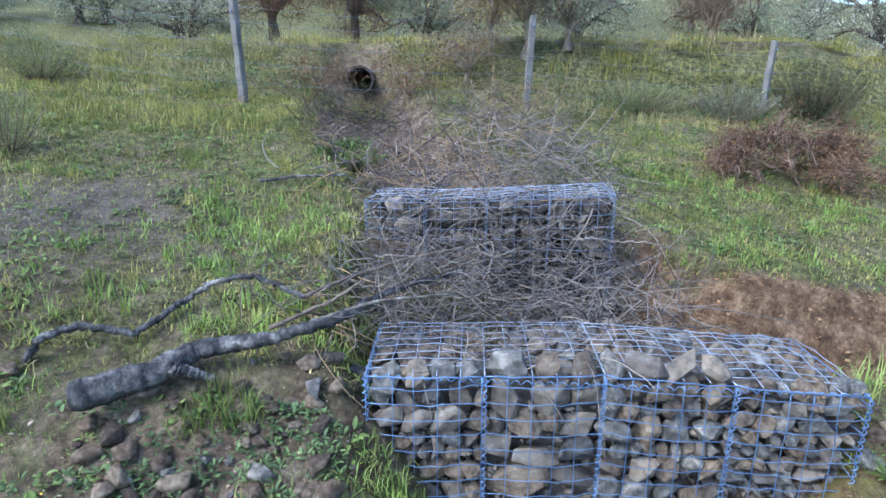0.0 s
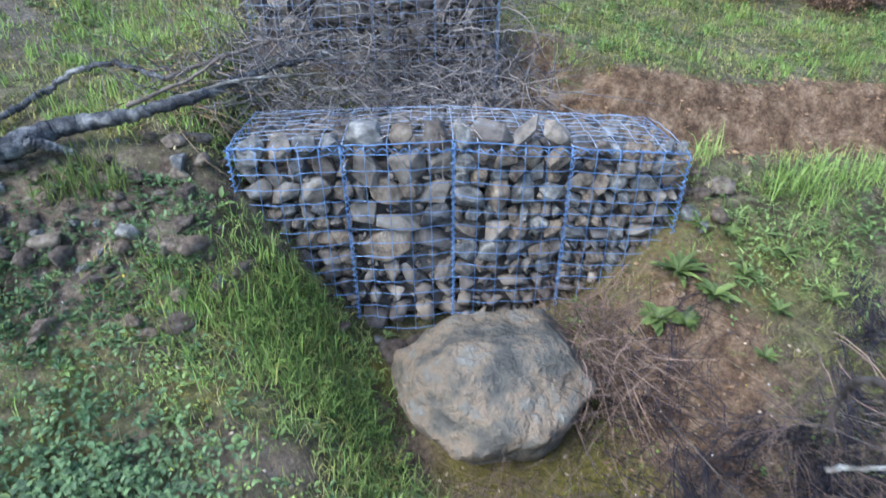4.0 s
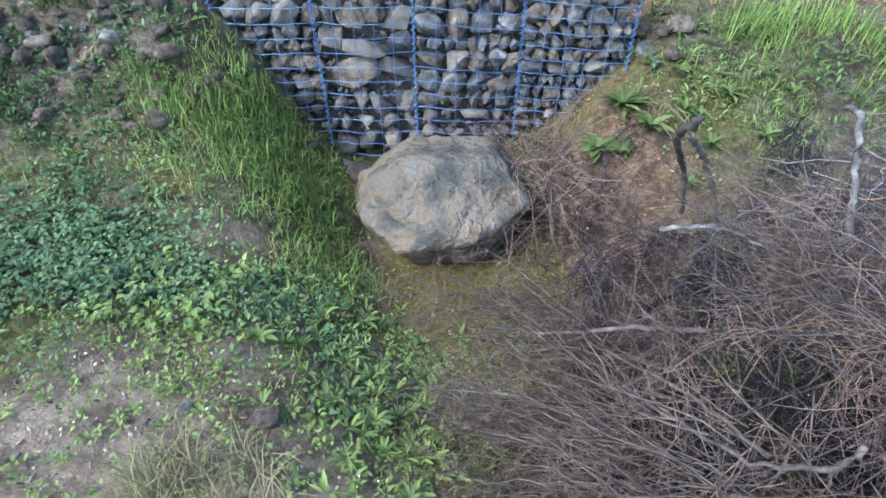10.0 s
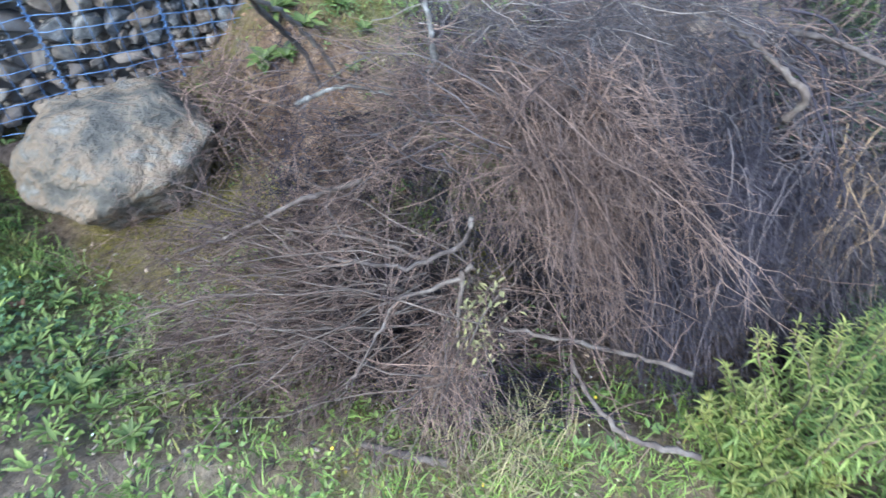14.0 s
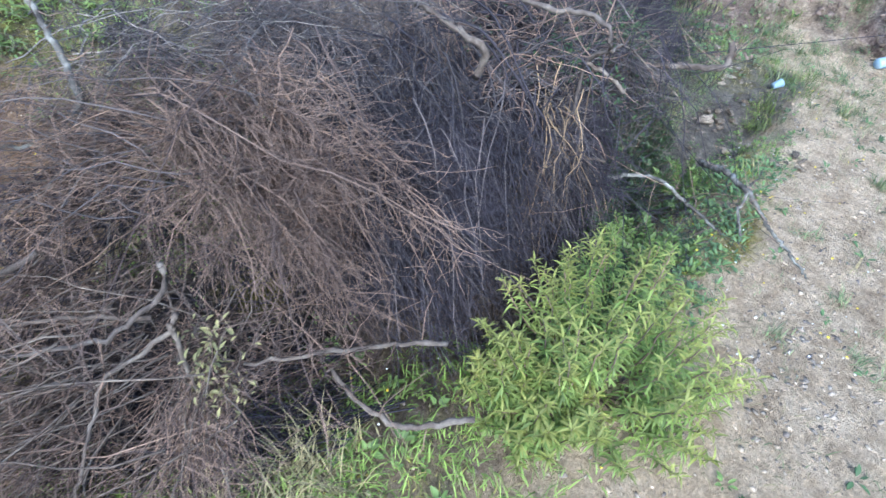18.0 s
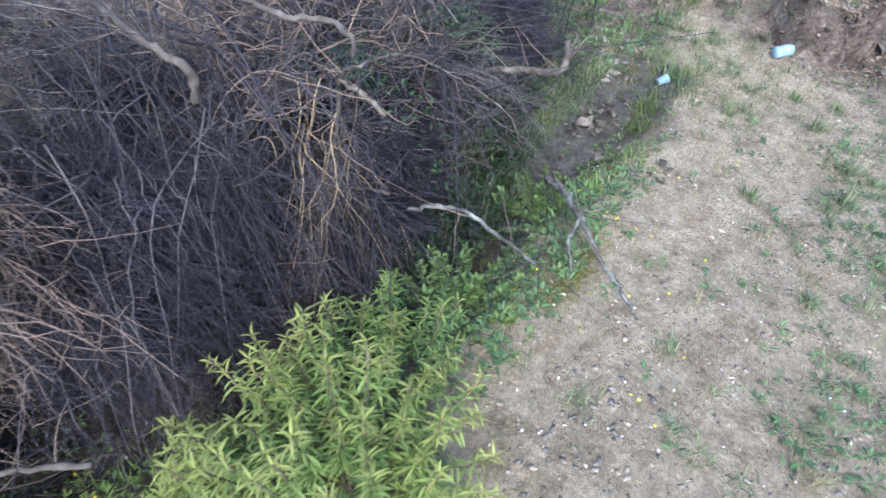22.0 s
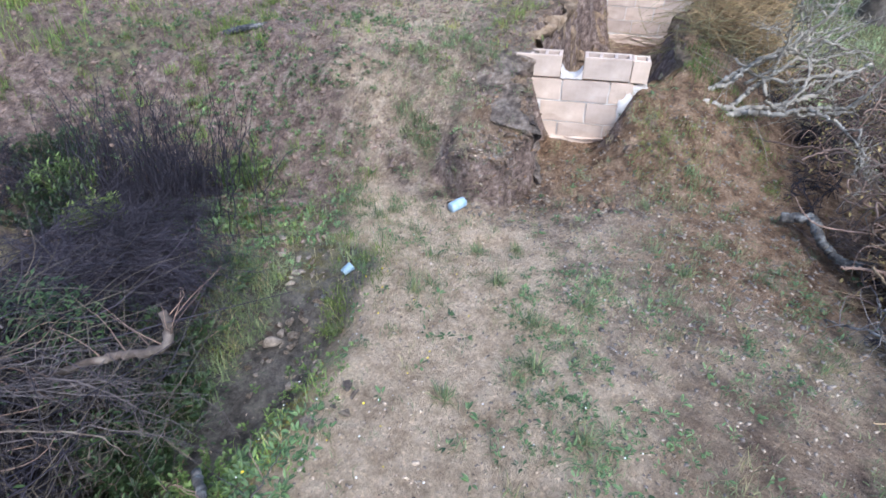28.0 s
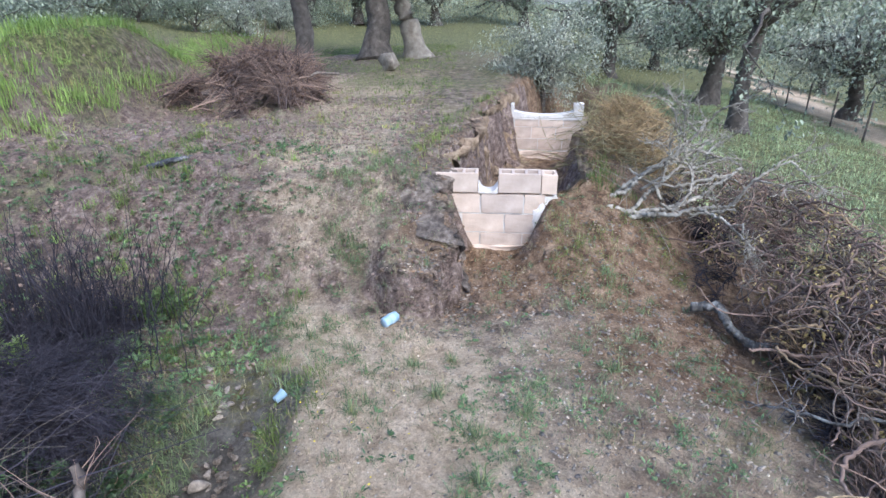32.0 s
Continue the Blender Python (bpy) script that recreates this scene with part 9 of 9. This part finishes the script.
# ------------------------------------------------------------ trees
def tree(name, x, y, height, trunk, fork, crown, clumps, leaf, count, seed, bark, foliage, label, lean=(0, 0), wide=0.4, category="tree", bare=0, low=0.0):
    """A tapered trunk that forks into limbs and branchlets, with leaves in uneven clumps round their ends. fork: height of the first limbs; crown: its radius."""
    g = np.random.default_rng(seed)
    ob = thing(name, pose(x, y, float(ground(x, y)) - 0.1), label, category)
    top = np.array([lean[0] * fork, lean[1] * fork, fork])
    p = bent([(0, 0, 0), top * 0.5 + np.append(g.normal(0, 0.05 * fork, 2), 0), top], 14, 0.012 * trunk * 4, seed)
    r = trunk * (1 + 0.7 * np.exp(-np.linspace(0, 8, 14))) * np.linspace(1, 0.72, 14) * (1 + g.normal(0, 0.04, 14))
    put("trunk", tube_mesh("trunk", [p], r, 14), bark, ob)
    ends, twigs = [], []
    for k in range(clumps):
        a = k * 2.4 + g.uniform(-0.5, 0.5)
        rr = crown * g.uniform(0.35, 1.0)
        end = top + np.array([rr * math.cos(a), rr * math.sin(a), low + (height - fork - low) * g.uniform(0.1, 1.0) * (1 - 0.35 * (rr / crown) ** 2)])
        mid = top + (end - top) * 0.5 + np.array([0, 0, 0.18 * (height - fork)]) + g.normal(0, 0.08 * crown, 3)
        path = bent([top * 0.96, mid, end], 10, 0.012 * crown, seed + 7 * k)
        put("limb", tube_mesh("limb", [path], np.linspace(trunk * 0.42, trunk * 0.09, 10), 7), bark, ob)
        for j in range(6 + bare):
            q = path[g.integers(4, 10)]
            e2 = q + g.normal(0, 0.30 * crown, 3) * [1, 1, 0.8] - [0, 0, 0.05 * crown]
            twigs.append(bent([q, (q + e2) / 2 + g.normal(0, 0.05 * crown, 3), e2], 6, 0.01, seed + 31 * k + j))
            ends += [e2, (q + e2) / 2]
    V, Q, C = tubes(np.array(twigs), np.linspace(trunk * 0.08, trunk * 0.02, 6), 4)
    tagged(put("branchlet_mass", smooth(mesh_np("branchlets", V, Q, C)), bark, ob), kind="stuff")
    if count:
        ends = np.array(ends)
        B = ends[g.integers(0, len(ends), count)] + g.normal(0, 0.13 * crown, (count, 3)) * g.random((count, 1)) ** 0.4 * [1.2, 1.2, 0.85]
        D = g.normal(0, 0.8, (count, 3)) + [0, 0, -0.15]
        L = leaf * g.uniform(0.6, 1.3, count)
        tagged(put("crown", smooth(mesh_np("crown", *leaves(B, D, L, L * wide * 1.25, seed + 1, small=True))), foliage, ob, "small leaves in loose clumps"), kind="stuff")
    return ob


# trees along the terrace and the field
tree("oak_tree", 14.5, 1.05, 5.6, 0.2, 2.3, 2.3, 9, 0.12, 5200, 1201, BARK, OLIVE_LEAF, "evergreen oak with a dark straight trunk behind a brush heap")
tree("oak_tree", 19.2, 0.25, 6.2, 0.36, 2.4, 2.6, 9, 0.13, 5200, 1202, BARK, OLIVE_LEAF, "evergreen oak with a dark hollowed trunk on the terrace", (0.08, 0.0))
tree("cork_oak", 19.3, -0.95, 6.0, 0.30, 2.2, 2.4, 8, 0.13, 4600, 1203, BARK_PALE, OLIVE_LEAF, "leaning oak with pale bare bark on the terrace", (0.1, 0.32))
tree("olive_tree", 15.6, -3.95, 2.5, 0.07, 0.7, 1.25, 14, 0.07, 15000, 1204, BARK, OLIVE_PALE, "young silvery olive hanging over the trench", (0, 0), 0.3, low=-0.25)
tree("olive_tree", 26.5, -8.2, 5.2, 0.3, 1.5, 2.9, 11, 0.15, 7000, 1205, BARK, OLIVE_LEAF, "dark olive tree at the field's edge", low=-0.3)
tree("olive_tree", 22.0, -10.4, 5.0, 0.34, 1.6, 2.8, 11, 0.14, 7000, 1206, BARK, OLIVE_LEAF, "dark olive tree with a thick leaning trunk", (0.1, -0.12), low=-0.3)
tree("oak_tree", 16.8, -8.95, 6.4, 0.21, 2.6, 2.7, 10, 0.12, 6500, 1207, BARK, OLIVE_LEAF, "tall oak with a mottled grey trunk in the field", (0.02, -0.03), low=-0.9)
tree("olive_tree", 24.0, -16.5, 5.2, 0.3, 1.6, 3.1, 11, 0.15, 8000, 1208, BARK, OLIVE_PALE, "broad grey-green olive tree beside the track", low=-0.4)
tree("olive_tree", 19.5, -16.0, 5.0, 0.26, 1.8, 2.8, 11, 0.14, 7500, 1209, BARK, OLIVE_LEAF, "broad grey-green olive tree beside the track", low=-0.3)
g = np.random.default_rng(99)
for k in range(11):
    x, y = 30 + g.uniform(0, 10), -22 + 5.2 * k + g.normal(0, 1)
    tree("olive_tree", x, y, g.uniform(4.5, 7), 0.3, 1.0, 3.4, 12, 0.12, 15000, 1220 + k, BARK, OLIVE_LEAF if k % 2 else OLIVE_PALE, "olive tree in the far grove", low=-0.6)
for k in range(6):
    x, y = 21.5 + 1.6 * k + g.normal(0, 0.8), 17 - 2.4 * k + g.normal(0, 0.8)
    tree("olive_tree", x, y, g.uniform(3.2, 4.4), 0.2, 0.6, 2.6, 12, 0.09, 12000, 1240 + k, BARK, OLIVE_LEAF, "dark olive tree above the grassy ridge", low=-0.6)
# trees behind the road
tree("olive_tree", -6.6, 14.9, 2.7, 0.2, 0.5, 1.9, 14, 0.045, 24000, 1260, BARK, OLIVE_LEAF, "dark bluish olive tree behind the road", low=-0.3)
tree("oak_tree", -4.5, 15.4, 3.2, 0.16, 1.1, 1.6, 11, 0.045, 14000, 1261, BARK, DRY_LEAF, "oak with brownish drooping foliage behind the road", low=-0.6)
tree("oak_tree", -2.4, 15.8, 3.2, 0.15, 1.2, 1.5, 11, 0.045, 14000, 1268, BARK, DRY_LEAF, "oak with brownish drooping foliage behind the road", low=-0.7)
tree("olive_tree", -0.5, 15.9, 2.9, 0.18, 0.5, 1.8, 15, 0.045, 24000, 1262, BARK, OLIVE_LEAF, "dark olive tree behind the road", low=-0.3)
tree("bare_shrub", 1.45, 10.3, 3.0, 0.07, 0.7, 1.4, 14, 0.06, 2600, 1263, BARK_PALE, DRY_LEAF, "leafless brown shrub growing beside the road bank", bare=14, category="shrub")
tree("bare_shrub", 0.85, 10.4, 3.2, 0.06, 0.5, 1.2, 16, 0.05, 5000, 1297, BARK_PALE, LEAF_STRAW, "tall many-stemmed brown shrub with few dry leaves", bare=20, category="shrub", low=-0.2)
tree("bare_shrub", 2.3, 10.6, 3.0, 0.06, 0.4, 1.3, 16, 0.05, 5000, 1298, BARK_PALE, OLIVE_LEAF, "thin-leaved grey shrub beside the road bank", bare=20, category="shrub", low=-0.3)
tree("bare_shrub", 0.4, 9.6, 1.6, 0.04, 0.3, 0.9, 12, 0.05, 1200, 1264, BARK_PALE, DRY_LEAF, "leafless tan shrub beside the culvert", bare=14, category="shrub")
tree("bare_shrub", 6.3, 13.6, 3.0, 0.08, 0.5, 1.7, 18, 0.05, 6000, 1265, BARK_PALE, DRY_LEAF, "leafless many-stemmed tan shrub behind the road", bare=16, category="shrub")
tree("olive_tree", 9.6, 12.4, 3.6, 0.15, 0.9, 2.2, 12, 0.05, 20000, 1266, BARK, OLIVE_PALE, "grey silvery olive beside the fence", low=-0.5)
tree("olive_tree", 3.9, 16.8, 3.2, 0.16, 0.9, 1.9, 13, 0.05, 18000, 1267, BARK, OLIVE_LEAF, "tall olive tree behind the road", low=-0.3)
for k in range(22):
    tree("olive_tree", -26 + 3.0 * k + g.normal(0, 1.2), 20 + g.uniform(0, 8), g.uniform(2.6, 3.8), 0.18, 0.7, 1.9, 10, 0.08, 7500, 1280 + k, BARK, OLIVE_LEAF, "olive tree far off in the field", low=-0.4)
tree("bare_shrub", -1.9, 8.6, 1.1, 0.03, 0.2, 0.8, 10, 0.05, 600, 1295, TWIG_TAN, DRY_LEAF, "dry bare bramble beside the culvert mouth", bare=14, category="shrub")
tree("bare_shrub", -0.55, 8.9, 1.0, 0.03, 0.2, 0.7, 10, 0.05, 600, 1296, TWIG_TAN, DRY_LEAF, "dry bare bramble beside the culvert mouth", bare=14, category="shrub")
for k, (x, y, h) in enumerate(((12.6, 5.9, 1.5), (14.2, 6.4, 1.7), (16.0, 6.9, 1.9))):
    tree("hedge_bush", x, y, h, 0.05, 0.2, 1.0, 10, 0.07, 4200, 1420 + k, BARK, OLIVE_LEAF, "dense dark green bush in the hedge behind the ridge", low=-0.1, category="bush")
stump = new("stump", stone_mesh(77, 18, (1, 0.8, 0.85), 0.04))
stump.data.materials.append(BARK_PALE)
stump.matrix_basis = pose(15.9, -0.5, float(ground(15.9, -0.5)) + 0.18, 10, 5, 40) @ Matrix.Diagonal((0.75, 0.6, 0.55, 1))
tagged(stump, "grey weathered log stump lying on the terrace grass", "stump")
g = np.random.default_rng(1399)
for k in range(9):
    x, y = 19 + 1.3 * k + g.normal(0, 0.6), 9.5 - 0.5 * k + g.normal(0, 1.2)
    tree("hedge_bush", x, y, g.uniform(1.3, 2.1), 0.06, 0.25, 1.25, 10, 0.085, 3600, 1400 + k, BARK, OLIVE_LEAF if k % 3 else OLIVE_PALE, "dense dark green bush in the hedge behind the ridge", low=-0.2, category="bush")
